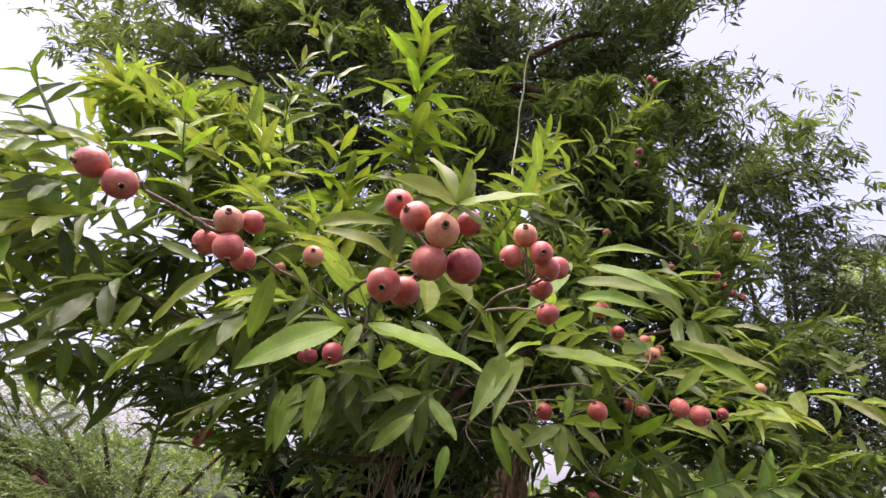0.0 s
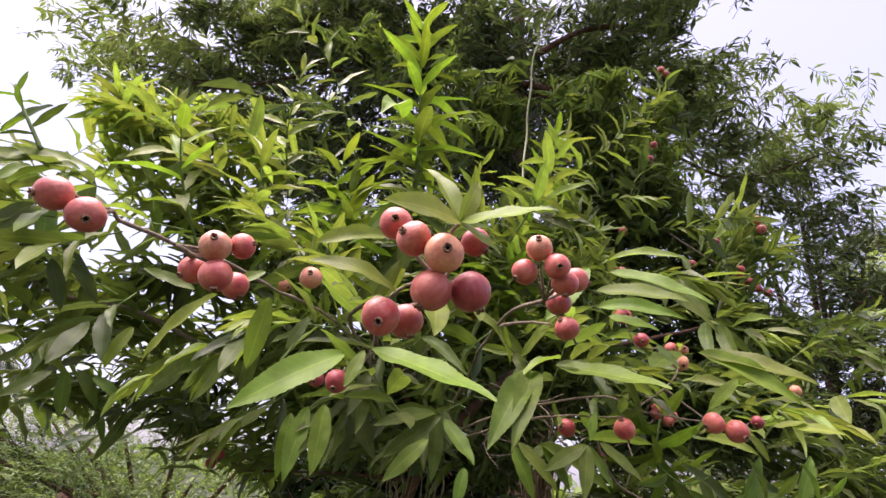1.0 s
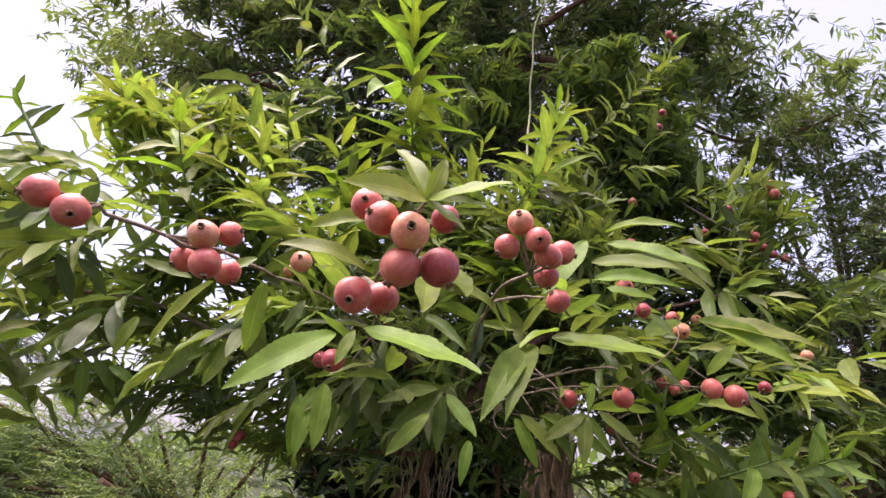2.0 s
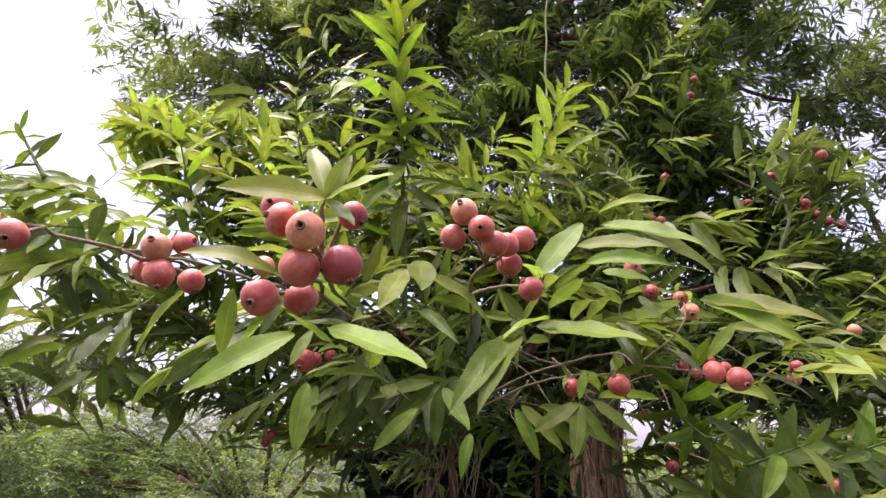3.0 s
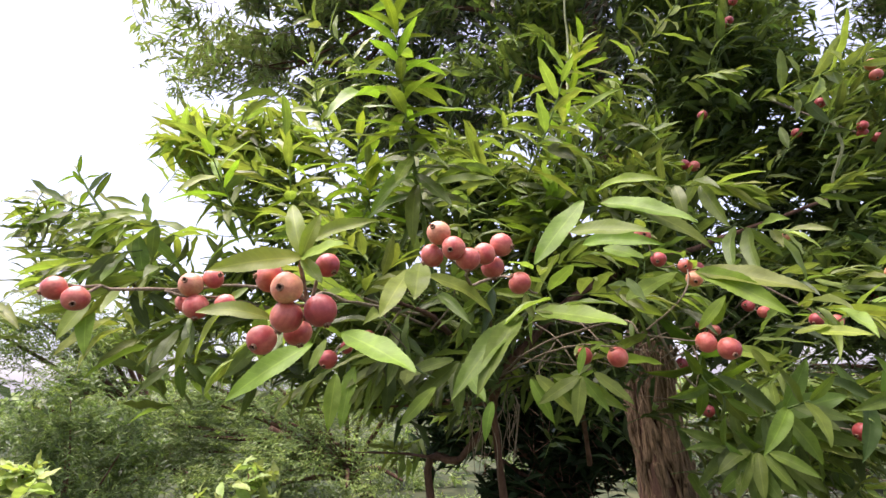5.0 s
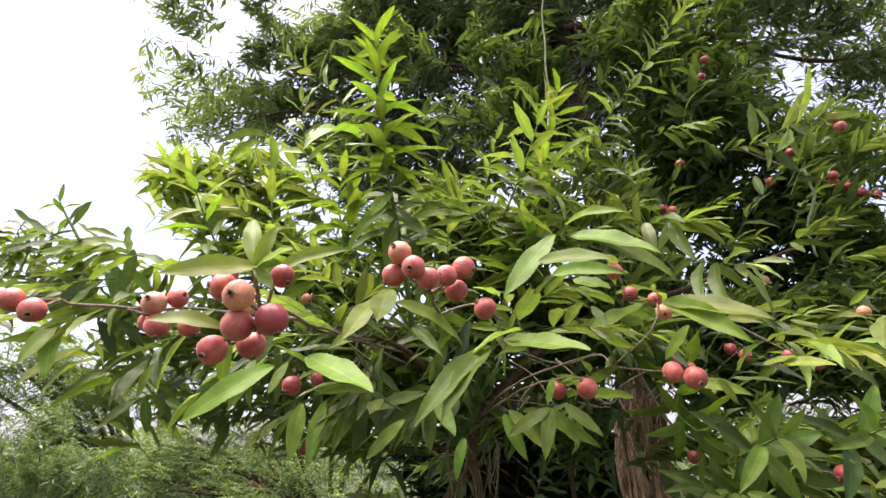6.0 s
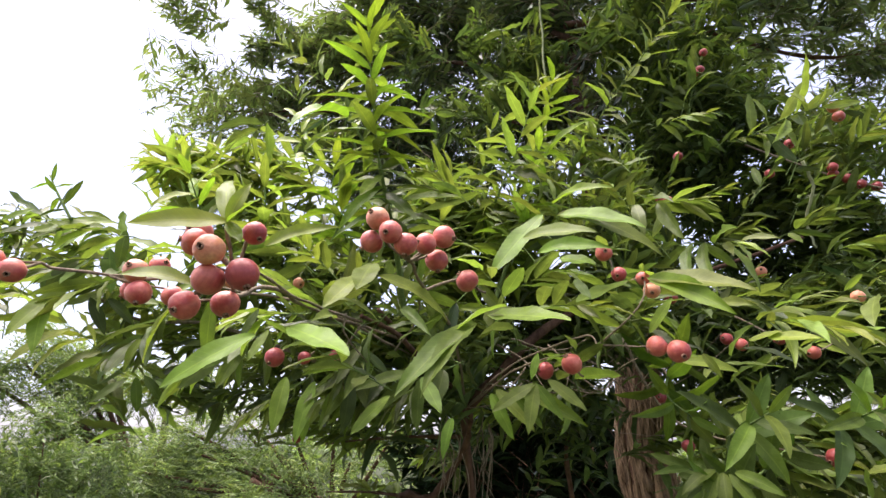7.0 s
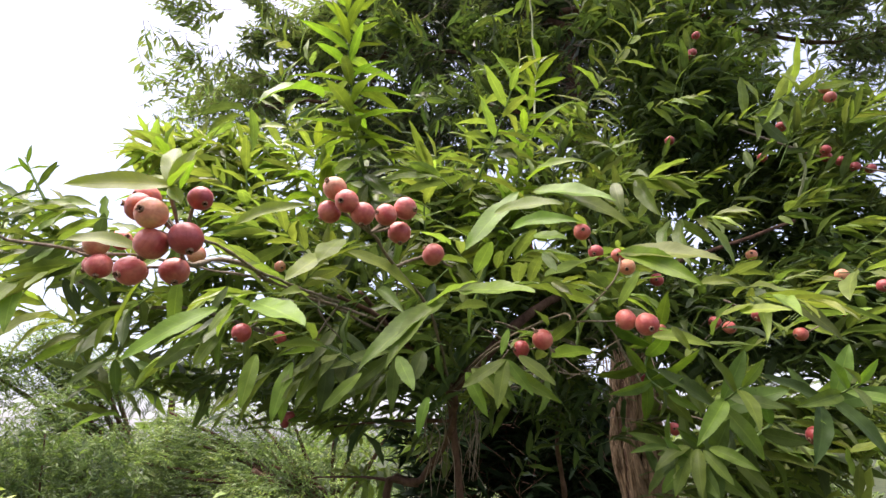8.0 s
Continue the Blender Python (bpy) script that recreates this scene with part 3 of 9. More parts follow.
branch("branch", [(-0.081, 1.345, 1.617), (0.09, 1.16, 1.69), (0.262, 1.02, 1.713), (0.296, 0.92, 1.678), (0.372, 0.842, 1.656)], 0.0026, 0.0013, M_TWIG, tree, "", knots=0.15, rough=0.3, kink=0.008)
branch("branch", [(0.296, 0.92, 1.678), (0.368, 0.915, 1.734), (0.386, 0.952, 1.797), (0.347, 1.013, 1.813), (0.335, 1.041, 1.871)], 0.0017, 0.0012, M_TWIG, tree, "", kink=0.008)
branch("branch", [(-0.081, 1.345, 1.617), (0.10, 1.08, 1.66), (0.191, 0.978, 1.668), (0.254, 0.845, 1.655)], 0.0025, 0.0014, M_TWIG, tree, "", kink=0.008)
branch("branch", [(0.335, 1.423, 1.78), (0.409, 1.542, 1.61), (0.505, 1.537, 1.537), (0.693, 1.268, 1.487)], 0.0043, 0.0018, M_TWIG, tree, "", kink=0.008)
branch("branch", [(0.682, 1.774, 1.889), (0.797, 1.764, 1.796), (0.824, 1.65, 1.744), (0.939, 1.718, 1.801)], 0.0036, 0.0014, M_TWIG, tree, "", kink=0.008)
branch("branch", [(0.947, 2.234, 2.784), (1.154, 2.125, 2.524), (1.321, 2.063, 2.367), (1.412, 2.038, 2.313)], 0.0050, 0.0022, M_TWIG, tree, "", kink=0.008)
branch("twig", [(1.043, 1.905, 2.459), (1.061, 1.941, 2.369), (1.031, 1.996, 2.264), (1.043, 2.027, 2.162)], 0.0060, 0.0040, M_PALE, tree, "pale bare curling shoot", kink=0.02)
branch("shoot", [(0.179, 1.583, 2.564), (0.186, 1.606, 2.703), (0.201, 1.619, 2.845), (0.202, 1.596, 2.948), (0.214, 1.568, 3.05), (0.215, 1.553, 3.134), (0.229, 1.526, 3.225), (0.283, 1.488, 3.315), (0.382, 1.484, 3.366)], 0.0042, 0.0026, M_PALE, tree, "long pale bare arching shoot")
branch("branch", [(-0.142, 1.444, 1.689), (-0.552, 1.381, 1.765), (-0.769, 1.126, 1.854), (-0.848, 0.936, 1.838), (-0.842, 0.78, 1.871)], 0.0080, 0.0030, M_TWIG, tree, "", rough=0.1, kink=0.008)
branch("branch", [(-0.081, 1.345, 1.617), (0.186, 1.497, 1.874), (0.552, 1.86, 2.045), (1.011, 2.023, 2.21)], 0.0160, 0.0060, M_STEM, tree, "", rough=0.1, kink=0.008)
branch("branch", [(-0.199, 1.216, 1.776), (-0.162, 1.046, 1.983), (-0.117, 0.864, 2.105)], 0.0090, 0.0040, M_GREEN_TWIG, tree, "")
branch("branch", [(-0.081, 1.345, 1.617), (0.018, 1.35, 1.924), (0.111, 1.346, 2.13)], 0.0090, 0.0040, M_GREEN_TWIG, tree, "")
branch("twig", [(0.025, 1.286, 1.765), (0.101, 1.26, 1.712), (0.149, 1.227, 1.638)], 0.0023, 0.0010, M_TWIG, tree, "", kink=0.02)
branch("twig", [(0.063, 1.292, 1.778), (0.173, 1.318, 1.744), (0.254, 1.321, 1.767)], 0.0023, 0.0010, M_TWIG, tree, "", kink=0.02)
branch("twig", [(0.1, 1.262, 1.698), (0.053, 1.26, 1.633), (0.086, 1.22, 1.577)], 0.0023, 0.0010, M_TWIG, tree, "", kink=0.02)
branch("twig", [(0.203, 1.328, 1.701), (0.264, 1.339, 1.643), (0.307, 1.338, 1.668)], 0.0023, 0.0010, M_TWIG, tree, "", kink=0.02)
branch("twig", [(-0.025, 1.34, 1.672), (0.085, 1.317, 1.65), (0.181, 1.333, 1.633)], 0.0023, 0.0010, M_TWIG, tree, "", kink=0.02)
branch("twig", [(-0.142, 1.02, 1.718), (-0.071, 0.981, 1.78), (-0.05, 0.916, 1.834)], 0.0023, 0.0010, M_TWIG, tree, "", kink=0.02)
branch("twig", [(-0.146, 0.812, 1.753), (-0.151, 0.822, 1.715), (-0.138, 0.886, 1.672)], 0.0023, 0.0010, M_TWIG, tree, "", kink=0.02)
branch("twig", [(0.158, 1.281, 1.752), (0.208, 1.232, 1.694), (0.197, 1.241, 1.641)], 0.0023, 0.0010, M_TWIG, tree, "", kink=0.02)
branch("twig", [(0.422, 1.43, 1.715), (0.431, 1.389, 1.626), (0.405, 1.395, 1.549)], 0.0023, 0.0010, M_TWIG, tree, "", kink=0.02)
branch("twig", [(-0.155, 0.889, 1.749), (-0.196, 0.879, 1.682), (-0.189, 0.896, 1.618)], 0.0023, 0.0010, M_TWIG, tree, "", kink=0.02)
branch("twig", [(0.279, 1.431, 1.709), (0.244, 1.394, 1.725), (0.207, 1.366, 1.745)], 0.0017, 0.0006, M_TWIG, tree, "", kink=0.02)
branch("twig", [(0.01, 1.522, 1.69), (-0.05, 1.467, 1.737), (-0.1, 1.424, 1.765)], 0.0019, 0.0006, M_TWIG, tree, "", kink=0.02)
branch("twig", [(0.172, 1.399, 1.634), (0.119, 1.361, 1.617), (0.066, 1.33, 1.604)], 0.0012, 0.0006, M_TWIG, tree, "", kink=0.02)
branch("twig", [(0.072, 1.37, 1.756), (0.137, 1.352, 1.758), (0.193, 1.344, 1.74)], 0.0019, 0.0006, M_TWIG, tree, "", kink=0.02)
branch("twig", [(0.325, 1.692, 1.671), (0.278, 1.654, 1.712), (0.244, 1.629, 1.729)], 0.0019, 0.0006, M_TWIG, tree, "", kink=0.02)
branch("twig", [(0.178, 1.514, 1.768), (0.202, 1.493, 1.732), (0.24, 1.479, 1.721)], 0.0011, 0.0006, M_TWIG, tree, "", kink=0.02)
branch("twig", [(0.263, 1.697, 1.633), (0.295, 1.67, 1.607), (0.323, 1.653, 1.582)], 0.0019, 0.0006, M_TWIG, tree, "", kink=0.02)
branch("twig", [(0.239, 1.779, 1.755), (0.268, 1.748, 1.775), (0.301, 1.727, 1.787)], 0.0022, 0.0006, M_TWIG, tree, "", kink=0.02)
branch("twig", [(-0.058, 1.72, 1.648), (-0.103, 1.675, 1.653), (-0.152, 1.637, 1.671)], 0.0012, 0.0006, M_TWIG, tree, "", kink=0.02)
branch("twig", [(0.046, 1.688, 1.814), (0.105, 1.678, 1.762), (0.165, 1.673, 1.719)], 0.0011, 0.0006, M_TWIG, tree, "", kink=0.02)
branch("twig", [(0.119, 1.678, 1.678), (0.081, 1.645, 1.636), (0.067, 1.623, 1.622)], 0.0012, 0.0006, M_TWIG, tree, "", kink=0.02)
branch("twig", [(0.074, 1.727, 1.741), (0.023, 1.689, 1.722), (-0.049, 1.656, 1.678)], 0.0012, 0.0006, M_TWIG, tree, "", kink=0.02)
branch("twig", [(-0.005, 1.387, 1.623), (-0.064, 1.337, 1.614), (-0.122, 1.293, 1.617)], 0.0017, 0.0006, M_TWIG, tree, "", kink=0.02)
branch("twig", [(0.126, 1.708, 1.775), (0.17, 1.678, 1.803), (0.219, 1.66, 1.817)], 0.0015, 0.0006, M_TWIG, tree, "", kink=0.02)
branch("twig", [(0.078, 1.319, 1.667), (0.052, 1.286, 1.634), (0.043, 1.264, 1.62)], 0.0016, 0.0006, M_TWIG, tree, "", kink=0.02)
branch("twig", [(0.232, 1.398, 1.639), (0.204, 1.361, 1.663), (0.175, 1.333, 1.687)], 0.0018, 0.0006, M_TWIG, tree, "", kink=0.02)
branch("twig", [(0.249, 1.715, 1.781), (0.171, 1.681, 1.757), (0.099, 1.649, 1.756)], 0.0020, 0.0006, M_TWIG, tree, "", kink=0.02)
branch("twig", [(0.047, 1.677, 1.653), (0.114, 1.664, 1.6), (0.174, 1.655, 1.549)], 0.0019, 0.0006, M_TWIG, tree, "", kink=0.02)
branch("twig", [(0.259, 1.565, 1.697), (0.306, 1.539, 1.687), (0.349, 1.519, 1.692)], 0.0017, 0.0006, M_TWIG, tree, "", kink=0.02)
branch("twig", [(0.255, 1.348, 1.701), (0.223, 1.314, 1.698), (0.188, 1.287, 1.71)], 0.0011, 0.0006, M_TWIG, tree, "", kink=0.02)
branch("twig", [(0.304, 1.597, 1.688), (0.28, 1.566, 1.684), (0.254, 1.543, 1.693)], 0.0017, 0.0006, M_TWIG, tree, "", kink=0.02)
branch("twig", [(0.212, 1.449, 1.638), (0.242, 1.421, 1.646), (0.27, 1.402, 1.655)], 0.0017, 0.0006, M_TWIG, tree, "", kink=0.02)
branch("twig", [(0.331, 1.655, 1.784), (0.391, 1.624, 1.792), (0.436, 1.596, 1.822)], 0.0011, 0.0006, M_TWIG, tree, "", kink=0.02)
branch("twig", [(0.259, 1.505, 1.752), (0.296, 1.479, 1.745), (0.305, 1.464, 1.715)], 0.0011, 0.0006, M_TWIG, tree, "", kink=0.02)
branch("twig", [(0.26, 1.689, 1.806), (0.324, 1.671, 1.757), (0.389, 1.657, 1.719)], 0.0019, 0.0006, M_TWIG, tree, "", kink=0.02)
branch("twig", [(0.195, 1.343, 1.651), (0.236, 1.32, 1.636), (0.277, 1.304, 1.632)], 0.0012, 0.0006, M_TWIG, tree, "", kink=0.02)
branch("twig", [(0.122, 1.68, 1.719), (0.167, 1.656, 1.719), (0.209, 1.64, 1.725)], 0.0021, 0.0006, M_TWIG, tree, "", kink=0.02)
branch("twig", [(0.099, 1.572, 1.685), (0.143, 1.548, 1.691), (0.181, 1.531, 1.705)], 0.0022, 0.0006, M_TWIG, tree, "", kink=0.02)
branch("twig", [(0.089, 1.46, 1.671), (0.049, 1.42, 1.668), (0.005, 1.386, 1.681)], 0.0012, 0.0006, M_TWIG, tree, "", kink=0.02)
branch("twig", [(0.131, 1.366, 1.727), (0.182, 1.347, 1.71), (0.228, 1.336, 1.692)], 0.0014, 0.0006, M_TWIG, tree, "", kink=0.02)
branch("twig", [(0.044, 1.526, 1.635), (0.014, 1.485, 1.661), (-0.011, 1.458, 1.661)], 0.0014, 0.0006, M_TWIG, tree, "", kink=0.02)
branch("twig", [(0.109, 1.6, 1.713), (0.175, 1.585, 1.68), (0.242, 1.574, 1.66)], 0.0019, 0.0006, M_TWIG, tree, "", kink=0.02)
branch("twig", [(0.139, 1.754, 1.741), (0.079, 1.706, 1.784), (0.021, 1.666, 1.824)], 0.0019, 0.0006, M_TWIG, tree, "", kink=0.02)
branch("twig", [(-0.099, 1.721, 1.728), (-0.02, 1.707, 1.75), (0.055, 1.704, 1.741)], 0.0011, 0.0006, M_TWIG, tree, "", kink=0.02)
branch("twig", [(0.061, 1.621, 1.637), (0.116, 1.6, 1.641), (0.161, 1.588, 1.625)], 0.0015, 0.0006, M_TWIG, tree, "", kink=0.02)
branch("twig", [(0.315, 1.554, 1.753), (0.278, 1.526, 1.726), (0.254, 1.504, 1.721)], 0.0013, 0.0006, M_TWIG, tree, "", kink=0.02)
branch("twig", [(0.272, 1.518, 1.749), (0.317, 1.485, 1.775), (0.361, 1.461, 1.797)], 0.0012, 0.0006, M_TWIG, tree, "", kink=0.02)
branch("twig", [(0.191, 1.755, 1.825), (0.252, 1.728, 1.838), (0.306, 1.713, 1.822)], 0.0010, 0.0006, M_TWIG, tree, "", kink=0.02)
branch("twig", [(0.249, 1.45, 1.689), (0.298, 1.425, 1.679), (0.344, 1.408, 1.671)], 0.0017, 0.0006, M_TWIG, tree, "", kink=0.02)
branch("twig", [(0.301, 1.632, 1.792), (0.335, 1.608, 1.767), (0.372, 1.589, 1.762)], 0.0019, 0.0006, M_TWIG, tree, "", kink=0.02)
branch("twig", [(0.104, 1.322, 1.613), (0.08, 1.286, 1.609), (0.054, 1.258, 1.612)], 0.0018, 0.0006, M_TWIG, tree, "", kink=0.02)
branch("twig", [(0.145, 1.563, 1.755), (0.101, 1.525, 1.75), (0.056, 1.496, 1.745)], 0.0014, 0.0006, M_TWIG, tree, "", kink=0.02)
branch("twig", [(0.03, 1.413, 1.698), (0.093, 1.401, 1.674), (0.145, 1.394, 1.644)], 0.0016, 0.0006, M_TWIG, tree, "", kink=0.02)
branch("twig", [(0.237, 1.701, 1.773), (0.296, 1.672, 1.787), (0.342, 1.647, 1.82)], 0.0017, 0.0006, M_TWIG, tree, "", kink=0.02)
branch("twig", [(0.299, 1.36, 1.683), (0.358, 1.328, 1.709), (0.419, 1.305, 1.721)], 0.0016, 0.0006, M_TWIG, tree, "", kink=0.02)
branch("twig", [(0.274, 1.427, 1.713), (0.242, 1.392, 1.721), (0.208, 1.365, 1.735)], 0.0016, 0.0006, M_TWIG, tree, "", kink=0.02)
branch("fibre", [(-0.06, 1.496, 1.543), (-0.079, 1.501, 1.474), (-0.095, 1.506, 1.436)], 0.0019, 0.0008, M_TWIG, tree, "")
branch("fibre", [(-0.083, 1.5, 1.576), (-0.106, 1.504, 1.527), (-0.071, 1.524, 1.404)], 0.0014, 0.0008, M_TWIG, tree, "")
branch("fibre", [(-0.042, 1.444, 1.543), (-0.054, 1.452, 1.472), (-0.07, 1.453, 1.388)], 0.0029, 0.0008, M_TWIG, tree, "")
branch("fibre", [(-0.097, 1.593, 1.507), (-0.12, 1.595, 1.439), (-0.08, 1.613, 1.355)], 0.0012, 0.0008, M_TWIG, tree, "")
branch("fibre", [(-0.157, 1.463, 1.551), (-0.152, 1.477, 1.506), (-0.192, 1.468, 1.397)], 0.0030, 0.0008, M_TWIG, tree, "")
branch("fibre", [(-0.15, 1.53, 1.518), (-0.147, 1.541, 1.448), (-0.184, 1.532, 1.357)], 0.0020, 0.0008, M_TWIG, tree, "")
branch("fibre", [(-0.124, 1.416, 1.5), (-0.111, 1.43, 1.435), (-0.114, 1.432, 1.338)], 0.0016, 0.0008, M_TWIG, tree, "")
branch("fibre", [(-0.123, 1.505, 1.486), (-0.119, 1.516, 1.444), (-0.122, 1.522, 1.379)], 0.0021, 0.0008, M_TWIG, tree, "")
branch("fibre", [(-0.171, 1.391, 1.567), (-0.185, 1.398, 1.525), (-0.17, 1.413, 1.426)], 0.0026, 0.0008, M_TWIG, tree, "")
branch("fibre", [(-0.093, 1.527, 1.513), (-0.098, 1.535, 1.445), (-0.107, 1.539, 1.377)], 0.0019, 0.0008, M_TWIG, tree, "")
branch("fibre", [(-0.21, 1.485, 1.587), (-0.22, 1.494, 1.53), (-0.242, 1.496, 1.464)], 0.0028, 0.0008, M_TWIG, tree, "")
branch("fibre", [(-0.112, 1.585, 1.566), (-0.115, 1.596, 1.494), (-0.144, 1.593, 1.377)], 0.0020, 0.0008, M_TWIG, tree, "")
branch("fibre", [(-0.151, 1.387, 1.599), (-0.177, 1.391, 1.533), (-0.146, 1.415, 1.476)], 0.0017, 0.0008, M_TWIG, tree, "")
branch("fibre", [(-0.092, 1.587, 1.584), (-0.083, 1.603, 1.526), (-0.107, 1.605, 1.437)], 0.0018, 0.0008, M_TWIG, tree, "")
branch("fibre", [(-0.134, 1.596, 1.519), (-0.157, 1.598, 1.466), (-0.142, 1.607, 1.345)], 0.0030, 0.0008, M_TWIG, tree, "")
branch("fibre", [(-0.097, 1.555, 1.603), (-0.116, 1.563, 1.545), (-0.134, 1.568, 1.488)], 0.0020, 0.0008, M_TWIG, tree, "")
branch("fibre", [(-0.046, 1.42, 1.566), (-0.043, 1.433, 1.52), (-0.078, 1.431, 1.451)], 0.0028, 0.0008, M_TWIG, tree, "")
branch("fibre", [(-0.071, 1.507, 1.542), (-0.068, 1.519, 1.49), (-0.088, 1.518, 1.378)], 0.0024, 0.0008, M_TWIG, tree, "")
branch("fibre", [(-0.094, 1.573, 1.533), (-0.084, 1.587, 1.484), (-0.097, 1.589, 1.38)], 0.0015, 0.0008, M_TWIG, tree, "")
branch("fibre", [(-0.206, 1.558, 1.563), (-0.232, 1.56, 1.482), (-0.189, 1.586, 1.416)], 0.0023, 0.0008, M_TWIG, tree, "")
branch("fibre", [(-0.125, 1.388, 1.601), (-0.12, 1.403, 1.556), (-0.135, 1.41, 1.478)], 0.0012, 0.0008, M_TWIG, tree, "")
branch("fibre", [(-0.18, 1.572, 1.552), (-0.185, 1.582, 1.471), (-0.195, 1.584, 1.372)], 0.0021, 0.0008, M_TWIG, tree, "")
branch("fibre", [(-0.217, 1.499, 1.485), (-0.217, 1.508, 1.43), (-0.248, 1.496, 1.316)], 0.0013, 0.0008, M_TWIG, tree, "")
branch("fibre", [(-0.175, 1.431, 1.505), (-0.186, 1.437, 1.458), (-0.183, 1.442, 1.347)], 0.0018, 0.0008, M_TWIG, tree, "")
branch("fibre", [(-0.176, 1.443, 1.536), (-0.163, 1.46, 1.495), (-0.188, 1.457, 1.4)], 0.0027, 0.0008, M_TWIG, tree, "")
branch("fibre", [(-0.183, 1.484, 1.503), (-0.173, 1.497, 1.434), (-0.189, 1.495, 1.345)], 0.0014, 0.0008, M_TWIG, tree, "")
branch("twig", [(0.251, 1.838, 1.59), (0.342, 1.747, 1.62), (0.413, 1.655, 1.671)], 0.0013, 0.0009, M_TWIG, tree, "", kink=0.02)
branch("twig", [(0.348, 1.419, 1.653), (0.398, 1.306, 1.686), (0.428, 1.192, 1.738)], 0.0013, 0.0009, M_TWIG, tree, "", kink=0.02)
branch("twig", [(0.365, 1.411, 1.645), (0.418, 1.298, 1.675), (0.451, 1.186, 1.725)], 0.0013, 0.0009, M_TWIG, tree, "", kink=0.02)
branch("twig", [(0.417, 1.823, 1.685), (0.535, 1.787, 1.75), (0.632, 1.75, 1.835)], 0.0013, 0.0009, M_TWIG, tree, "", kink=0.02)
branch("twig", [(0.443, 1.795, 1.677), (0.562, 1.751, 1.733), (0.66, 1.706, 1.81)], 0.0013, 0.0009, M_TWIG, tree, "", kink=0.02)
branch("twig", [(0.285, 1.817, 1.551), (0.383, 1.736, 1.538), (0.462, 1.655, 1.544)], 0.0013, 0.0009, M_TWIG, tree, "", kink=0.02)
branch("twig", [(0.355, 1.675, 1.743), (0.428, 1.59, 1.82), (0.481, 1.505, 1.916)], 0.0013, 0.0009, M_TWIG, tree, "", kink=0.02)
# the large leaves round the nearest fruit
big_leaf((-0.124, 0.557, 1.66), (-0.21, 0.498, 1.589), 0.037, (0.31, -0.73, 0.61), 0.75, 0)
big_leaf((-0.104, 0.598, 1.677), (0.039, 0.529, 1.617), 0.041, (0.25, -0.78, 0.6), 0.65, 2)
big_leaf((-0.103, 0.557, 1.665), (-0.114, 0.537, 1.622), 0.014, (0.12, -0.75, 0.5), 0.60, 2)
big_leaf((-0.001, 0.362, 1.719), (-0.047, 0.299, 1.698), 0.024, (0.52, -0.75, 0.35), 0.85, 0)
big_leaf((-0.001, 0.362, 1.719), (0.063, 0.331, 1.715), 0.021, (0.38, -0.82, 0.32), 0.90, 2)
big_leaf((-0.001, 0.362, 1.719), (-0.037, 0.389, 1.786), 0.018, (0.45, -0.77, -0.16), 0.75, 1)
big_leaf((-0.001, 0.362, 1.719), (0.029, 0.352, 1.689), 0.013, (0.38, -0.75, 0.38), 0.60, 2)
big_leaf((-0.001, 0.362, 1.719), (0.011, 0.372, 1.764), 0.014, (0.43, -0.7, 0.25), 0.70, 1)
big_leaf((-0.047, 0.38, 1.667), (-0.103, 0.342, 1.673), 0.020, (0.37, -0.65, 0.57), 0.70, 4)
big_leaf((0.139, 0.776, 1.712), (0.274, 0.696, 1.673), 0.041, (-0, -0.8, 0.61), 0.60, 2)
big_leaf((0.387, 0.853, 1.765), (0.513, 0.772, 1.707), 0.039, (-0.18, -0.75, 0.61), 0.80, 0)
big_leaf((0.387, 0.853, 1.765), (0.483, 0.772, 1.677), 0.034, (-0.17, -0.72, 0.62), 0.80, 3)
big_leaf((0.139, 0.776, 1.712), (0.214, 0.756, 1.693), 0.023, (0.02, -0.76, 0.63), 0.50, 1)
big_leaf((0.253, 0.845, 1.923), (0.358, 0.768, 1.894), 0.025, (-0.04, -0.68, 0.51), 0.90, 1)
big_leaf((-0.282, 0.556, 1.719), (-0.377, 0.601, 1.646), 0.028, (0.3, -0.65, 0.55), 0.80, 0)
big_leaf((-0.228, 0.573, 1.725), (-0.247, 0.598, 1.645), 0.025, (0.22, -0.73, 0.45), 0.30, 2)
big_leaf((-0.265, 0.902, 1.644), (-0.269, 0.86, 1.525), 0.032, (0.14, -0.79, 0.57), 0.65, 0)
big_leaf((-0.004, 0.669, 1.762), (0.071, 0.772, 1.706), 0.032, (0.24, -0.77, 0.56), 0.70, 4)
big_leaf((-0.042, 0.695, 1.783), (-0.029, 0.568, 1.689), 0.034, (0.14, -0.83, 0.42), 0.60, 2)
big_leaf((-0.012, 0.665, 1.783), (0.021, 0.568, 1.709), 0.037, (0.23, -0.84, 0.42), 0.60, 2)
big_leaf((0.107, 0.81, 1.709), (0.036, 0.653, 1.58), 0.041, (-0.03, -0.83, 0.57), 0.50, 0)
big_leaf((0.107, 0.81, 1.709), (0.066, 0.673, 1.58), 0.037, (0.19, -0.85, 0.55), 0.45, 1)
big_leaf((0.227, 0.891, 1.928), (0.135, 0.829, 1.8), 0.046, (-0.14, -0.81, 0.43), 0.55, 2)
big_leaf((0.255, 0.871, 1.911), (0.393, 0.788, 1.828), 0.039, (-0.08, -0.73, 0.51), 0.65, 0)
big_leaf((0.255, 0.871, 1.911), (0.413, 0.828, 1.793), 0.038, (-0.09, -0.72, 0.53), 0.60, 4)
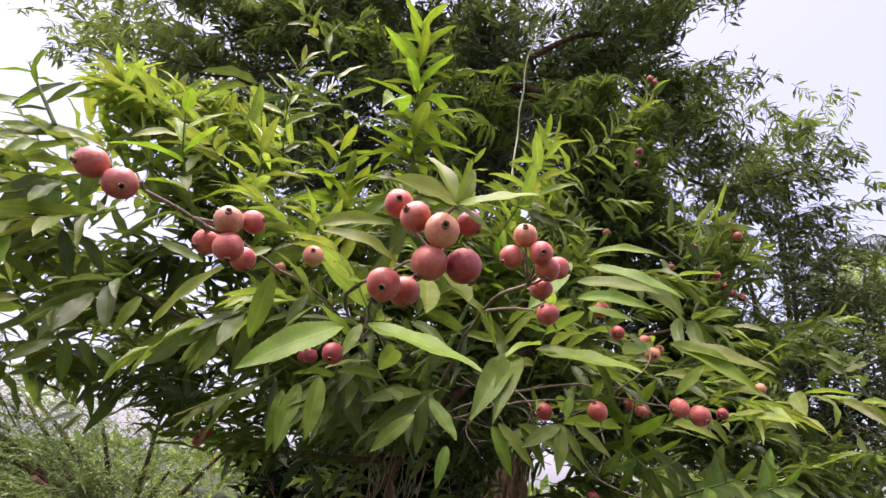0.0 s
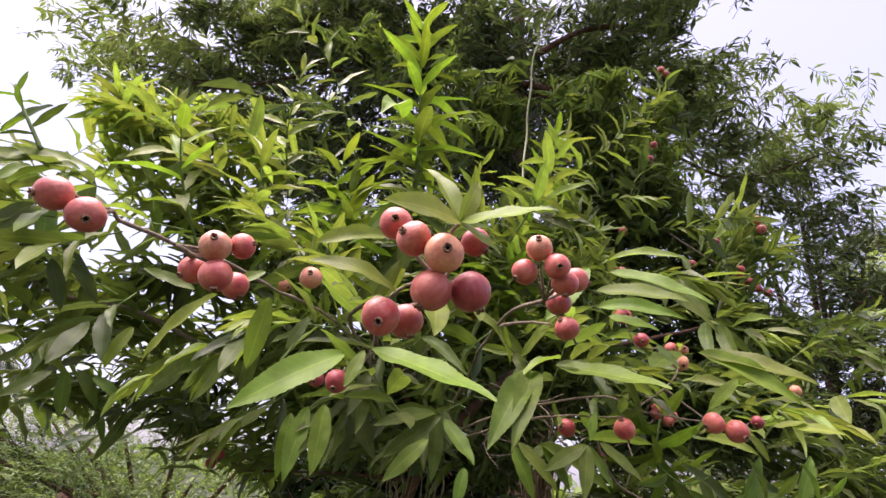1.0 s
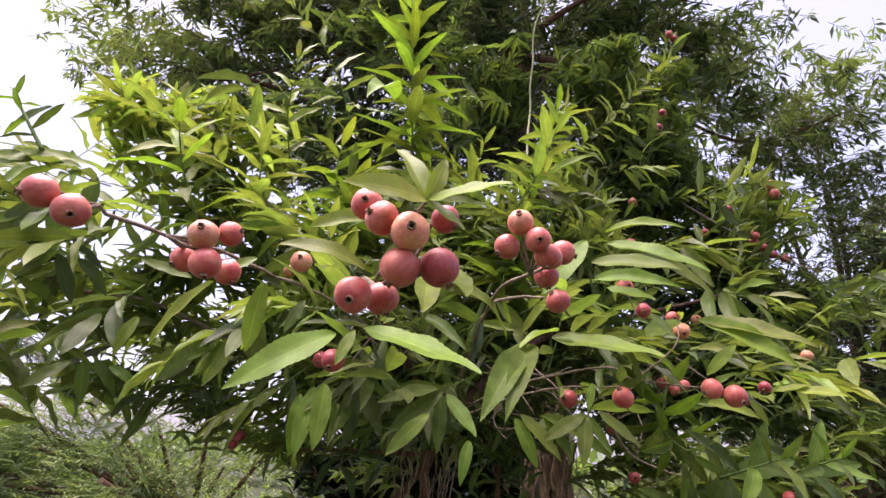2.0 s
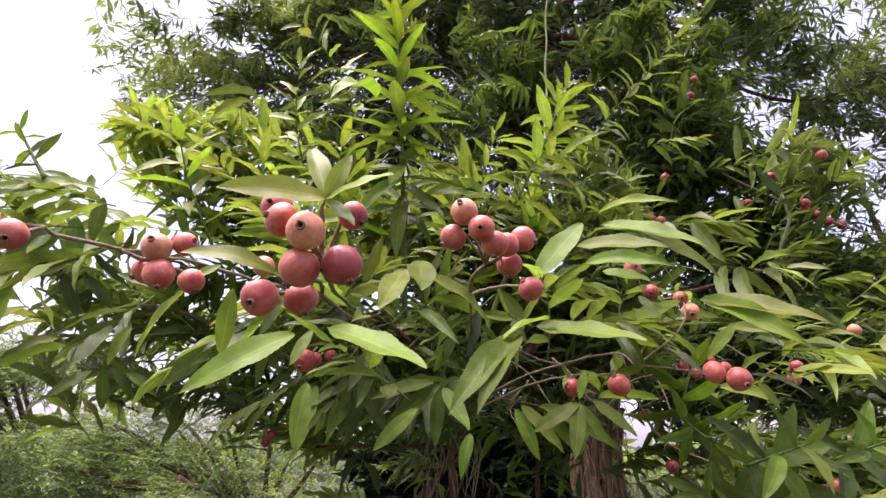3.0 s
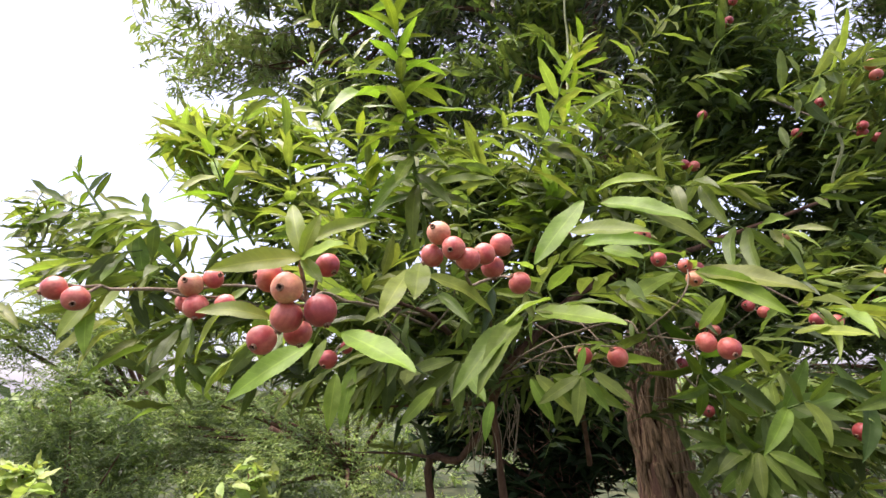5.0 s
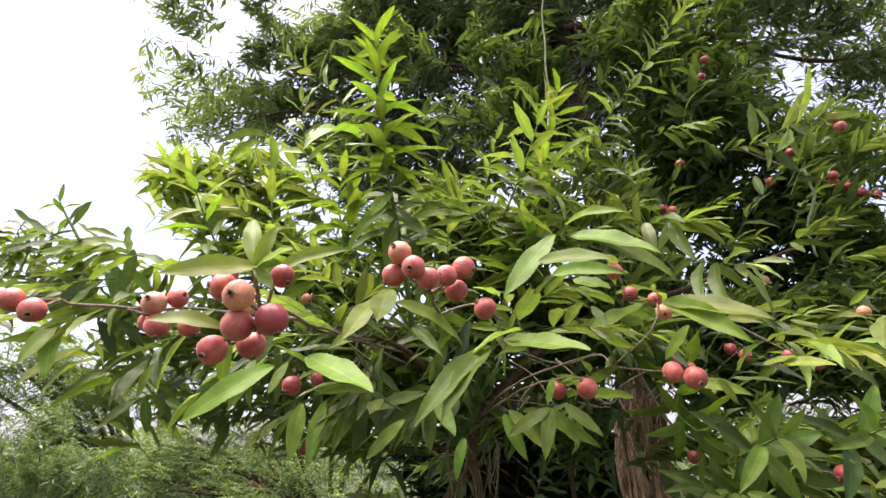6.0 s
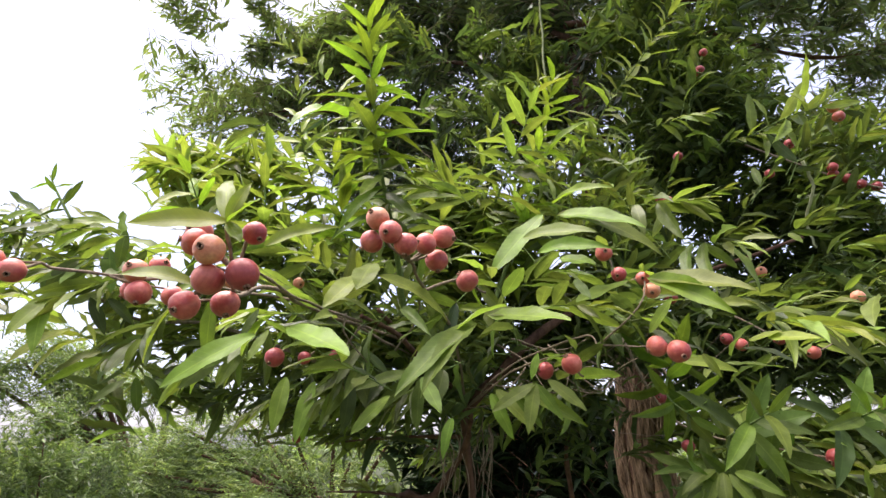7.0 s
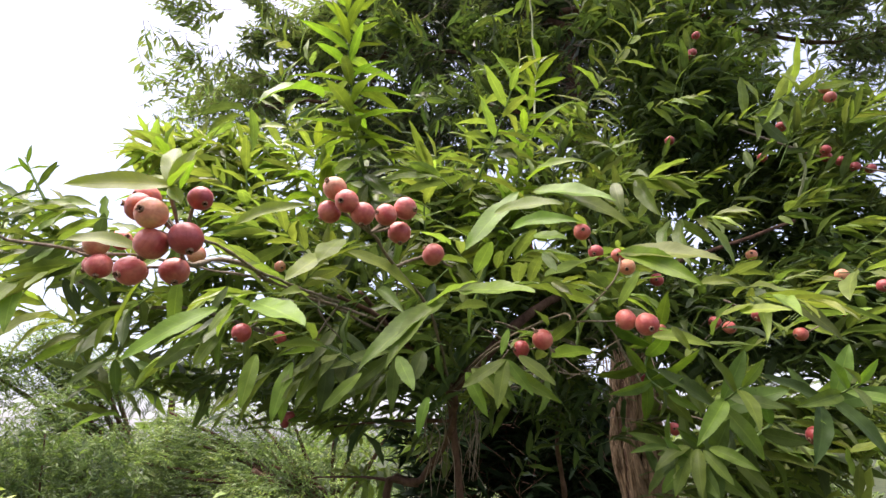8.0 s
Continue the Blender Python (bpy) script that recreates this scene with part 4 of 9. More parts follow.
big_leaf((-0.069, 0.887, 2.015), (0.052, 0.928, 2.018), 0.034, (0.11, -0.69, 0.47), 0.60, 0)
big_leaf((0.278, 0.77, 1.715), (0.363, 0.872, 1.771), 0.039, (-0.18, -0.83, 0.52), 0.60, 2)
big_leaf((0.194, 0.844, 1.61), (0.126, 0.82, 1.568), 0.024, (-0.08, -0.84, 0.66), 0.60, 2)
big_leaf((0.194, 0.844, 1.61), (0.181, 0.82, 1.533), 0.023, (0.08, -0.86, 0.64), 0.55, 0)
big_leaf((0.194, 0.844, 1.61), (0.231, 0.85, 1.553), 0.020, (0.09, -0.86, 0.62), 0.50, 2)
big_leaf((0.214, 0.844, 1.615), (0.269, 0.834, 1.565), 0.022, (0.06, -0.86, 0.61), 0.50, 2)
big_leaf((-0.14, 0.757, 2.16), (-0.132, 0.578, 2.012), 0.044, (0.22, -0.59, 0.38), 0.90, 1)
big_leaf((0.19, 1.313, 2.301), (0.344, 1.184, 2.324), 0.038, (-0.04, -0.67, 0.43), 0.90, 1)
# hanging leaves under the branch
big_leaf((-0.044, 0.9, 1.648), (-0.137, 0.844, 1.615), 0.028, (0.12, -0.8, 0.63), 0.50, 0)
big_leaf((-0.033, 0.902, 1.645), (-0.12, 0.871, 1.572), 0.030, (0.26, -0.8, 0.65), 0.45, 2)
big_leaf((-0.028, 0.902, 1.64), (0.025, 0.86, 1.571), 0.028, (0.04, -0.82, 0.65), 0.50, 2)
big_leaf((-0.039, 0.922, 1.642), (-0.042, 0.911, 1.543), 0.025, (0.1, -0.81, 0.66), 0.30, 0)
big_leaf((0.01, 0.961, 1.568), (-0.003, 0.943, 1.494), 0.022, (0.15, -0.82, 0.7), 0.45, 1)
big_leaf((-0.202, 0.644, 1.726), (-0.219, 0.632, 1.678), 0.015, (0.26, -0.72, 0.56), 0.25, 2)
big_leaf((-0.31, 0.953, 1.637), (-0.31, 0.941, 1.527), 0.028, (0.36, -0.76, 0.67), 0.70, 4)
big_leaf((0.09, 0.954, 1.609), (0.129, 0.955, 1.527), 0.025, (-0.02, -0.83, 0.67), 0.60, 3)
big_leaf((0.1, 0.952, 1.615), (0.168, 0.949, 1.54), 0.028, (0.14, -0.83, 0.67), 0.55, 0)
big_leaf((0.205, 0.826, 1.655), (0.193, 0.815, 1.613), 0.013, (0.02, -0.83, 0.62), 0.80, 2)
big_leaf((0.281, 0.748, 1.745), (0.301, 0.729, 1.707), 0.014, (-0.16, -0.8, 0.54), 0.30, 2)
big_leaf((0.206, 0.772, 1.834), (0.322, 0.711, 1.8), 0.034, (-0.17, -0.79, 0.47), 0.65, 0)
big_leaf((0.22, 0.827, 1.825), (0.341, 0.774, 1.795), 0.030, (-0.18, -0.79, 0.49), 0.60, 1)
big_leaf((0.252, 0.873, 1.828), (0.312, 0.812, 1.787), 0.027, (-0.13, -0.8, 0.5), 0.55, 2)
big_leaf((-0.308, 0.552, 1.722), (-0.353, 0.519, 1.732), 0.016, (0.53, -0.63, 0.54), 0.35, 2)
big_leaf((-0.224, 0.538, 1.743), (-0.249, 0.516, 1.713), 0.013, (0.36, -0.67, 0.52), 0.60, 0)
big_leaf((-0.215, 0.65, 1.836), (-0.106, 0.711, 1.881), 0.030, (0.33, -0.72, 0.44), 0.75, 1)
big_leaf((0.411, 0.79, 1.713), (0.373, 0.818, 1.67), 0.019, (-0.16, -0.8, 0.58), 0.60, 2)
big_leaf((0.442, 0.847, 1.64), (0.46, 0.842, 1.603), 0.012, (-0.3, -0.79, 0.63), 0.90, 1)
big_leaf((0.438, 0.849, 1.636), (0.418, 0.837, 1.637), 0.007, (-0.22, -0.8, 0.62), 0.80, 0)
big_leaf((-0.176, 0.696, 1.624), (-0.173, 0.673, 1.539), 0.026, (0.4, -0.75, 0.66), 0.60, 0)
big_leaf((-0.045, 0.804, 1.599), (-0.102, 0.778, 1.538), 0.025, (0.15, -0.8, 0.67), 0.50, 2)
big_leaf((0.137, 0.921, 1.611), (0.184, 0.934, 1.544), 0.024, (0.05, -0.83, 0.67), 0.50, 0)
big_leaf((0.132, 0.92, 1.611), (0.257, 0.964, 1.547), 0.028, (0.09, -0.83, 0.67), 0.50, 3)
big_leaf((0.416, 0.935, 1.643), (0.503, 0.945, 1.621), 0.025, (-0.08, -0.8, 0.63), 0.80, 1)
big_leaf((-0.641, 0.585, 1.934), (-0.592, 0.65, 1.947), 0.024, (0.55, -0.55, 0.45), 0.50, 0)
big_leaf((-0.591, 0.605, 1.933), (-0.632, 0.525, 1.885), 0.029, (0.38, -0.53, 0.46), 0.60, 2)
big_leaf((-0.585, 0.619, 1.925), (-0.637, 0.527, 1.868), 0.035, (0.38, -0.53, 0.47), 0.50, 1)
big_leaf((-0.626, 0.689, 1.955), (-0.628, 0.693, 1.87), 0.025, (0.43, -0.58, 0.48), 0.25, 2)
big_leaf((-0.552, 0.606, 1.775), (-0.539, 0.64, 1.713), 0.021, (0.37, -0.59, 0.56), 0.25, 2)
big_leaf((-0.553, 0.638, 1.781), (-0.527, 0.683, 1.738), 0.020, (0.51, -0.61, 0.55), 0.10, 3)
big_leaf((-0.584, 0.561, 1.765), (-0.57, 0.507, 1.687), 0.028, (0.52, -0.54, 0.57), 0.75, 0)
big_leaf((-0.589, 0.558, 1.75), (-0.552, 0.543, 1.662), 0.028, (0.51, -0.55, 0.58), 0.70, 1)
big_leaf((-0.756, 0.748, 1.957), (-0.728, 0.759, 1.847), 0.033, (0.53, -0.57, 0.5), 0.35, 2)
big_leaf((-0.743, 0.761, 1.955), (-0.707, 0.831, 1.888), 0.030, (0.55, -0.59, 0.5), 0.35, 0)
big_leaf((-0.736, 0.68, 1.97), (-0.738, 0.637, 1.907), 0.022, (0.58, -0.54, 0.48), 0.75, 1)
big_leaf((-0.735, 0.672, 1.982), (-0.772, 0.649, 1.954), 0.015, (0.58, -0.53, 0.47), 0.65, 0)
big_leaf((-0.819, 0.703, 2.039), (-0.778, 0.754, 2.032), 0.019, (0.46, -0.54, 0.45), 0.80, 1)
big_leaf((-0.629, 0.771, 1.656), (-0.659, 0.726, 1.606), 0.021, (0.38, -0.61, 0.64), 0.30, 2)
big_leaf((-0.606, 0.788, 1.662), (-0.575, 0.82, 1.607), 0.020, (0.5, -0.65, 0.64), 0.20, 0)
big_leaf((-0.589, 0.803, 1.654), (-0.548, 0.838, 1.618), 0.019, (0.31, -0.66, 0.64), 0.20, 1)
big_leaf((-0.618, 0.78, 1.659), (-0.612, 0.795, 1.59), 0.021, (0.45, -0.63, 0.64), 0.15, 2)
big_leaf((0.519, 0.915, 1.665), (0.56, 0.89, 1.672), 0.014, (-0.28, -0.77, 0.61), 1.00, 2)
big_leaf((0.542, 0.902, 1.665), (0.599, 0.867, 1.653), 0.020, (-0.3, -0.77, 0.61), 0.98, 0)
big_leaf((0.852, 1.699, 1.772), (0.91, 1.684, 1.737), 0.020, (-0.31, -0.78, 0.61), 1.00, 1)
big_leaf((0.922, 1.672, 1.793), (0.998, 1.642, 1.795), 0.024, (-0.32, -0.76, 0.6), 1.00, 2)
big_leaf((-0.657, 0.599, 2.029), (-0.737, 0.61, 1.981), 0.027, (0.47, -0.52, 0.43), 0.20, 0)
big_leaf((-0.592, 0.499, 1.91), (-0.617, 0.471, 1.88), 0.014, (0.46, -0.49, 0.46), 0.60, 2)
big_leaf((-0.411, 0.614, 1.69), (-0.425, 0.609, 1.635), 0.016, (0.42, -0.64, 0.6), 0.70, 1)
big_leaf((0.454, 1.058, 1.471), (0.414, 1.026, 1.4), 0.025, (-0.16, -0.74, 0.83), 0.55, 0)
big_leaf((0.463, 1.057, 1.471), (0.454, 1.023, 1.397), 0.024, (-0.17, -0.74, 0.83), 0.50, 1)
big_leaf((0.471, 1.056, 1.469), (0.501, 1.02, 1.418), 0.020, (-0.19, -0.74, 0.82), 0.60, 2)
big_leaf((0.48, 1.055, 1.471), (0.54, 1.015, 1.439), 0.023, (-0.2, -0.73, 0.82), 0.55, 3)
big_leaf((0.452, 1.058, 1.474), (0.39, 1.029, 1.437), 0.022, (-0.15, -0.75, 0.82), 0.50, 4)
# the pair at the end of the long bare branch
fruit((-0.3, 0.335, 1.714), 0.0131, (-0.45, -0.78, -0.43), 0, (-0.283, 0.372, 1.722))
fruit((-0.277, 0.344, 1.702), 0.0134, (0.63, -0.55, -0.55), 0, (-0.283, 0.372, 1.722))
# four beside the bare branch
fruit((-0.241, 0.456, 1.734), 0.0152, (0.32, -0.93, 0.19), 1, (-0.27, 0.444, 1.727))
fruit((-0.224, 0.475, 1.744), 0.0133, (0.96, -0.13, 0.25), 0, (-0.27, 0.444, 1.727))
fruit((-0.236, 0.463, 1.706), 0.0156, (0.26, -0.24, -0.94), 0, (-0.27, 0.444, 1.727))
fruit((-0.269, 0.478, 1.717), 0.0144, (-0.44, -0.59, -0.68), 0, (-0.27, 0.444, 1.727))
fruit((-0.246, 0.521, 1.718), 0.0148, (0.56, 0.01, -0.83), 0, (-0.27, 0.444, 1.727))
# the nearest cluster
fruit((-0.052, 0.377, 1.724), 0.0132, (0.1, -0.98, -0.18), 0, (-0.014, 0.396, 1.682))
fruit((-0.034, 0.359, 1.702), 0.0134, (-0.57, -0.82, 0.06), 0, (-0.014, 0.396, 1.682))
fruit((-0.011, 0.356, 1.69), 0.0145, (0.23, -0.96, -0.15), 1, (-0.014, 0.396, 1.682))
fruit((-0.019, 0.368, 1.666), 0.0150, (-0.51, -0.06, -0.86), 0, (-0.014, 0.396, 1.682))
fruit((0.009, 0.38, 1.671), 0.0154, (0.47, 0.02, -0.88), 2, (-0.014, 0.396, 1.682))
fruit((-0.055, 0.379, 1.648), 0.0142, (0.07, -0.84, -0.55), 0, (-0.044, 0.433, 1.672))
fruit((-0.042, 0.416, 1.657), 0.0145, (0.33, -0.13, -0.93), 0, (-0.044, 0.433, 1.672))
fruit((0.011, 0.386, 1.715), 0.0118, (0.71, -0.1, -0.7), 2, (-0.014, 0.396, 1.682))
# the second cluster
fruit((0.079, 0.509, 1.774), 0.0141, (-0.15, -0.95, 0.28), 1, (0.093, 0.572, 1.739))
fruit((0.065, 0.521, 1.751), 0.0142, (-0.72, -0.26, -0.64), 0, (0.093, 0.572, 1.739))
fruit((0.097, 0.508, 1.753), 0.0138, (0.03, -0.92, -0.38), 0, (0.093, 0.572, 1.739))
fruit((0.108, 0.527, 1.743), 0.0145, (-0.06, -0.06, -1), 0, (0.093, 0.572, 1.739))
fruit((0.117, 0.568, 1.758), 0.0140, (-0.45, -0.89, -0.06), 0, (0.093, 0.572, 1.739))
fruit((0.134, 0.589, 1.773), 0.0151, (0.94, -0.12, -0.31), 0, (0.093, 0.572, 1.739))
fruit((0.116, 0.609, 1.75), 0.0155, (0.11, -0.03, -0.99), 0, (0.093, 0.572, 1.739))
fruit((0.138, 0.675, 1.739), 0.0166, (-0.62, -0.55, 0.56), 0)
# fruit further back on the same tree
fruit((0.325, 1.021, 1.881), 0.0171, (0.22, -0.97, -0.1), 0)
fruit((0.347, 0.993, 1.823), 0.0145, (-0.24, -0.85, -0.46), 2)
fruit((0.386, 0.952, 1.797), 0.0126, (-0.09, -0.96, -0.27), 0)
fruit((0.397, 0.949, 1.772), 0.0147, (-0.06, -0.85, -0.52), 1)
fruit((0.381, 0.826, 1.652), 0.0155, (-0.89, -0.21, -0.41), 0, (0.372, 0.842, 1.656))
fruit((0.408, 0.816, 1.641), 0.0163, (0.25, -0.77, -0.59), 0, (0.372, 0.842, 1.656))
fruit((0.254, 0.845, 1.637), 0.0162, (-0.44, -0.54, 0.71), 0)
fruit((-0.147, 0.628, 1.643), 0.0141, (-0.03, -0.71, -0.7), 2)
fruit((0.191, 0.978, 1.648), 0.0163, (-0.71, -0.71, -0.05), 2)
fruit((-0.176, 0.552, 1.744), 0.0129, (0.21, -0.97, 0.11), 1)
fruit((-0.23, 0.812, 1.676), 0.0125, (0.01, -0.86, -0.52), 2)
fruit((-0.382, 0.968, 1.89), 0.0138, (0.77, -0.36, -0.52), 1)
fruit((0.416, 1.64, 1.643), 0.0181, (-0.24, -0.97, -0.08), 2)
fruit((0.424, 1.173, 1.711), 0.0114, (-0.55, -0.55, -0.63), 2)
fruit((0.447, 1.167, 1.697), 0.0119, (0.12, -0.7, -0.7), 0)
fruit((0.621, 1.141, 1.704), 0.0129, (-0.61, -0.59, -0.53), 2)
fruit((0.859, 1.222, 1.756), 0.0126, (-0.29, -0.84, -0.45), 2)
fruit((-0.625, 1.373, 1.564), 0.0168, (0.48, -0.71, -0.52), 2)
fruit((-0.638, 1.367, 1.545), 0.0136, (-0.03, -0.81, -0.58), 2)
fruit((0.843, 1.341, 1.816), 0.0140, (-0.47, -0.59, -0.65), 1)
fruit((0.528, 1.718, 2.308), 0.0185, (-0.11, -0.9, -0.42), 2)
fruit((0.556, 1.708, 2.292), 0.0185, (0.44, -0.47, -0.76), 0)
fruit((1.014, 1.886, 2.526), 0.0185, (-0.32, -0.64, -0.69), 2)
fruit((1.114, 1.742, 2.556), 0.0185, (-0.29, -0.96, -0), 1)
fruit((1.114, 1.732, 2.511), 0.0185, (-0.16, -0.44, -0.88), 0)
fruit((0.817, 1.886, 2.058), 0.0185, (-0.16, -0.98, 0.12), 1)
fruit((0.824, 1.65, 1.744), 0.0185, (-0.83, -0.52, -0.22), 0)
fruit((0.64, 1.744, 1.814), 0.0185, (-0.61, -0.78, 0.11), 2)
fruit((0.667, 1.699, 1.786), 0.0185, (0.52, -0.76, -0.38), 0)
fruit((0.693, 1.268, 1.487), 0.0185, (-0.82, -0.44, -0.35), 2)
fruit((1.173, 2.024, 2.472), 0.0185, (-0.63, -0.48, -0.61), 2)
fruit((1.18, 2.053, 2.455), 0.0185, (-0.37, -0.59, -0.72), 2)
fruit((1.224, 2.066, 2.435), 0.0185, (-0.09, -0.62, -0.78), 2)
fruit((1.265, 2.083, 2.411), 0.0185, (-0.66, -0.48, -0.58), 2)
fruit((1.312, 2.091, 2.396), 0.0183, (-0.41, -0.6, -0.69), 2)
fruit((0.657, 1.94, 2.593), 0.0185, (-0.15, -0.86, -0.49), 2)
fruit((0.783, 1.915, 2.958), 0.0185, (-0.19, -0.78, -0.6), 2)
fruit((0.808, 1.922, 2.974), 0.0185, (-0.2, -0.77, -0.6), 2)
fruit((0.974, 2.031, 2.491), 0.0181, (-0.28, -0.86, -0.42), 2)
fruit((1.023, 1.897, 1.838), 0.0185, (-0.01, -1, -0), 0)
fruit((0.136, 1.446, 2.025), 0.0185, (0.13, -0.93, -0.34), 2)
fruit((0.018, 1.532, 2.025), 0.0133, (0.2, -0.93, -0.32), 1)
fruit((0.466, 1.641, 1.509), 0.0177, (-0.08, -1, 0.01), 2)
fruit((0.481, 1.491, 1.897), 0.0185, (-0.1, -0.96, -0.25), 2)
fruit((-0.31, 1.038, 1.722), 0.0137, (0.57, -0.8, -0.19), 2)
fruit((0.422, 2.021, 2.486), 0.0185, (-0.04, -0.9, -0.44), 2)
fruit((0.976, 1.968, 3.565), 0.0185, (-0.32, -0.65, -0.69), 2)
fruit((0.95, 1.958, 3.586), 0.0185, (-0.31, -0.65, -0.69), 0)
fruit((0.82, 1.977, 3.004), 0.0185, (-0.31, -0.76, -0.58), 2)
fruit((0.839, 1.925, 3.06), 0.0170, (-0.32, -0.74, -0.6), 2)
shoot([(-0.139, 0.986, 1.999), (-0.117, 0.864, 2.105), (-0.12, 0.821, 2.262), (-0.13, 0.801, 2.476)], 64, 0.122, 0.58, 11, spread=1.15, width=0.88)
shoot([(0.077, 1.29, 1.981), (0.111, 1.346, 2.13), (0.18, 1.31, 2.343), (0.249, 1.275, 2.555)], 66, 0.122, 0.58, 12, spread=1.1, width=0.88)
shoot([(-0.725, 1.097, 2.103), (-0.861, 0.994, 2.275), (-0.911, 0.916, 2.393)], 28, 0.125, 0.75, 13, into=SHOOT_FOLIAGE)
shoot([(-0.562, 0.911, 1.947), (-0.585, 0.829, 2.061), (-0.565, 0.749, 2.135)], 14, 0.115, 0.80, 14, spread=0.6)
shoot([(-0.598, 0.564, 1.92), (-0.642, 0.551, 1.98), (-0.672, 0.547, 2.02)], 9, 0.048, 0.40, 15, width=0.75)
shoot([(-0.569, 1.283, 2.292), (-0.548, 1.132, 2.425), (-0.484, 0.997, 2.528)], 22, 0.095, 0.60, 16, into=SHOOT_FOLIAGE)
shoot([(-0.376, 1.253, 2.443), (-0.43, 1.088, 2.609), (-0.501, 0.919, 2.658)], 24, 0.090, 0.55, 17, into=SHOOT_FOLIAGE)
shoot([(0.297, 1.811, 2.462), (0.375, 1.686, 2.665), (0.538, 1.571, 2.799), (0.68, 1.444, 2.908)], 48, 0.115, 0.60, 18, into=SHOOT_FOLIAGE)
shoot([(0.907, 1.881, 2.59), (1.011, 1.788, 2.584), (1.075, 1.719, 2.551)], 16, 0.150, 0.65, 19, into=SHOOT_FOLIAGE)
shoot([(0.501, 1.232, 1.439), (0.419, 1.143, 1.473)], 12, 0.090, 0.20, 21, width=1.2)
shoot([(0.621, 1.263, 1.51), (0.515, 1.13, 1.456), (0.43, 1.039, 1.443)], 16, 0.090, 0.20, 22, width=1.2)
shoot([(0.712, 1.29, 1.54), (0.753, 1.169, 1.574)], 12, 0.099, 0.23, 23, width=1.15)
shoot([(0.092, 1.071, 2.066), (0.169, 1.039, 2.202), (0.233, 1.03, 2.365)], 24, 0.100, 0.65, 24, into=SHOOT_FOLIAGE)
shoot([(-0.281, 1.012, 1.999), (-0.321, 0.99, 2.122), (-0.306, 0.971, 2.246)], 20, 0.100, 0.60, 25)
shoot([(-0.33, 0.961, 1.927), (-0.272, 0.956, 2.019), (-0.275, 0.962, 2.117)], 18, 0.100, 0.60, 26)
shoot([(0.45, 1.217, 1.714), (0.403, 1.14, 1.616), (0.434, 1.079, 1.562)], 16, 0.095, 0.38, 27, width=1.1)
shoot([(0.489, 1.111, 1.526), (0.535, 0.976, 1.561)], 11, 0.099, 0.38, 28, width=1.1)
shoot([(0.124, 0.995, 1.763), (0.084, 0.928, 1.774)], 6, 0.090, 0.60, 29)
shoot([(-0.083, 1.199, 1.957), (-0.079, 1.151, 2.07), (-0.052, 1.175, 2.255)], 24, 0.100, 0.55, 30, into=SHOOT_FOLIAGE)
shoot([(-0.477, 0.943, 2.002), (-0.46, 0.904, 2.093), (-0.473, 0.897, 2.192)], 18, 0.090, 0.75, 31, into=SHOOT_FOLIAGE)
shoot([(-0.04, 1.474, 2.141), (-0.028, 1.392, 2.309), (0.022, 1.388, 2.517)], 26, 0.100, 0.50, 32, into=SHOOT_FOLIAGE)
part("foliage", SHOOT_FOLIAGE.leaf_mesh("foliage", M_LEAF), tree, "light green leaves of the young shoots", "stuff")


def finish(fo, owner, mat, label, twig_mat=None, joints=2):
    part("foliage", fo.leaf_mesh("foliage", mat), owner, label, "stuff")
    if fo.twigs:
        part("twig", fo.twig_mesh("twig", twig_mat or M_TWIG, 3, joints), owner, "thin brown twigs", "stuff")


fo, rng = Foliage(LEAF_MID), np.random.RandomState(31)
thicket(fo, (-0.16, 1.476, 2.182), (0.286, 0.286, 0.286), 48, 0.28, 15, 0.112, 0.40, rng, tufts=5, width=0.86, r0=0.0014, droop=0.45)
thicket(fo, (-0.538, 1.234, 2.147), (0.286, 0.286, 0.286), 26, 0.28, 15, 0.112, 0.35, rng, tufts=5, width=0.86, r0=0.0014, droop=0.45)
thicket(fo, (-0.852, 1.179, 2.135), (0.308, 0.308, 0.308), 14, 0.28, 15, 0.112, 0.45, rng, tufts=5, width=0.86, r0=0.0014, droop=0.45)
thicket(fo, (-0.772, 0.607, 1.918), (0.165, 0.165, 0.165), 4, 0.28, 15, 0.112, 0.65, rng, tufts=5, width=0.86, r0=0.0014, droop=0.45)
thicket(fo, (-0.398, 1.305, 1.888), (0.264, 0.264, 0.264), 31, 0.28, 15, 0.112, 0.15, rng, tufts=5, width=0.86, r0=0.0014, droop=0.45)
thicket(fo, (-0.783, 1.297, 1.813), (0.286, 0.286, 0.286), 6, 0.28, 15, 0.112, 0.35, rng, tufts=5, width=0.86, r0=0.0014, droop=0.45)
thicket(fo, (-0.738, 1.616, 1.561), (0.33, 0.33, 0.33), 7, 0.28, 15, 0.112, 0.55, rng, tufts=5, width=0.86, r0=0.0014, droop=0.45)
thicket(fo, (-0.406, 1.568, 1.697), (0.22, 0.22, 0.22), 11, 0.28, 15, 0.112, 0.45, rng, tufts=5, width=0.86, r0=0.0014, droop=0.45)
thicket(fo, (0.18, 1.817, 2.193), (0.33, 0.33, 0.33), 56, 0.28, 15, 0.112, 0.35, rng, tufts=5, width=0.86, r0=0.0014, droop=0.45)
# rear and inner masses coloured darker to paint in the shade between branches
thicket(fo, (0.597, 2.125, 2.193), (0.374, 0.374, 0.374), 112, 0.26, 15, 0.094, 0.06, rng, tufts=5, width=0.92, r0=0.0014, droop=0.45)
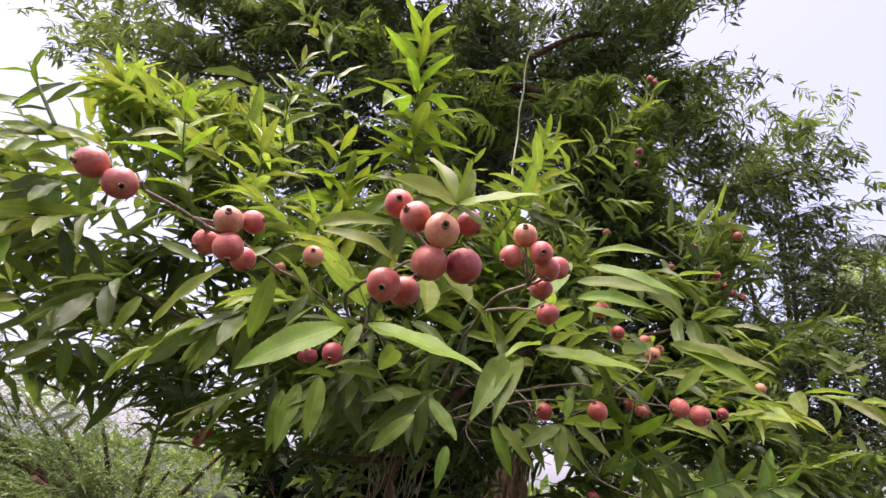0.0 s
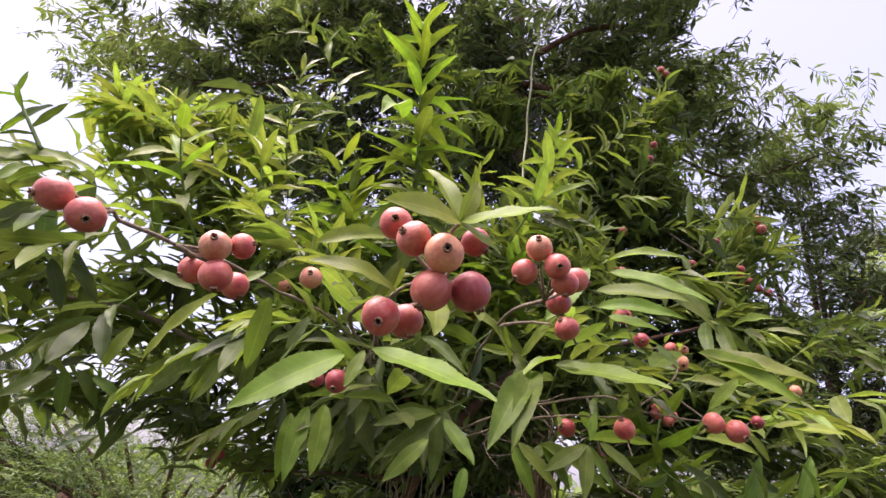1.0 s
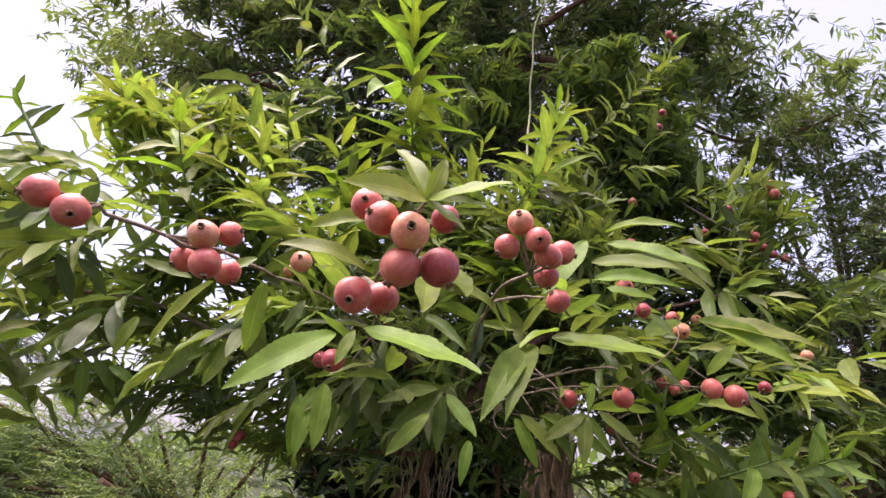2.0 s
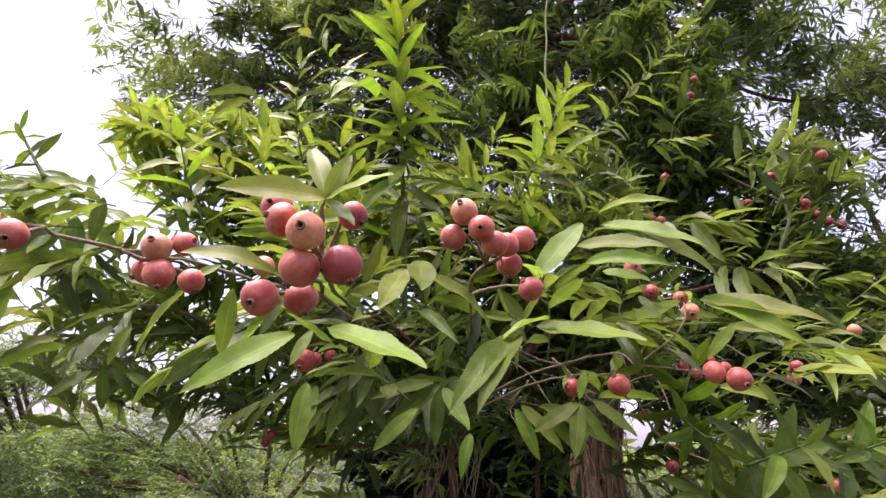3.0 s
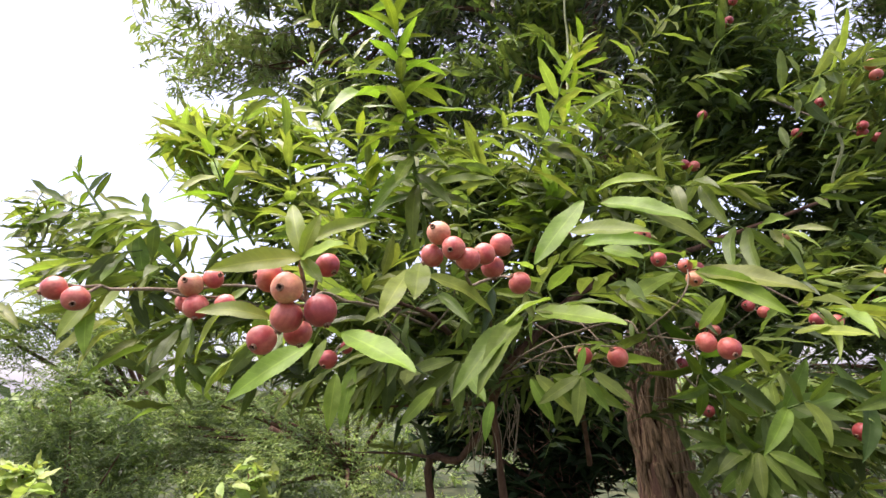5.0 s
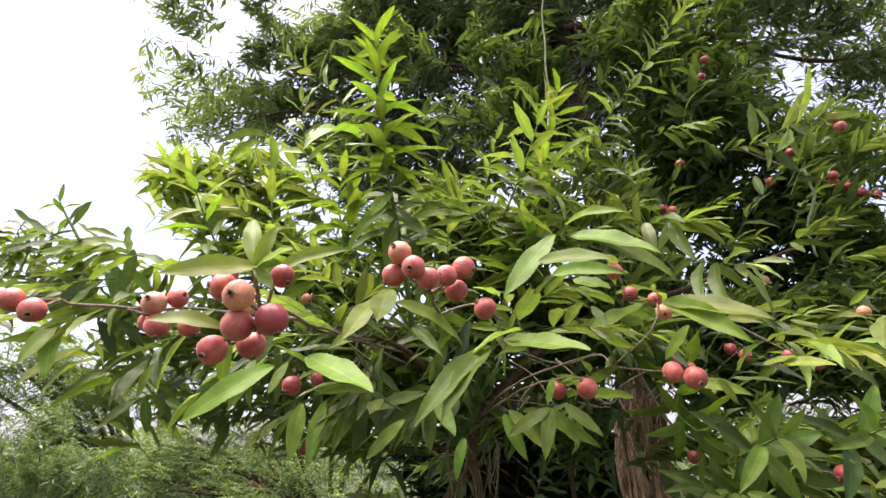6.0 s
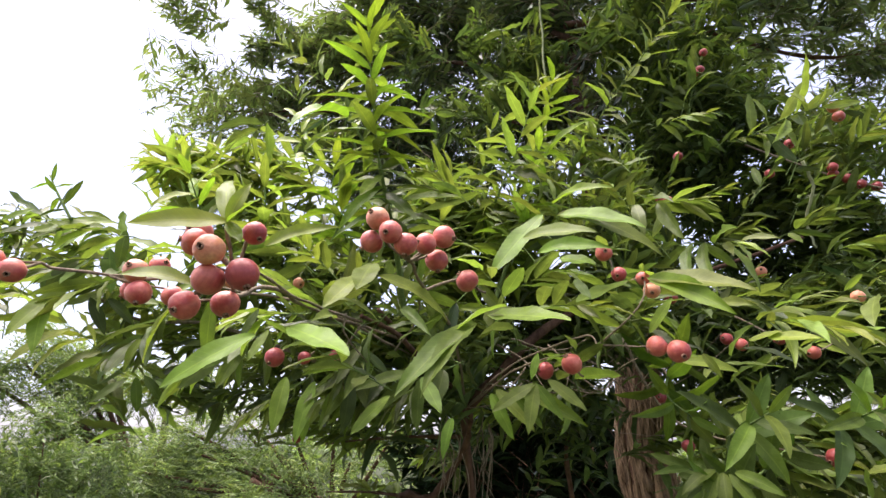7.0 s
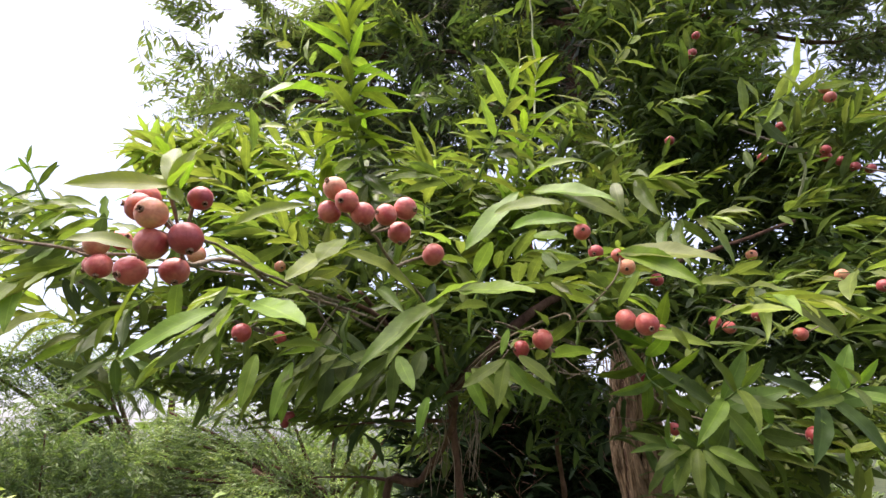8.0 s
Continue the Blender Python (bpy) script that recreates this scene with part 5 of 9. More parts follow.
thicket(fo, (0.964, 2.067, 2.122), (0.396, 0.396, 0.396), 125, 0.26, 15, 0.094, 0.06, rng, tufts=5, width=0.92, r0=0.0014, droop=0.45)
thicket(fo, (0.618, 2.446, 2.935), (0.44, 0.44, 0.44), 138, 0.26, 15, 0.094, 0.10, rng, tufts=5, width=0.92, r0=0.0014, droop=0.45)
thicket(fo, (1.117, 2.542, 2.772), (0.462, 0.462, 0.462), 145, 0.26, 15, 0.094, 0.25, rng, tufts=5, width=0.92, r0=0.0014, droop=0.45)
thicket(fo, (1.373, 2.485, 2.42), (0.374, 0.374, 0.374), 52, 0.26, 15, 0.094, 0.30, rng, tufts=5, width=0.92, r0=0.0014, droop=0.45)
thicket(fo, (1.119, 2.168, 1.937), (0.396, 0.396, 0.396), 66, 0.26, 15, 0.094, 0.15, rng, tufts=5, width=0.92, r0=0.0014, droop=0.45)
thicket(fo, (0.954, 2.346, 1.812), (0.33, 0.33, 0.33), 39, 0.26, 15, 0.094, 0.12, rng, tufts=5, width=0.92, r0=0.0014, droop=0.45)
thicket(fo, (0.673, 1.814, 1.506), (0.242, 0.242, 0.242), 26, 0.28, 15, 0.112, 0.40, rng, tufts=5, width=0.86, r0=0.0014, droop=0.45)
thicket(fo, (0.777, 1.584, 1.493), (0.242, 0.242, 0.242), 40, 0.28, 15, 0.112, 0.50, rng, tufts=5, width=0.86, r0=0.0014, droop=0.45)
thicket(fo, (-0.031, 2.138, 2.641), (0.286, 0.286, 0.286), 59, 0.26, 15, 0.094, 0.18, rng, tufts=5, width=0.92, r0=0.0014, droop=0.45)
thicket(fo, (-0.541, 1.803, 2.518), (0.264, 0.264, 0.264), 52, 0.26, 15, 0.094, 0.20, rng, tufts=5, width=0.92, r0=0.0014, droop=0.45)
thicket(fo, (-0.915, 1.322, 2.08), (0.242, 0.242, 0.242), 8, 0.28, 15, 0.112, 0.45, rng, tufts=5, width=0.86, r0=0.0014, droop=0.45)
thicket(fo, (-0.943, 1.508, 1.829), (0.22, 0.22, 0.22), 9, 0.28, 15, 0.112, 0.50, rng, tufts=5, width=0.86, r0=0.0014, droop=0.45)
thicket(fo, (-0.963, 1.09, 1.896), (0.143, 0.143, 0.143), 8, 0.28, 15, 0.112, 0.50, rng, tufts=5, width=0.86, r0=0.0014, droop=0.45)
thicket(fo, (-0.964, 1.26, 1.759), (0.154, 0.154, 0.154), 8, 0.28, 15, 0.112, 0.35, rng, tufts=5, width=0.86, r0=0.0014, droop=0.45)
thicket(fo, (-0.942, 0.951, 1.932), (0.132, 0.132, 0.132), 6, 0.28, 15, 0.112, 0.60, rng, tufts=5, width=0.86, r0=0.0014, droop=0.45)
thicket(fo, (-0.731, 1.64, 1.732), (0.264, 0.264, 0.264), 10, 0.28, 15, 0.112, 0.50, rng, tufts=5, width=0.86, r0=0.0014, droop=0.45)
thicket(fo, (-0.96, 1.185, 2.27), (0.22, 0.22, 0.22), 8, 0.28, 15, 0.112, 0.45, rng, tufts=5, width=0.86, r0=0.0014, droop=0.45)
thicket(fo, (-0.67, 1.492, 2.279), (0.242, 0.242, 0.242), 10, 0.28, 15, 0.112, 0.15, rng, tufts=5, width=0.86, r0=0.0014, droop=0.45)
thicket(fo, (1.30, 1.80, 1.90), (0.33, 0.33, 0.33), 59, 0.26, 15, 0.094, 0.30, rng, tufts=5, width=0.92, r0=0.0014, droop=0.45)
thicket(fo, (1.36, 2.35, 2.22), (0.33, 0.33, 0.33), 66, 0.26, 15, 0.094, 0.15, rng, tufts=5, width=0.92, r0=0.0014, droop=0.45)
thicket(fo, (-0.443, 1.858, 1.563), (0.286, 0.286, 0.286), 8, 0.28, 15, 0.112, 0.55, rng, tufts=5, width=0.86, r0=0.0014, droop=0.45)
thicket(fo, (0.015, 1.59, 1.776), (0.198, 0.198, 0.198), 16, 0.28, 15, 0.112, 0.22, rng, tufts=5, width=0.86, r0=0.0014, droop=0.45)
thicket(fo, (0.815, 2.298, 3.099), (0.352, 0.352, 0.352), 79, 0.26, 15, 0.094, 0.10, rng, tufts=5, width=0.92, r0=0.0014, droop=0.45)
thicket(fo, (0.383, 1.612, 1.945), (0.22, 0.22, 0.22), 26, 0.28, 15, 0.112, 0.25, rng, tufts=5, width=0.86, r0=0.0014, droop=0.45)
# dark masses behind the branches: low values paint shade into the leaf colour
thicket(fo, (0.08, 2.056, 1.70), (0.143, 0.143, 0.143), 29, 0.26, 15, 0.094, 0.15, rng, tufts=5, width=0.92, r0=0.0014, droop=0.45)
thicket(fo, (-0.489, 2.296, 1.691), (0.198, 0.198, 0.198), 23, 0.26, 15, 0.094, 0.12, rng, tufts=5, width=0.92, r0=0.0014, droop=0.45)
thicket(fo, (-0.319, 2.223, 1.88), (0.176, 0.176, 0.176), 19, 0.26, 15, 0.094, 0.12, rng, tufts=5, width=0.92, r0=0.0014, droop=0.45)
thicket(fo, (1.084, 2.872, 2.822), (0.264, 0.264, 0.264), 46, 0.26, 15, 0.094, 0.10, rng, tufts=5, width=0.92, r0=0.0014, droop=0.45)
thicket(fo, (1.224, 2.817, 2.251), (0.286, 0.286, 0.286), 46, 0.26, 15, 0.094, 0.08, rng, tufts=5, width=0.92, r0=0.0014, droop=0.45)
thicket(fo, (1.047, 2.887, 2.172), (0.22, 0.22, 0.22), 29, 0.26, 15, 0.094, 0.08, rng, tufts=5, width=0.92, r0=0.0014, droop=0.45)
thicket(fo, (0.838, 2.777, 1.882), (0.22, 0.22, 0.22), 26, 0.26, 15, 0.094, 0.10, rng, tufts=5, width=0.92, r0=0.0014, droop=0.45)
thicket(fo, (0.347, 2.198, 2.335), (0.264, 0.264, 0.264), 66, 0.26, 15, 0.094, 0.25, rng, tufts=5, width=0.92, r0=0.0014, droop=0.45)
thicket(fo, (0.66, 2.567, 2.954), (0.308, 0.308, 0.308), 72, 0.26, 15, 0.094, 0.20, rng, tufts=5, width=0.92, r0=0.0014, droop=0.45)
thicket(fo, (0.048, 1.859, 2.017), (0.22, 0.22, 0.22), 32, 0.28, 15, 0.112, 0.30, rng, tufts=5, width=0.86, r0=0.0014, droop=0.45)
thicket(fo, (-0.199, 1.204, 1.783), (0.143, 0.143, 0.143), 20, 0.28, 15, 0.112, 0.35, rng, tufts=5, width=0.86, r0=0.0014, droop=0.45)
thicket(fo, (-0.402, 1.088, 1.779), (0.154, 0.154, 0.154), 20, 0.28, 15, 0.112, 0.35, rng, tufts=5, width=0.86, r0=0.0014, droop=0.45)
thicket(fo, (-0.063, 1.363, 1.873), (0.154, 0.154, 0.154), 20, 0.28, 15, 0.112, 0.30, rng, tufts=5, width=0.86, r0=0.0014, droop=0.45)
thicket(fo, (0.299, 1.577, 2.349), (0.242, 0.242, 0.242), 36, 0.28, 15, 0.112, 0.35, rng, tufts=5, width=0.86, r0=0.0014, droop=0.45)
thicket(fo, (-0.233, 1.488, 2.318), (0.198, 0.198, 0.198), 24, 0.28, 15, 0.112, 0.30, rng, tufts=5, width=0.86, r0=0.0014, droop=0.45)
thicket(fo, (-0.062, 2.269, 3.497), (0.275, 0.275, 0.275), 33, 0.26, 15, 0.094, 0.20, rng, tufts=5, width=0.92, r0=0.0014, droop=0.45)
thicket(fo, (0.68, 2.132, 3.356), (0.374, 0.374, 0.374), 85, 0.26, 15, 0.094, 0.22, rng, tufts=5, width=0.92, r0=0.0014, droop=0.45)
thicket(fo, (1.052, 2.252, 3.261), (0.374, 0.374, 0.374), 79, 0.26, 15, 0.094, 0.28, rng, tufts=5, width=0.92, r0=0.0014, droop=0.45)
thicket(fo, (-0.915, 1.005, 2.397), (0.11, 0.11, 0.11), 6, 0.28, 15, 0.112, 0.80, rng, tufts=5, width=0.86, r0=0.0014, droop=0.45)
thicket(fo, (-0.818, 1.072, 2.349), (0.132, 0.132, 0.132), 6, 0.28, 15, 0.112, 0.60, rng, tufts=5, width=0.86, r0=0.0014, droop=0.45)
thicket(fo, (-0.834, 1.158, 2.529), (0.121, 0.121, 0.121), 8, 0.28, 15, 0.112, 0.75, rng, tufts=5, width=0.86, r0=0.0014, droop=0.45)
thicket(fo, (-0.9, 0.948, 2.268), (0.099, 0.099, 0.099), 4, 0.28, 15, 0.112, 0.80, rng, tufts=5, width=0.86, r0=0.0014, droop=0.45)
thicket(fo, (-0.722, 1.131, 2.297), (0.132, 0.132, 0.132), 6, 0.28, 15, 0.112, 0.55, rng, tufts=5, width=0.86, r0=0.0014, droop=0.45)
thicket(fo, (-0.928, 1.4, 1.767), (0.2, 0.2, 0.2), 10, 0.28, 15, 0.112, 0.20, rng, tufts=5, width=0.86, r0=0.0014, droop=0.45)
thicket(fo, (-0.856, 1.5, 1.91), (0.2, 0.2, 0.2), 10, 0.28, 15, 0.112, 0.30, rng, tufts=5, width=0.86, r0=0.0014, droop=0.45)
thicket(fo, (-1.2, 1.5, 1.8), (0.18, 0.18, 0.18), 7, 0.28, 15, 0.112, 0.25, rng, tufts=5, width=0.86, r0=0.0014, droop=0.45)
thicket(fo, (-0.926, 1.0, 1.74), (0.12, 0.12, 0.12), 6, 0.26, 14, 0.112, 0.55, rng, tufts=4, width=0.86, r0=0.0014, droop=0.45)
thicket(fo, (-0.644, 1.9, 3.671), (0.22, 0.22, 0.22), 13, 0.28, 15, 0.108, 0.12, rng, tufts=5, width=0.86, r0=0.0014, droop=0.45)
thicket(fo, (-0.111, 2.0, 3.559), (0.22, 0.22, 0.22), 13, 0.28, 15, 0.108, 0.12, rng, tufts=5, width=0.86, r0=0.0014, droop=0.45)
thicket(fo, (-0.223, 1.9, 3.033), (0.22, 0.22, 0.22), 13, 0.28, 15, 0.108, 0.12, rng, tufts=5, width=0.86, r0=0.0014, droop=0.45)
thicket(fo, (0.162, 2.1, 3.393), (0.22, 0.22, 0.22), 13, 0.28, 15, 0.108, 0.35, rng, tufts=5, width=0.86, r0=0.0014, droop=0.45)
thicket(fo, (-0.866, 1.8, 3.011), (0.22, 0.22, 0.22), 13, 0.28, 15, 0.108, 0.12, rng, tufts=5, width=0.86, r0=0.0014, droop=0.45)
# backing masses, darkened by colour to stand for the shaded inside of the tree
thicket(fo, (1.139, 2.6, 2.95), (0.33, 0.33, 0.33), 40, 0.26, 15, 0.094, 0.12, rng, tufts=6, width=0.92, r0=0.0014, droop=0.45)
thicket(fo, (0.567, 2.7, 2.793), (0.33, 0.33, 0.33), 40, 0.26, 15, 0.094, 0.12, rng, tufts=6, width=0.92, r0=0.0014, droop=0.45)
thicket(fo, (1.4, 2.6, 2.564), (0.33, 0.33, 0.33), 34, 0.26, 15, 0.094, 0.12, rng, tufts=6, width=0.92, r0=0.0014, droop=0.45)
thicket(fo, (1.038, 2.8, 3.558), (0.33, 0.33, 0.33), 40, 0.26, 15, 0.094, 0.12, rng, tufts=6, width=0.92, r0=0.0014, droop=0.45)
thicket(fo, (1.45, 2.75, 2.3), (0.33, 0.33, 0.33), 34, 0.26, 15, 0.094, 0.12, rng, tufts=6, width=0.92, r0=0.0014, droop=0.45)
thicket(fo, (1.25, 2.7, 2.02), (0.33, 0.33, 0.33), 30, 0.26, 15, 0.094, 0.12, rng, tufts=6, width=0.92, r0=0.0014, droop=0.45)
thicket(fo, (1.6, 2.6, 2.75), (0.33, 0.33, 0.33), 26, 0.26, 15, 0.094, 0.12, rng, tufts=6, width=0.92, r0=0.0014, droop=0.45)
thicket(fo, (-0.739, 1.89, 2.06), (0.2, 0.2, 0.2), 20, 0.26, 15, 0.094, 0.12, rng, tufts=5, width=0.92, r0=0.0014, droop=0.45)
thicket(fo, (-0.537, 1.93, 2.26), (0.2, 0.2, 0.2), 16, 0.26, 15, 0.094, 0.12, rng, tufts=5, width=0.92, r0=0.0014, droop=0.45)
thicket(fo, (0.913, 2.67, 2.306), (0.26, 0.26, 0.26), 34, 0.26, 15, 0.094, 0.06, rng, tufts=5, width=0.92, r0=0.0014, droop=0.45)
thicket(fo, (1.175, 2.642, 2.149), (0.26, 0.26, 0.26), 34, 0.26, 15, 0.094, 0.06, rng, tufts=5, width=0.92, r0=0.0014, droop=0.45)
thicket(fo, (-0.99, 0.7, 2.02), (0.11, 0.11, 0.11), 5, 0.24, 14, 0.090, 0.3, rng, origin=(-0.72, 1.05, 1.86), tufts=3, width=0.86, r0=0.0014, droop=0.45)
thicket(fo, (-1.1, 0.78, 1.98), (0.12, 0.12, 0.12), 6, 0.24, 14, 0.090, 0.3, rng, origin=(-0.72, 1.05, 1.86), tufts=3, width=0.86, r0=0.0014, droop=0.45)
thicket(fo, (-0.93, 0.8, 1.94), (0.1, 0.1, 0.1), 4, 0.24, 14, 0.090, 0.3, rng, origin=(-0.72, 1.05, 1.86), tufts=3, width=0.86, r0=0.0014, droop=0.45)
finish(fo, tree, M_LEAF, "lance-shaped green leaves", M_GREEN_TWIG)
fo, rng = Foliage(LEAF_FINE), np.random.RandomState(33)
spray(fo, (-0.213, 0.796, 1.756), (-0.307, 0.711, 1.741), 11, 0.100, 0.50, rng, r0=0.0016)
spray(fo, (-0.203, 0.879, 1.838), (-0.275, 0.759, 1.925), 11, 0.100, 0.60, rng, r0=0.0016)
spray(fo, (-0.397, 0.894, 1.756), (-0.517, 0.794, 1.644), 12, 0.110, 0.40, rng, r0=0.0016)
spray(fo, (-0.282, 0.897, 1.875), (-0.41, 0.795, 1.972), 12, 0.100, 0.55, rng, r0=0.0016)
spray(fo, (-0.117, 0.96, 1.804), (-0.197, 0.88, 1.635), 8, 0.100, 0.15, rng, r0=0.0016)
spray(fo, (-0.329, 1.041, 1.709), (-0.437, 0.906, 1.587), 10, 0.110, 0.20, rng, r0=0.0016)
spray(fo, (0.057, 0.961, 1.821), (-0.036, 0.939, 1.714), 8, 0.100, 0.20, rng, r0=0.0016)
spray(fo, (0.06, 0.986, 2.018), (-0.04, 0.931, 2.111), 11, 0.100, 0.55, rng, r0=0.0016)
spray(fo, (0.112, 1.027, 2.139), (0.256, 0.999, 2.044), 11, 0.100, 0.45, rng, r0=0.0016)
spray(fo, (0.174, 0.965, 1.763), (0.303, 0.886, 1.734), 10, 0.110, 0.45, rng, r0=0.0016)
spray(fo, (0.479, 1.048, 1.89), (0.547, 0.915, 1.83), 10, 0.110, 0.50, rng, r0=0.0016)
spray(fo, (0.384, 1.044, 1.99), (0.505, 0.956, 1.937), 10, 0.110, 0.45, rng, r0=0.0016)
spray(fo, (0.549, 1.061, 1.725), (0.66, 0.944, 1.677), 11, 0.110, 0.65, rng, r0=0.0016)
spray(fo, (0.77, 1.155, 1.774), (0.845, 0.983, 1.72), 11, 0.120, 0.60, rng, r0=0.0016)
spray(fo, (-0.582, 0.983, 2.142), (-0.601, 0.87, 2.184), 10, 0.100, 0.60, rng, r0=0.0016)
spray(fo, (-0.23, 0.838, 1.762), (-0.122, 0.819, 1.837), 10, 0.100, 0.50, rng, r0=0.0016)
spray(fo, (-0.094, 0.917, 1.767), (-0.02, 0.921, 1.856), 10, 0.100, 0.50, rng, r0=0.0016)
spray(fo, (-0.209, 0.989, 1.694), (-0.233, 0.869, 1.592), 10, 0.110, 0.35, rng, r0=0.0016)
spray(fo, (-0.003, 1.08, 1.693), (-0.102, 0.945, 1.592), 10, 0.110, 0.35, rng, r0=0.0016)
spray(fo, (0.11, 1.077, 1.836), (0.243, 1.037, 1.859), 10, 0.110, 0.45, rng, r0=0.0016)
spray(fo, (0.28, 1.213, 1.798), (0.432, 1.165, 1.771), 10, 0.110, 0.45, rng, r0=0.0016)
spray(fo, (0.494, 1.306, 1.798), (0.624, 1.226, 1.816), 8, 0.110, 0.35, rng, r0=0.0016)
spray(fo, (0.649, 1.481, 1.824), (0.789, 1.385, 1.842), 8, 0.110, 0.35, rng, r0=0.0016)
spray(fo, (0.64, 1.408, 1.631), (0.532, 1.331, 1.563), 10, 0.120, 0.45, rng, r0=0.0016)
spray(fo, (0.802, 1.462, 1.68), (0.872, 1.377, 1.726), 8, 0.110, 0.35, rng, r0=0.0016)
spray(fo, (-0.361, 0.861, 1.781), (-0.429, 0.824, 1.685), 10, 0.110, 0.40, rng, r0=0.0016)
spray(fo, (-0.593, 0.689, 1.934), (-0.614, 0.57, 1.913), 10, 0.100, 0.60, rng, r0=0.0016)
spray(fo, (-0.636, 0.665, 1.868), (-0.659, 0.547, 1.821), 10, 0.100, 0.45, rng, r0=0.0016)
spray(fo, (-0.534, 0.682, 1.857), (-0.581, 0.552, 1.759), 11, 0.100, 0.40, rng, r0=0.0016)
spray(fo, (-0.606, 0.654, 1.876), (-0.638, 0.517, 1.813), 11, 0.100, 0.45, rng, r0=0.0016)
spray(fo, (-0.551, 0.781, 1.792), (-0.582, 0.687, 1.681), 10, 0.100, 0.30, rng, r0=0.0016)
spray(fo, (0.891, 1.857, 2.163), (1.024, 1.742, 2.191), 14, 0.098, 0.50, rng, r0=0.0016)
spray(fo, (0.694, 1.897, 2.189), (0.822, 1.809, 2.197), 14, 0.098, 0.45, rng, r0=0.0016)
spray(fo, (0.548, 1.785, 2.257), (0.749, 1.72, 2.318), 14, 0.078, 0.40, rng, r0=0.0016)
spray(fo, (0.947, 1.768, 2.04), (1.089, 1.702, 2.067), 14, 0.098, 0.45, rng, r0=0.0016)
spray(fo, (0.568, 1.884, 2.708), (0.77, 1.764, 2.648), 14, 0.098, 0.45, rng, r0=0.0016)
spray(fo, (0.777, 1.915, 2.593), (0.976, 1.775, 2.525), 14, 0.078, 0.40, rng, r0=0.0016)
spray(fo, (1.163, 1.855, 2.458), (1.248, 1.788, 2.505), 13, 0.098, 0.55, rng, r0=0.0016)
spray(fo, (0.151, 0.933, 1.689), (0.149, 0.695, 1.766), 7, 0.110, 0.35, rng, r0=0.0016)
spray(fo, (0.29, 1.266, 1.782), (0.332, 1.039, 1.905), 7, 0.110, 0.35, rng, r0=0.0016)
spray(fo, (0.306, 1.242, 1.742), (0.354, 1.012, 1.849), 7, 0.110, 0.35, rng, r0=0.0016)
spray(fo, (0.337, 1.202, 1.725), (0.393, 0.971, 1.823), 7, 0.110, 0.35, rng, r0=0.0016)
spray(fo, (0.345, 1.2, 1.707), (0.403, 0.969, 1.799), 7, 0.110, 0.35, rng, r0=0.0016)
spray(fo, (0.24, 1.104, 1.608), (0.263, 0.865, 1.666), 7, 0.110, 0.35, rng, r0=0.0016)
spray(fo, (-0.078, 0.879, 1.615), (-0.131, 0.648, 1.673), 7, 0.110, 0.35, rng, r0=0.0016)
spray(fo, (0.194, 1.237, 1.614), (0.201, 0.998, 1.677), 7, 0.110, 0.35, rng, r0=0.0016)
spray(fo, (-0.107, 0.801, 1.697), (-0.161, 0.571, 1.772), 7, 0.110, 0.35, rng, r0=0.0016)
spray(fo, (-0.134, 1.053, 1.639), (-0.212, 0.831, 1.705), 7, 0.110, 0.35, rng, r0=0.0016)
spray(fo, (-0.249, 1.181, 1.804), (-0.362, 0.985, 1.915), 7, 0.110, 0.35, rng, r0=0.0016)
spray(fo, (0.495, 1.367, 1.653), (0.621, 1.159, 1.732), 7, 0.110, 0.35, rng, r0=0.0016)
spray(fo, (0.68, 1.406, 1.694), (0.855, 1.236, 1.783), 7, 0.110, 0.35, rng, r0=0.0016)
spray(fo, (-0.406, 1.513, 1.554), (-0.598, 1.384, 1.595), 7, 0.110, 0.35, rng, r0=0.0016)
spray(fo, (-0.419, 1.506, 1.539), (-0.612, 1.378, 1.576), 7, 0.110, 0.35, rng, r0=0.0016)
spray(fo, (0.653, 1.506, 1.732), (0.839, 1.354, 1.841), 7, 0.110, 0.35, rng, r0=0.0016)
spray(fo, (0.421, 1.777, 2.058), (0.529, 1.723, 2.32), 7, 0.110, 0.35, rng, r0=0.0016)
spray(fo, (0.44, 1.771, 2.047), (0.557, 1.713, 2.305), 7, 0.110, 0.35, rng, r0=0.0016)
spray(fo, (0.843, 1.889, 2.311), (1.011, 1.886, 2.541), 7, 0.110, 0.35, rng, r0=0.0016)
spray(fo, (0.935, 1.773, 2.35), (1.11, 1.744, 2.572), 7, 0.110, 0.35, rng, r0=0.0016)
spray(fo, (0.931, 1.766, 2.309), (1.11, 1.735, 2.527), 7, 0.110, 0.35, rng, r0=0.0016)
spray(fo, (0.608, 1.891, 1.883), (0.811, 1.886, 2.076), 7, 0.110, 0.35, rng, r0=0.0016)
spray(fo, (0.588, 1.745, 1.669), (0.816, 1.657, 1.769), 7, 0.110, 0.35, rng, r0=0.0016)
spray(fo, (0.535, 1.471, 1.503), (0.691, 1.283, 1.519), 7, 0.110, 0.35, rng, r0=0.0016)
spray(fo, (0.98, 1.999, 2.279), (1.168, 2.022, 2.489), 7, 0.110, 0.35, rng, r0=0.0016)
spray(fo, (0.986, 2.022, 2.265), (1.175, 2.05, 2.472), 7, 0.110, 0.35, rng, r0=0.0016)
spray(fo, (1.024, 2.034, 2.252), (1.219, 2.064, 2.453), 7, 0.110, 0.35, rng, r0=0.0016)
spray(fo, (1.06, 2.048, 2.235), (1.259, 2.08, 2.429), 7, 0.110, 0.35, rng, r0=0.0016)
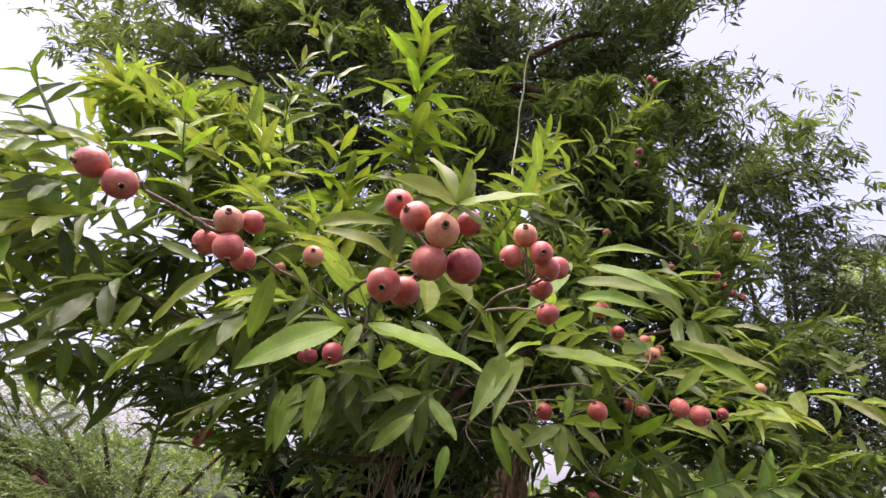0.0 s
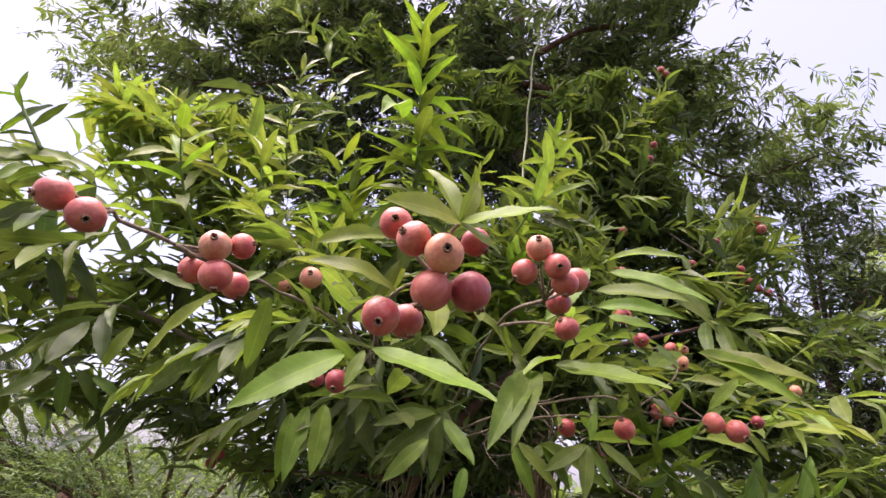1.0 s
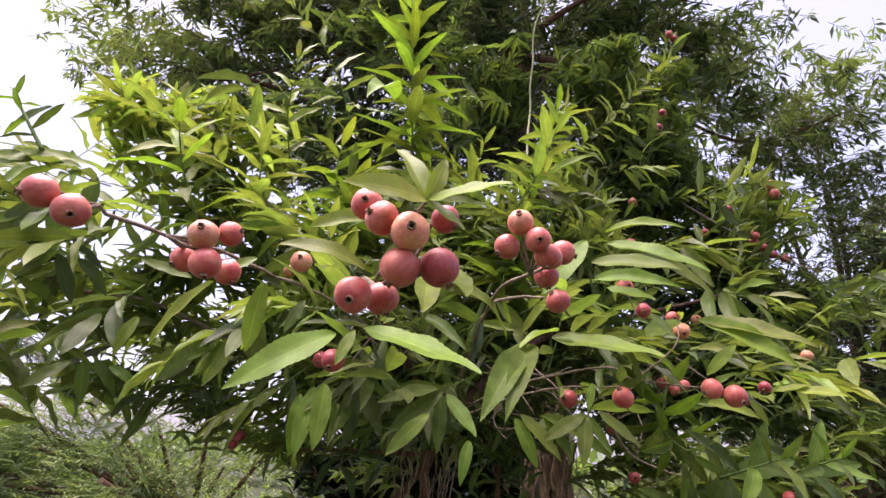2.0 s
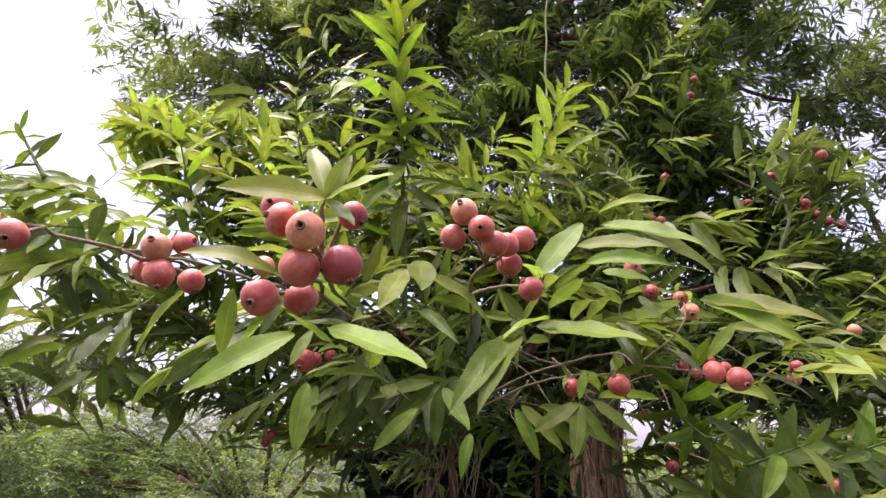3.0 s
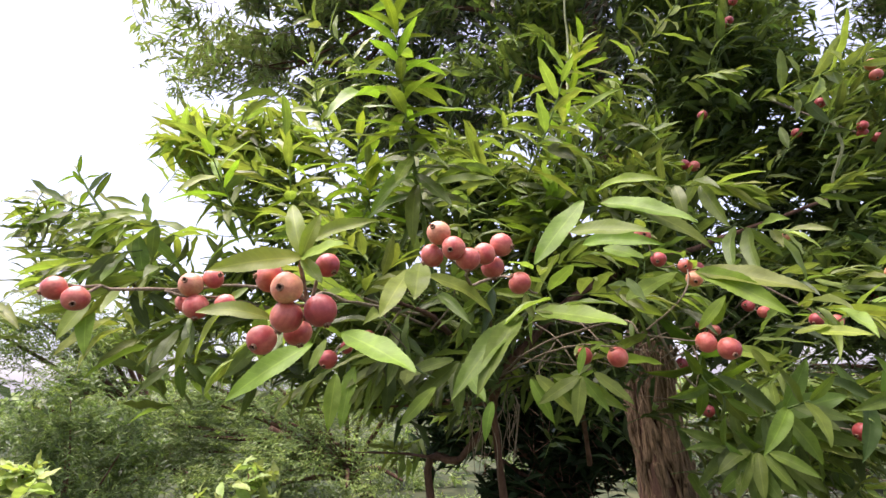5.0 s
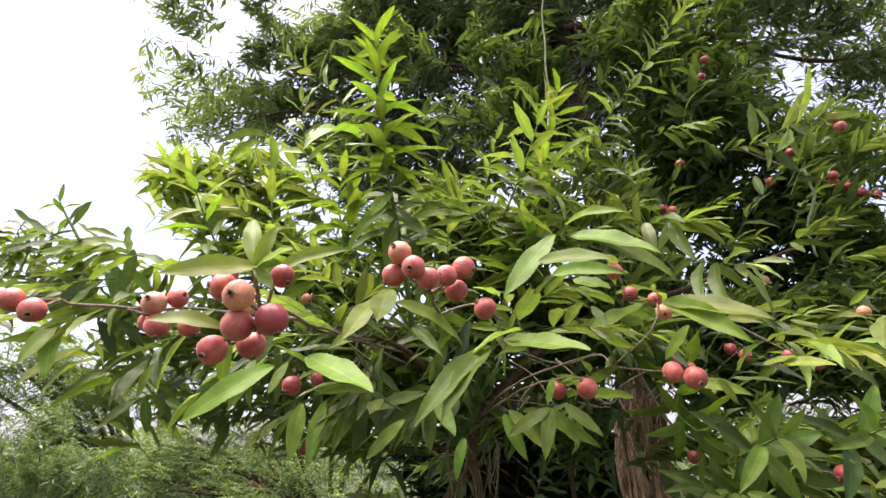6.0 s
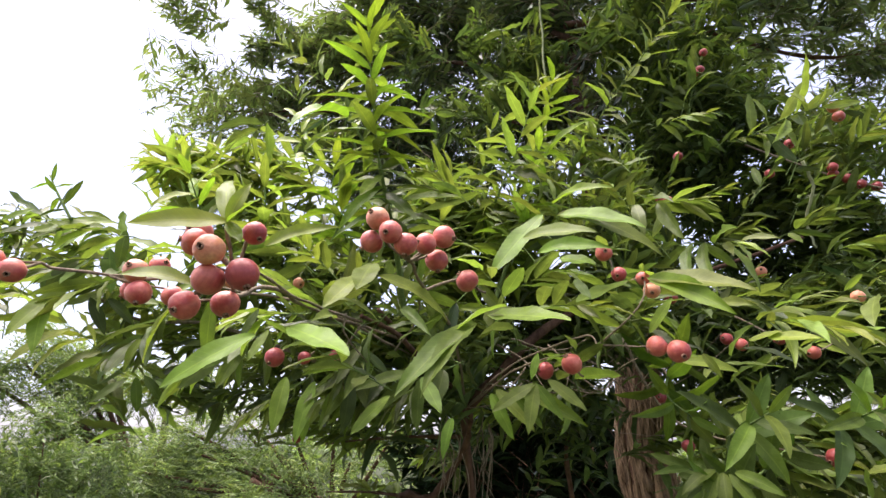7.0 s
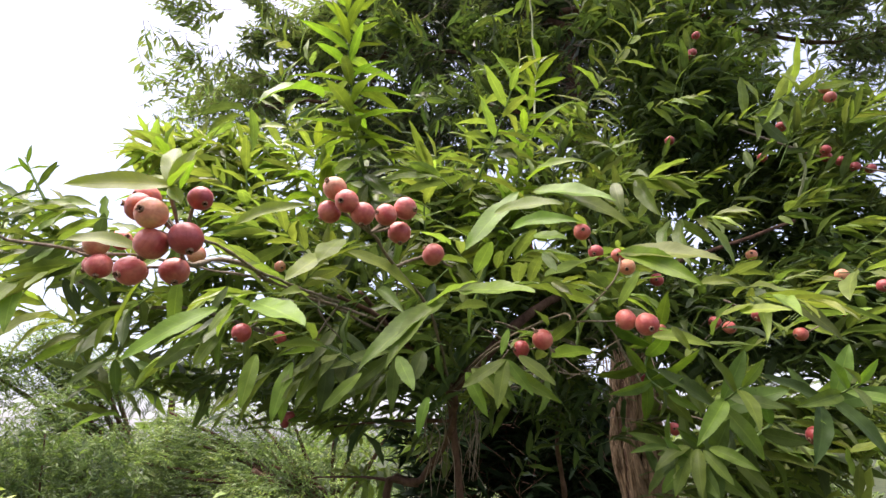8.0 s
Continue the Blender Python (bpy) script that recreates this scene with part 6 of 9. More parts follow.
spray(fo, (1.102, 2.055, 2.226), (1.306, 2.088, 2.414), 7, 0.110, 0.35, rng, r0=0.0016)
spray(fo, (0.549, 1.93, 2.337), (0.659, 1.939, 2.605), 7, 0.110, 0.35, rng, r0=0.0016)
spray(fo, (0.68, 1.912, 2.699), (0.785, 1.915, 2.97), 7, 0.110, 0.35, rng, r0=0.0016)
spray(fo, (0.703, 1.918, 2.716), (0.81, 1.922, 2.986), 7, 0.110, 0.35, rng, r0=0.0016)
spray(fo, (0.804, 2.002, 2.276), (0.971, 2.028, 2.506), 7, 0.110, 0.35, rng, r0=0.0016)
spray(fo, (0.773, 1.898, 1.746), (1.014, 1.897, 1.862), 7, 0.110, 0.35, rng, r0=0.0016)
spray(fo, (0.162, 1.635, 1.828), (0.148, 1.46, 2.041), 7, 0.110, 0.35, rng, r0=0.0016)
spray(fo, (0.098, 1.694, 1.818), (0.035, 1.545, 2.041), 7, 0.110, 0.35, rng, r0=0.0016)
spray(fo, (-0.179, 1.26, 1.671), (-0.29, 1.055, 1.75), 7, 0.110, 0.35, rng, r0=0.0016)
spray(fo, (0.36, 1.987, 2.216), (0.428, 2.019, 2.497), 7, 0.110, 0.35, rng, r0=0.0016)
spray(fo, (0.881, 1.96, 3.304), (0.979, 1.967, 3.577), 7, 0.110, 0.35, rng, r0=0.0016)
spray(fo, (0.858, 1.951, 3.323), (0.953, 1.958, 3.598), 7, 0.110, 0.35, rng, r0=0.0016)
spray(fo, (0.715, 1.964, 2.747), (0.822, 1.976, 3.016), 7, 0.110, 0.35, rng, r0=0.0016)
spray(fo, (0.735, 1.921, 2.802), (0.841, 1.924, 3.072), 7, 0.110, 0.35, rng, r0=0.0016)
finish(fo, tree, M_LEAF, "lance-shaped green leaves", M_GREEN_TWIG)
tall = thing("tall_tree", (0.42, 3.1, 0.0), "tall shade tree with fibrous brown trunk and dark dense crown", "tree")
branch("trunk", [(0.417, 3.097, 0), (0.387, 3.047, 0.9), (0.357, 3.047, 1.503), (0.406, 3.044, 2.08), (0.33, 3.04, 3.05), (0.27, 3.05, 4.25), (0.3, 3.05, 4.9), (0.3, 3.05, 7.3)], 0.150, 0.030, M_STEM, tall, "brown trunk wound with fibrous bark", sides=32, steps=12, rough=0.35)


def bark_strands(axis, radius, count, seed):
    """Ropes of fibrous bark that wind up a trunk, some loose at an end."""
    rng = random.Random(seed)
    line = smooth_path(axis, 16)
    last = len(line) - 1
    for k in range(count):
        i0 = rng.randint(0, last * 2 // 3)
        i1 = min(last, i0 + rng.randint(10, 26))
        a = rng.uniform(-2.7, -0.3) if k % 4 else rng.uniform(0, 6.28)
        swirl, loose = rng.uniform(-0.14, 0.14), rng.random() < 0.3
        pts = []
        for i in range(i0, i1 + 1, 3):
            a += swirl + rng.uniform(-0.13, 0.13)
            out = radius(line[i][2]) * rng.uniform(0.94, 1.05)
            if loose and i + 3 > i1:
                out *= 1.25
            pts.append((line[i][0] + out * math.cos(a), line[i][1] + out * math.sin(a), line[i][2]))
        r = rng.choice((0.006, 0.008, 0.011, 0.016, 0.022))
        branch("bark_strand", pts, r, r * rng.uniform(0.4, 0.8), M_TRUNK, tall, "", rough=0.5, steps=5, sides=7)


def dry_fibres(count, seed):
    """Thin dry roots that hang tangled down the trunk."""
    rng = random.Random(seed)
    for k in range(count):
        a, z = rng.uniform(-2.8, -0.4), rng.uniform(1.6, 2.3)
        reach, drop = rng.uniform(0.13, 0.17), rng.uniform(0.12, 0.4)
        x, y = 0.39 + reach * math.cos(a), 3.03 + reach * math.sin(a)
        pts = [(x + 0.012 * i * rng.uniform(-1, 1), y + 0.01 * i * rng.uniform(-1, 0.4), z - drop * i / 4) for i in range(5)]
        branch("fibre", pts, rng.uniform(0.002, 0.0045), 0.001, M_FIBRE, tall, "", sides=5, steps=3)


dry_fibres(45, 78)
bark_strands([(0.417, 3.097, 0), (0.387, 3.047, 0.9), (0.357, 3.047, 1.503), (0.406, 3.044, 2.08), (0.33, 3.04, 3.05)], lambda z: 0.150 - 0.019 * z, 90, 77)
branch("limb", [(0.387, 2.904, 3.363), (-0.159, 2.836, 4.054), (-1.088, 2.829, 4.475), (-1.932, 2.768, 4.458)], 0.028, 0.004, M_STEM, tall, "", rough=0.4)
branch("limb", [(0.28, 3.05, 4.6), (-0.5, 2.95, 4.62), (-1.3, 2.85, 4.42), (-1.773, 2.8, 4.239), (-2.063, 2.76, 4.15), (-2.43, 2.76, 4.296), (-2.917, 2.78, 4.471)], 0.015, 0.006, M_STEM, tall, "long dark limb under the crown", rough=0.4)
branch("limb", [(0.413, 2.828, 4.109), (-0.326, 2.758, 4.66), (-1.383, 2.719, 5.12)], 0.028, 0.004, M_STEM, tall, "", rough=0.4)
branch("limb", [(0.387, 2.904, 3.363), (0.915, 2.89, 3.651), (1.555, 3.322, 3.848)], 0.028, 0.004, M_STEM, tall, "", rough=0.4)
branch("limb", [(0.426, 2.85, 4.23), (1.063, 2.98, 4.436), (2.043, 3.458, 4.432)], 0.028, 0.004, M_STEM, tall, "", rough=0.4)
branch("limb", [(0.278, 2.751, 4.271), (0.97, 3.007, 4.29), (2.083, 3.525, 4.035), (2.953, 3.331, 4.218)], 0.028, 0.004, M_STEM, tall, "", rough=0.4)
branch("limb", [(0.401, 3.002, 2.988), (0.193, 2.543, 3.178), (-0.26, 2.339, 3.363)], 0.028, 0.004, M_STEM, tall, "", rough=0.4)
branch("limb", [(0.27, 2.733, 4.428), (0.872, 2.599, 4.701), (1.695, 2.794, 4.758)], 0.028, 0.004, M_STEM, tall, "", rough=0.4)
branch("limb", [(-1.095, 2.78, 4.468), (-1.432, 2.931, 4.163), (-1.925, 2.765, 4.188), (-2.359, 2.719, 4.215)], 0.028, 0.004, M_STEM, tall, "", rough=0.4)
fo, rng = Foliage(LEAF_FAR), np.random.RandomState(41)
# inner clumps get low values: crown shade put into leaf colour; edges are paler
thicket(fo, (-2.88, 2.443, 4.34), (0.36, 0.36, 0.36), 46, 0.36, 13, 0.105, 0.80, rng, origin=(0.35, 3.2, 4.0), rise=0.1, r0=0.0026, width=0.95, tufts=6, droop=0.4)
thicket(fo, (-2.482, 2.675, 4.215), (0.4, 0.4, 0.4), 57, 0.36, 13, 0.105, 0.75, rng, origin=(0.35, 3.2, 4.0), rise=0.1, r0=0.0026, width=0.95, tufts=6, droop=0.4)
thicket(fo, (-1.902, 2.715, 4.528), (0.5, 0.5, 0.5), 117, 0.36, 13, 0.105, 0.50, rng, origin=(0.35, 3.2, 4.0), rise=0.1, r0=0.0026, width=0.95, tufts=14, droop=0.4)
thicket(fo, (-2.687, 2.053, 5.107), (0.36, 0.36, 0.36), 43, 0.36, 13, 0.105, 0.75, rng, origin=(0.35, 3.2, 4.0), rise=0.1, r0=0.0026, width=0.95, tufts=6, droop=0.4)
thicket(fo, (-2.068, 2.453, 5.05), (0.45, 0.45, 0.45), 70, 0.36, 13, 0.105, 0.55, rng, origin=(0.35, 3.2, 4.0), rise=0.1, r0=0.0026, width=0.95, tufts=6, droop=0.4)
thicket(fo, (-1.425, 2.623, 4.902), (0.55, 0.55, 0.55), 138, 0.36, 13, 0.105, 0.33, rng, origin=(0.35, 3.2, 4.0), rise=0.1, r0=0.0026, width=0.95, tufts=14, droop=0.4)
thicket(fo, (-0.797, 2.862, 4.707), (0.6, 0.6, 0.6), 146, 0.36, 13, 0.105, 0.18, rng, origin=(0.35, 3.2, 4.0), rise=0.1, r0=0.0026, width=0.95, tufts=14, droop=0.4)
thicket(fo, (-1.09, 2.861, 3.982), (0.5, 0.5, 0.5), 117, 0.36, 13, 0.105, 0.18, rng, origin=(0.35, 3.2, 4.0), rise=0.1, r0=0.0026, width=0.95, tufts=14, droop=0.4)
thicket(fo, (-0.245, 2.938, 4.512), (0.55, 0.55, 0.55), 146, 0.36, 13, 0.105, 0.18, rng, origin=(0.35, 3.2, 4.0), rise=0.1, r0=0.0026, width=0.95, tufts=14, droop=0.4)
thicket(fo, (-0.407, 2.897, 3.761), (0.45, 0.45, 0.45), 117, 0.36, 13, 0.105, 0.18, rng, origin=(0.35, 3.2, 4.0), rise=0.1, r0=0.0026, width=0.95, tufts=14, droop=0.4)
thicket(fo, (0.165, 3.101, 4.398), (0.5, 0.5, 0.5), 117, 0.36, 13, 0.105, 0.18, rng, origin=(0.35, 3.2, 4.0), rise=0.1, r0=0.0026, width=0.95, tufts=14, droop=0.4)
thicket(fo, (0.80, 3.179, 4.441), (0.55, 0.55, 0.55), 146, 0.36, 13, 0.105, 0.30, rng, origin=(0.35, 3.2, 4.0), rise=0.1, r0=0.0026, width=0.95, tufts=14, droop=0.4)
thicket(fo, (1.319, 3.365, 4.396), (0.6, 0.6, 0.6), 106, 0.36, 13, 0.105, 0.30, rng, origin=(0.35, 3.2, 4.0), rise=0.1, r0=0.0026, width=0.95, tufts=6, droop=0.4)
thicket(fo, (1.879, 3.624, 4.323), (0.55, 0.55, 0.55), 49, 0.36, 13, 0.105, 0.45, rng, origin=(0.35, 3.2, 4.0), rise=0.1, r0=0.0026, width=0.95, tufts=6, droop=0.4)
thicket(fo, (2.364, 3.751, 4.377), (0.55, 0.55, 0.55), 20, 0.36, 13, 0.105, 0.55, rng, origin=(0.35, 3.2, 4.0), rise=0.1, r0=0.0026, width=0.95, tufts=6, droop=0.4)
thicket(fo, (1.306, 3.244, 3.717), (0.5, 0.5, 0.5), 85, 0.36, 13, 0.105, 0.30, rng, origin=(0.35, 3.2, 4.0), rise=0.1, r0=0.0026, width=0.95, tufts=6, droop=0.4)
thicket(fo, (2.006, 3.939, 3.775), (0.45, 0.45, 0.45), 17, 0.36, 13, 0.105, 0.40, rng, origin=(0.35, 3.2, 4.0), rise=0.1, r0=0.0026, width=0.95, tufts=6, droop=0.4)
thicket(fo, (2.261, 3.961, 3.519), (0.45, 0.45, 0.45), 12, 0.36, 13, 0.105, 0.40, rng, origin=(0.35, 3.2, 4.0), rise=0.1, r0=0.0026, width=0.95, tufts=6, droop=0.4)
thicket(fo, (0.736, 2.969, 3.583), (0.45, 0.45, 0.45), 97, 0.36, 13, 0.105, 0.30, rng, origin=(0.35, 3.2, 4.0), rise=0.1, r0=0.0026, width=0.95, tufts=14, droop=0.4)
thicket(fo, (1.322, 2.633, 4.787), (0.45, 0.45, 0.45), 108, 0.36, 13, 0.105, 0.40, rng, origin=(0.35, 3.2, 4.0), rise=0.1, r0=0.0026, width=0.95, tufts=14, droop=0.4)
thicket(fo, (1.876, 3.112, 4.66), (0.42, 0.42, 0.42), 62, 0.36, 13, 0.105, 0.45, rng, origin=(0.35, 3.2, 4.0), rise=0.1, r0=0.0026, width=0.95, tufts=6, droop=0.4)
thicket(fo, (2.327, 3.598, 4.107), (0.5, 0.5, 0.5), 31, 0.36, 13, 0.105, 0.40, rng, origin=(0.35, 3.2, 4.0), rise=0.1, r0=0.0026, width=0.95, tufts=6, droop=0.4)
thicket(fo, (2.887, 3.497, 4.273), (0.5, 0.5, 0.5), 24, 0.36, 13, 0.105, 0.45, rng, origin=(0.35, 3.2, 4.0), rise=0.1, r0=0.0026, width=0.95, tufts=6, droop=0.4)
thicket(fo, (3.224, 3.365, 4.45), (0.4, 0.4, 0.4), 17, 0.36, 13, 0.105, 0.45, rng, origin=(0.35, 3.2, 4.0), rise=0.1, r0=0.0026, width=0.95, tufts=6, droop=0.4)
thicket(fo, (3.377, 3.508, 4.09), (0.36, 0.36, 0.36), 17, 0.36, 13, 0.105, 0.45, rng, origin=(0.35, 3.2, 4.0), rise=0.1, r0=0.0026, width=0.95, tufts=6, droop=0.4)
thicket(fo, (2.733, 3.618, 3.645), (0.42, 0.42, 0.42), 22, 0.36, 13, 0.105, 0.40, rng, origin=(0.35, 3.2, 4.0), rise=0.1, r0=0.0026, width=0.95, tufts=6, droop=0.4)
thicket(fo, (1.918, 3.242, 4.168), (0.45, 0.45, 0.45), 46, 0.36, 13, 0.105, 0.40, rng, origin=(0.35, 3.2, 4.0), rise=0.1, r0=0.0026, width=0.95, tufts=6, droop=0.4)
thicket(fo, (0.857, 2.862, 4.751), (0.5, 0.5, 0.5), 117, 0.36, 13, 0.105, 0.30, rng, origin=(0.35, 3.2, 4.0), rise=0.1, r0=0.0026, width=0.95, tufts=14, droop=0.4)
thicket(fo, (-0.731, 2.747, 5.132), (0.6, 0.6, 0.6), 117, 0.36, 13, 0.105, 0.18, rng, origin=(0.35, 3.2, 4.0), rise=0.1, r0=0.0026, width=0.95, tufts=14, droop=0.4)
thicket(fo, (-3.357, 2.843, 4.645), (0.4, 0.4, 0.4), 31, 0.36, 13, 0.105, 0.50, rng, origin=(0.35, 3.2, 4.0), rise=0.1, r0=0.0026, width=0.95, tufts=6, droop=0.4)
thicket(fo, (-2.741, 2.892, 4.366), (0.4, 0.4, 0.4), 63, 0.36, 13, 0.105, 0.45, rng, origin=(0.35, 3.2, 4.0), rise=0.1, r0=0.0026, width=0.95, tufts=6, droop=0.4)
thicket(fo, (-2.126, 2.865, 4.725), (0.5, 0.5, 0.5), 85, 0.36, 13, 0.105, 0.35, rng, origin=(0.35, 3.2, 4.0), rise=0.1, r0=0.0026, width=0.95, tufts=6, droop=0.4)
thicket(fo, (-1.378, 2.885, 4.823), (0.5, 0.5, 0.5), 138, 0.36, 13, 0.105, 0.13, rng, origin=(0.35, 3.2, 4.0), rise=0.1, r0=0.0026, width=0.95, tufts=14, droop=0.4)
thicket(fo, (-0.714, 2.663, 5.651), (0.9, 0.9, 0.9), 157, 0.36, 13, 0.105, 0.18, rng, origin=(0.35, 3.2, 4.0), rise=0.1, r0=0.0026, width=0.95, tufts=14, droop=0.4)
thicket(fo, (0.826, 3.104, 5.445), (0.9, 0.9, 0.9), 176, 0.36, 13, 0.105, 0.30, rng, origin=(0.35, 3.2, 4.0), rise=0.1, r0=0.0026, width=0.95, tufts=14, droop=0.4)
thicket(fo, (-2.5, 2.141, 5.874), (0.8, 0.8, 0.8), 100, 0.36, 13, 0.105, 0.30, rng, origin=(0.35, 3.2, 4.0), rise=0.1, r0=0.0026, width=0.95, tufts=6, droop=0.4)
thicket(fo, (2.326, 3.611, 5.351), (0.8, 0.8, 0.8), 72, 0.36, 13, 0.105, 0.30, rng, origin=(0.35, 3.2, 4.0), rise=0.1, r0=0.0026, width=0.95, tufts=6, droop=0.4)
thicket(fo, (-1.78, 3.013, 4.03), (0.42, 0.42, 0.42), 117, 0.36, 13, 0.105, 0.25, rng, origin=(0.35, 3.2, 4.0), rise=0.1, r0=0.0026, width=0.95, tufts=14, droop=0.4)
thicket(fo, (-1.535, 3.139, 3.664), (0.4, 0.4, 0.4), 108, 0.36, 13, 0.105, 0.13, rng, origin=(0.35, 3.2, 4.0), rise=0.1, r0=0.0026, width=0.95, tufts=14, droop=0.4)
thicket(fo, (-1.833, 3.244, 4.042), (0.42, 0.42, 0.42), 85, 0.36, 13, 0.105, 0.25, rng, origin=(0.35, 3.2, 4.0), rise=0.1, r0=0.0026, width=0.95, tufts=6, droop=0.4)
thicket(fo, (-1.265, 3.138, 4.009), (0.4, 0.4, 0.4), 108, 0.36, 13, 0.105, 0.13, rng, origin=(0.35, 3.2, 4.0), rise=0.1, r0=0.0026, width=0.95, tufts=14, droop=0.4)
# central clumps near the trunk, coloured darkest to stand for shade inside the crown
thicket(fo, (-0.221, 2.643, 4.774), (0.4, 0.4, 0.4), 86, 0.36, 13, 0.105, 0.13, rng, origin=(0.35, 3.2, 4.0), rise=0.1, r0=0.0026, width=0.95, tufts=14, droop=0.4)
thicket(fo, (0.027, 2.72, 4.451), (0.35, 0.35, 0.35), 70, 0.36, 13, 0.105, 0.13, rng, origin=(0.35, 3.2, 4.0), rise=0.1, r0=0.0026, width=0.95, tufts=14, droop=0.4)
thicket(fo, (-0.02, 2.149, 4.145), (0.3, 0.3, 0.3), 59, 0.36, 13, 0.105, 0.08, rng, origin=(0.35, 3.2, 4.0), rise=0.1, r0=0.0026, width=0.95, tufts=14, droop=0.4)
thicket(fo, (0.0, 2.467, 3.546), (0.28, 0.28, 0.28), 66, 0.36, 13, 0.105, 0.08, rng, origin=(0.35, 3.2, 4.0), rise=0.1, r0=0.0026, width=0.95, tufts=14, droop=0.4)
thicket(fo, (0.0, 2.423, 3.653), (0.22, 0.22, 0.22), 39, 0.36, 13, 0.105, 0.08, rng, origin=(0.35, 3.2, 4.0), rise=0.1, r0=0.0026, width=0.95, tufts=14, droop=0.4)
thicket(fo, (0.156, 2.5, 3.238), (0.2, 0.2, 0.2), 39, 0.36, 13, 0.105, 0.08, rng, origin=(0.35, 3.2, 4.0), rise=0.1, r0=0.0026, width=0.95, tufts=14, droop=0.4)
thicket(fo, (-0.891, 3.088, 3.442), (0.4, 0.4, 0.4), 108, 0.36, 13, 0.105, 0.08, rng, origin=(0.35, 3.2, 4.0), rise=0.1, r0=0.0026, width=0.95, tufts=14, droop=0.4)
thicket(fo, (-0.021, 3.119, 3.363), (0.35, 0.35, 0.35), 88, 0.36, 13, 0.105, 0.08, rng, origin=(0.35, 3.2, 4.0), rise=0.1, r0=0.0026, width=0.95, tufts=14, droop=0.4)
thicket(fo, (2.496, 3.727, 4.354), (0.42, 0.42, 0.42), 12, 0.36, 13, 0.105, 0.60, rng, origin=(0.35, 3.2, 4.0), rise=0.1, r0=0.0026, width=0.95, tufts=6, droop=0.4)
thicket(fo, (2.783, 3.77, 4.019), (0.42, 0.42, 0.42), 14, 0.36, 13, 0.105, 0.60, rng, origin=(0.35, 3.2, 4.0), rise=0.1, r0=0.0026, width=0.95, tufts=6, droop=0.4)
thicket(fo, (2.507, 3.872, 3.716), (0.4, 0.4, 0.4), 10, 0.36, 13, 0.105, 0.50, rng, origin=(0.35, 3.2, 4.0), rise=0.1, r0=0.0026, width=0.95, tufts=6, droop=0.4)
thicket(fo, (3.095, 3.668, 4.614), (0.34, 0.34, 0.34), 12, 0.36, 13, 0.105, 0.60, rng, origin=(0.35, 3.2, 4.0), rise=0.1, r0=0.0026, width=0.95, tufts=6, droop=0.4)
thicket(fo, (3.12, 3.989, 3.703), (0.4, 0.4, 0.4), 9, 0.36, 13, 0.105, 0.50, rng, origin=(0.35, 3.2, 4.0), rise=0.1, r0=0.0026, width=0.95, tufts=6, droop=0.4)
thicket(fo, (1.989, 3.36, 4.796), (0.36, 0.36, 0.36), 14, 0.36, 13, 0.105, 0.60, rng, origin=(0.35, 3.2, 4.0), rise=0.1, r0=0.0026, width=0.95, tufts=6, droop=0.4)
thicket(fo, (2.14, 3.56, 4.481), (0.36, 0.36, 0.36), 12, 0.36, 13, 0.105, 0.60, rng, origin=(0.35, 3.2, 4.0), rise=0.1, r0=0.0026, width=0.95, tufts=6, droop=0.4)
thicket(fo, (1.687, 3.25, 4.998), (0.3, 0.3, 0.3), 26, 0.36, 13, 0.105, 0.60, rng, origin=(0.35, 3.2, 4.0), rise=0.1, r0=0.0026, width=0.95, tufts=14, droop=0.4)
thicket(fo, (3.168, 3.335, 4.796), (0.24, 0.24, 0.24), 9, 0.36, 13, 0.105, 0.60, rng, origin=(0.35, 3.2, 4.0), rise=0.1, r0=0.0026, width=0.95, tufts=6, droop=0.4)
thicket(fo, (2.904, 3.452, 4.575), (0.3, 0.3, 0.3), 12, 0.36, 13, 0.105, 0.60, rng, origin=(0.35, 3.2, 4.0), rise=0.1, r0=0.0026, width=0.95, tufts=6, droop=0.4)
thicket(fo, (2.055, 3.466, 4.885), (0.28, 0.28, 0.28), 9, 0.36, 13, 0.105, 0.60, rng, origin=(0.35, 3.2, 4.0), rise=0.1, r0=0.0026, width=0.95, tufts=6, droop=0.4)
thicket(fo, (0.101, 2.41, 6.481), (1.1, 1.1, 1.1), 157, 0.36, 13, 0.105, 0.18, rng, origin=(0.35, 3.2, 4.0), rise=0.1, r0=0.0026, width=0.95, tufts=14, droop=0.4)
thicket(fo, (1.558, 2.789, 6.127), (1.1, 1.1, 1.1), 112, 0.36, 13, 0.105, 0.30, rng, origin=(0.35, 3.2, 4.0), rise=0.1, r0=0.0026, width=0.95, tufts=6, droop=0.4)
# unseen overhead clumps, added to block sun from the branches below
thicket(fo, (0.0, 2.0, 5.7), (0.75, 0.75, 0.45), 150, 0.36, 13, 0.105, 0.18, rng, origin=(0.35, 3.2, 4.0), rise=0.1, r0=0.0026, width=0.95, tufts=14, droop=0.4)
thicket(fo, (1.0, 2.2, 5.8), (0.75, 0.75, 0.45), 150, 0.36, 13, 0.105, 0.30, rng, origin=(0.35, 3.2, 4.0), rise=0.1, r0=0.0026, width=0.95, tufts=14, droop=0.4)
thicket(fo, (1.9, 2.5, 5.7), (0.7, 0.7, 0.42), 167, 0.36, 13, 0.105, 0.30, rng, origin=(0.35, 3.2, 4.0), rise=0.1, r0=0.0026, width=0.95, tufts=14, droop=0.4)
finish(fo, tall, M_CROWN, "dense green leaves, inner clumps coloured darker for shade")


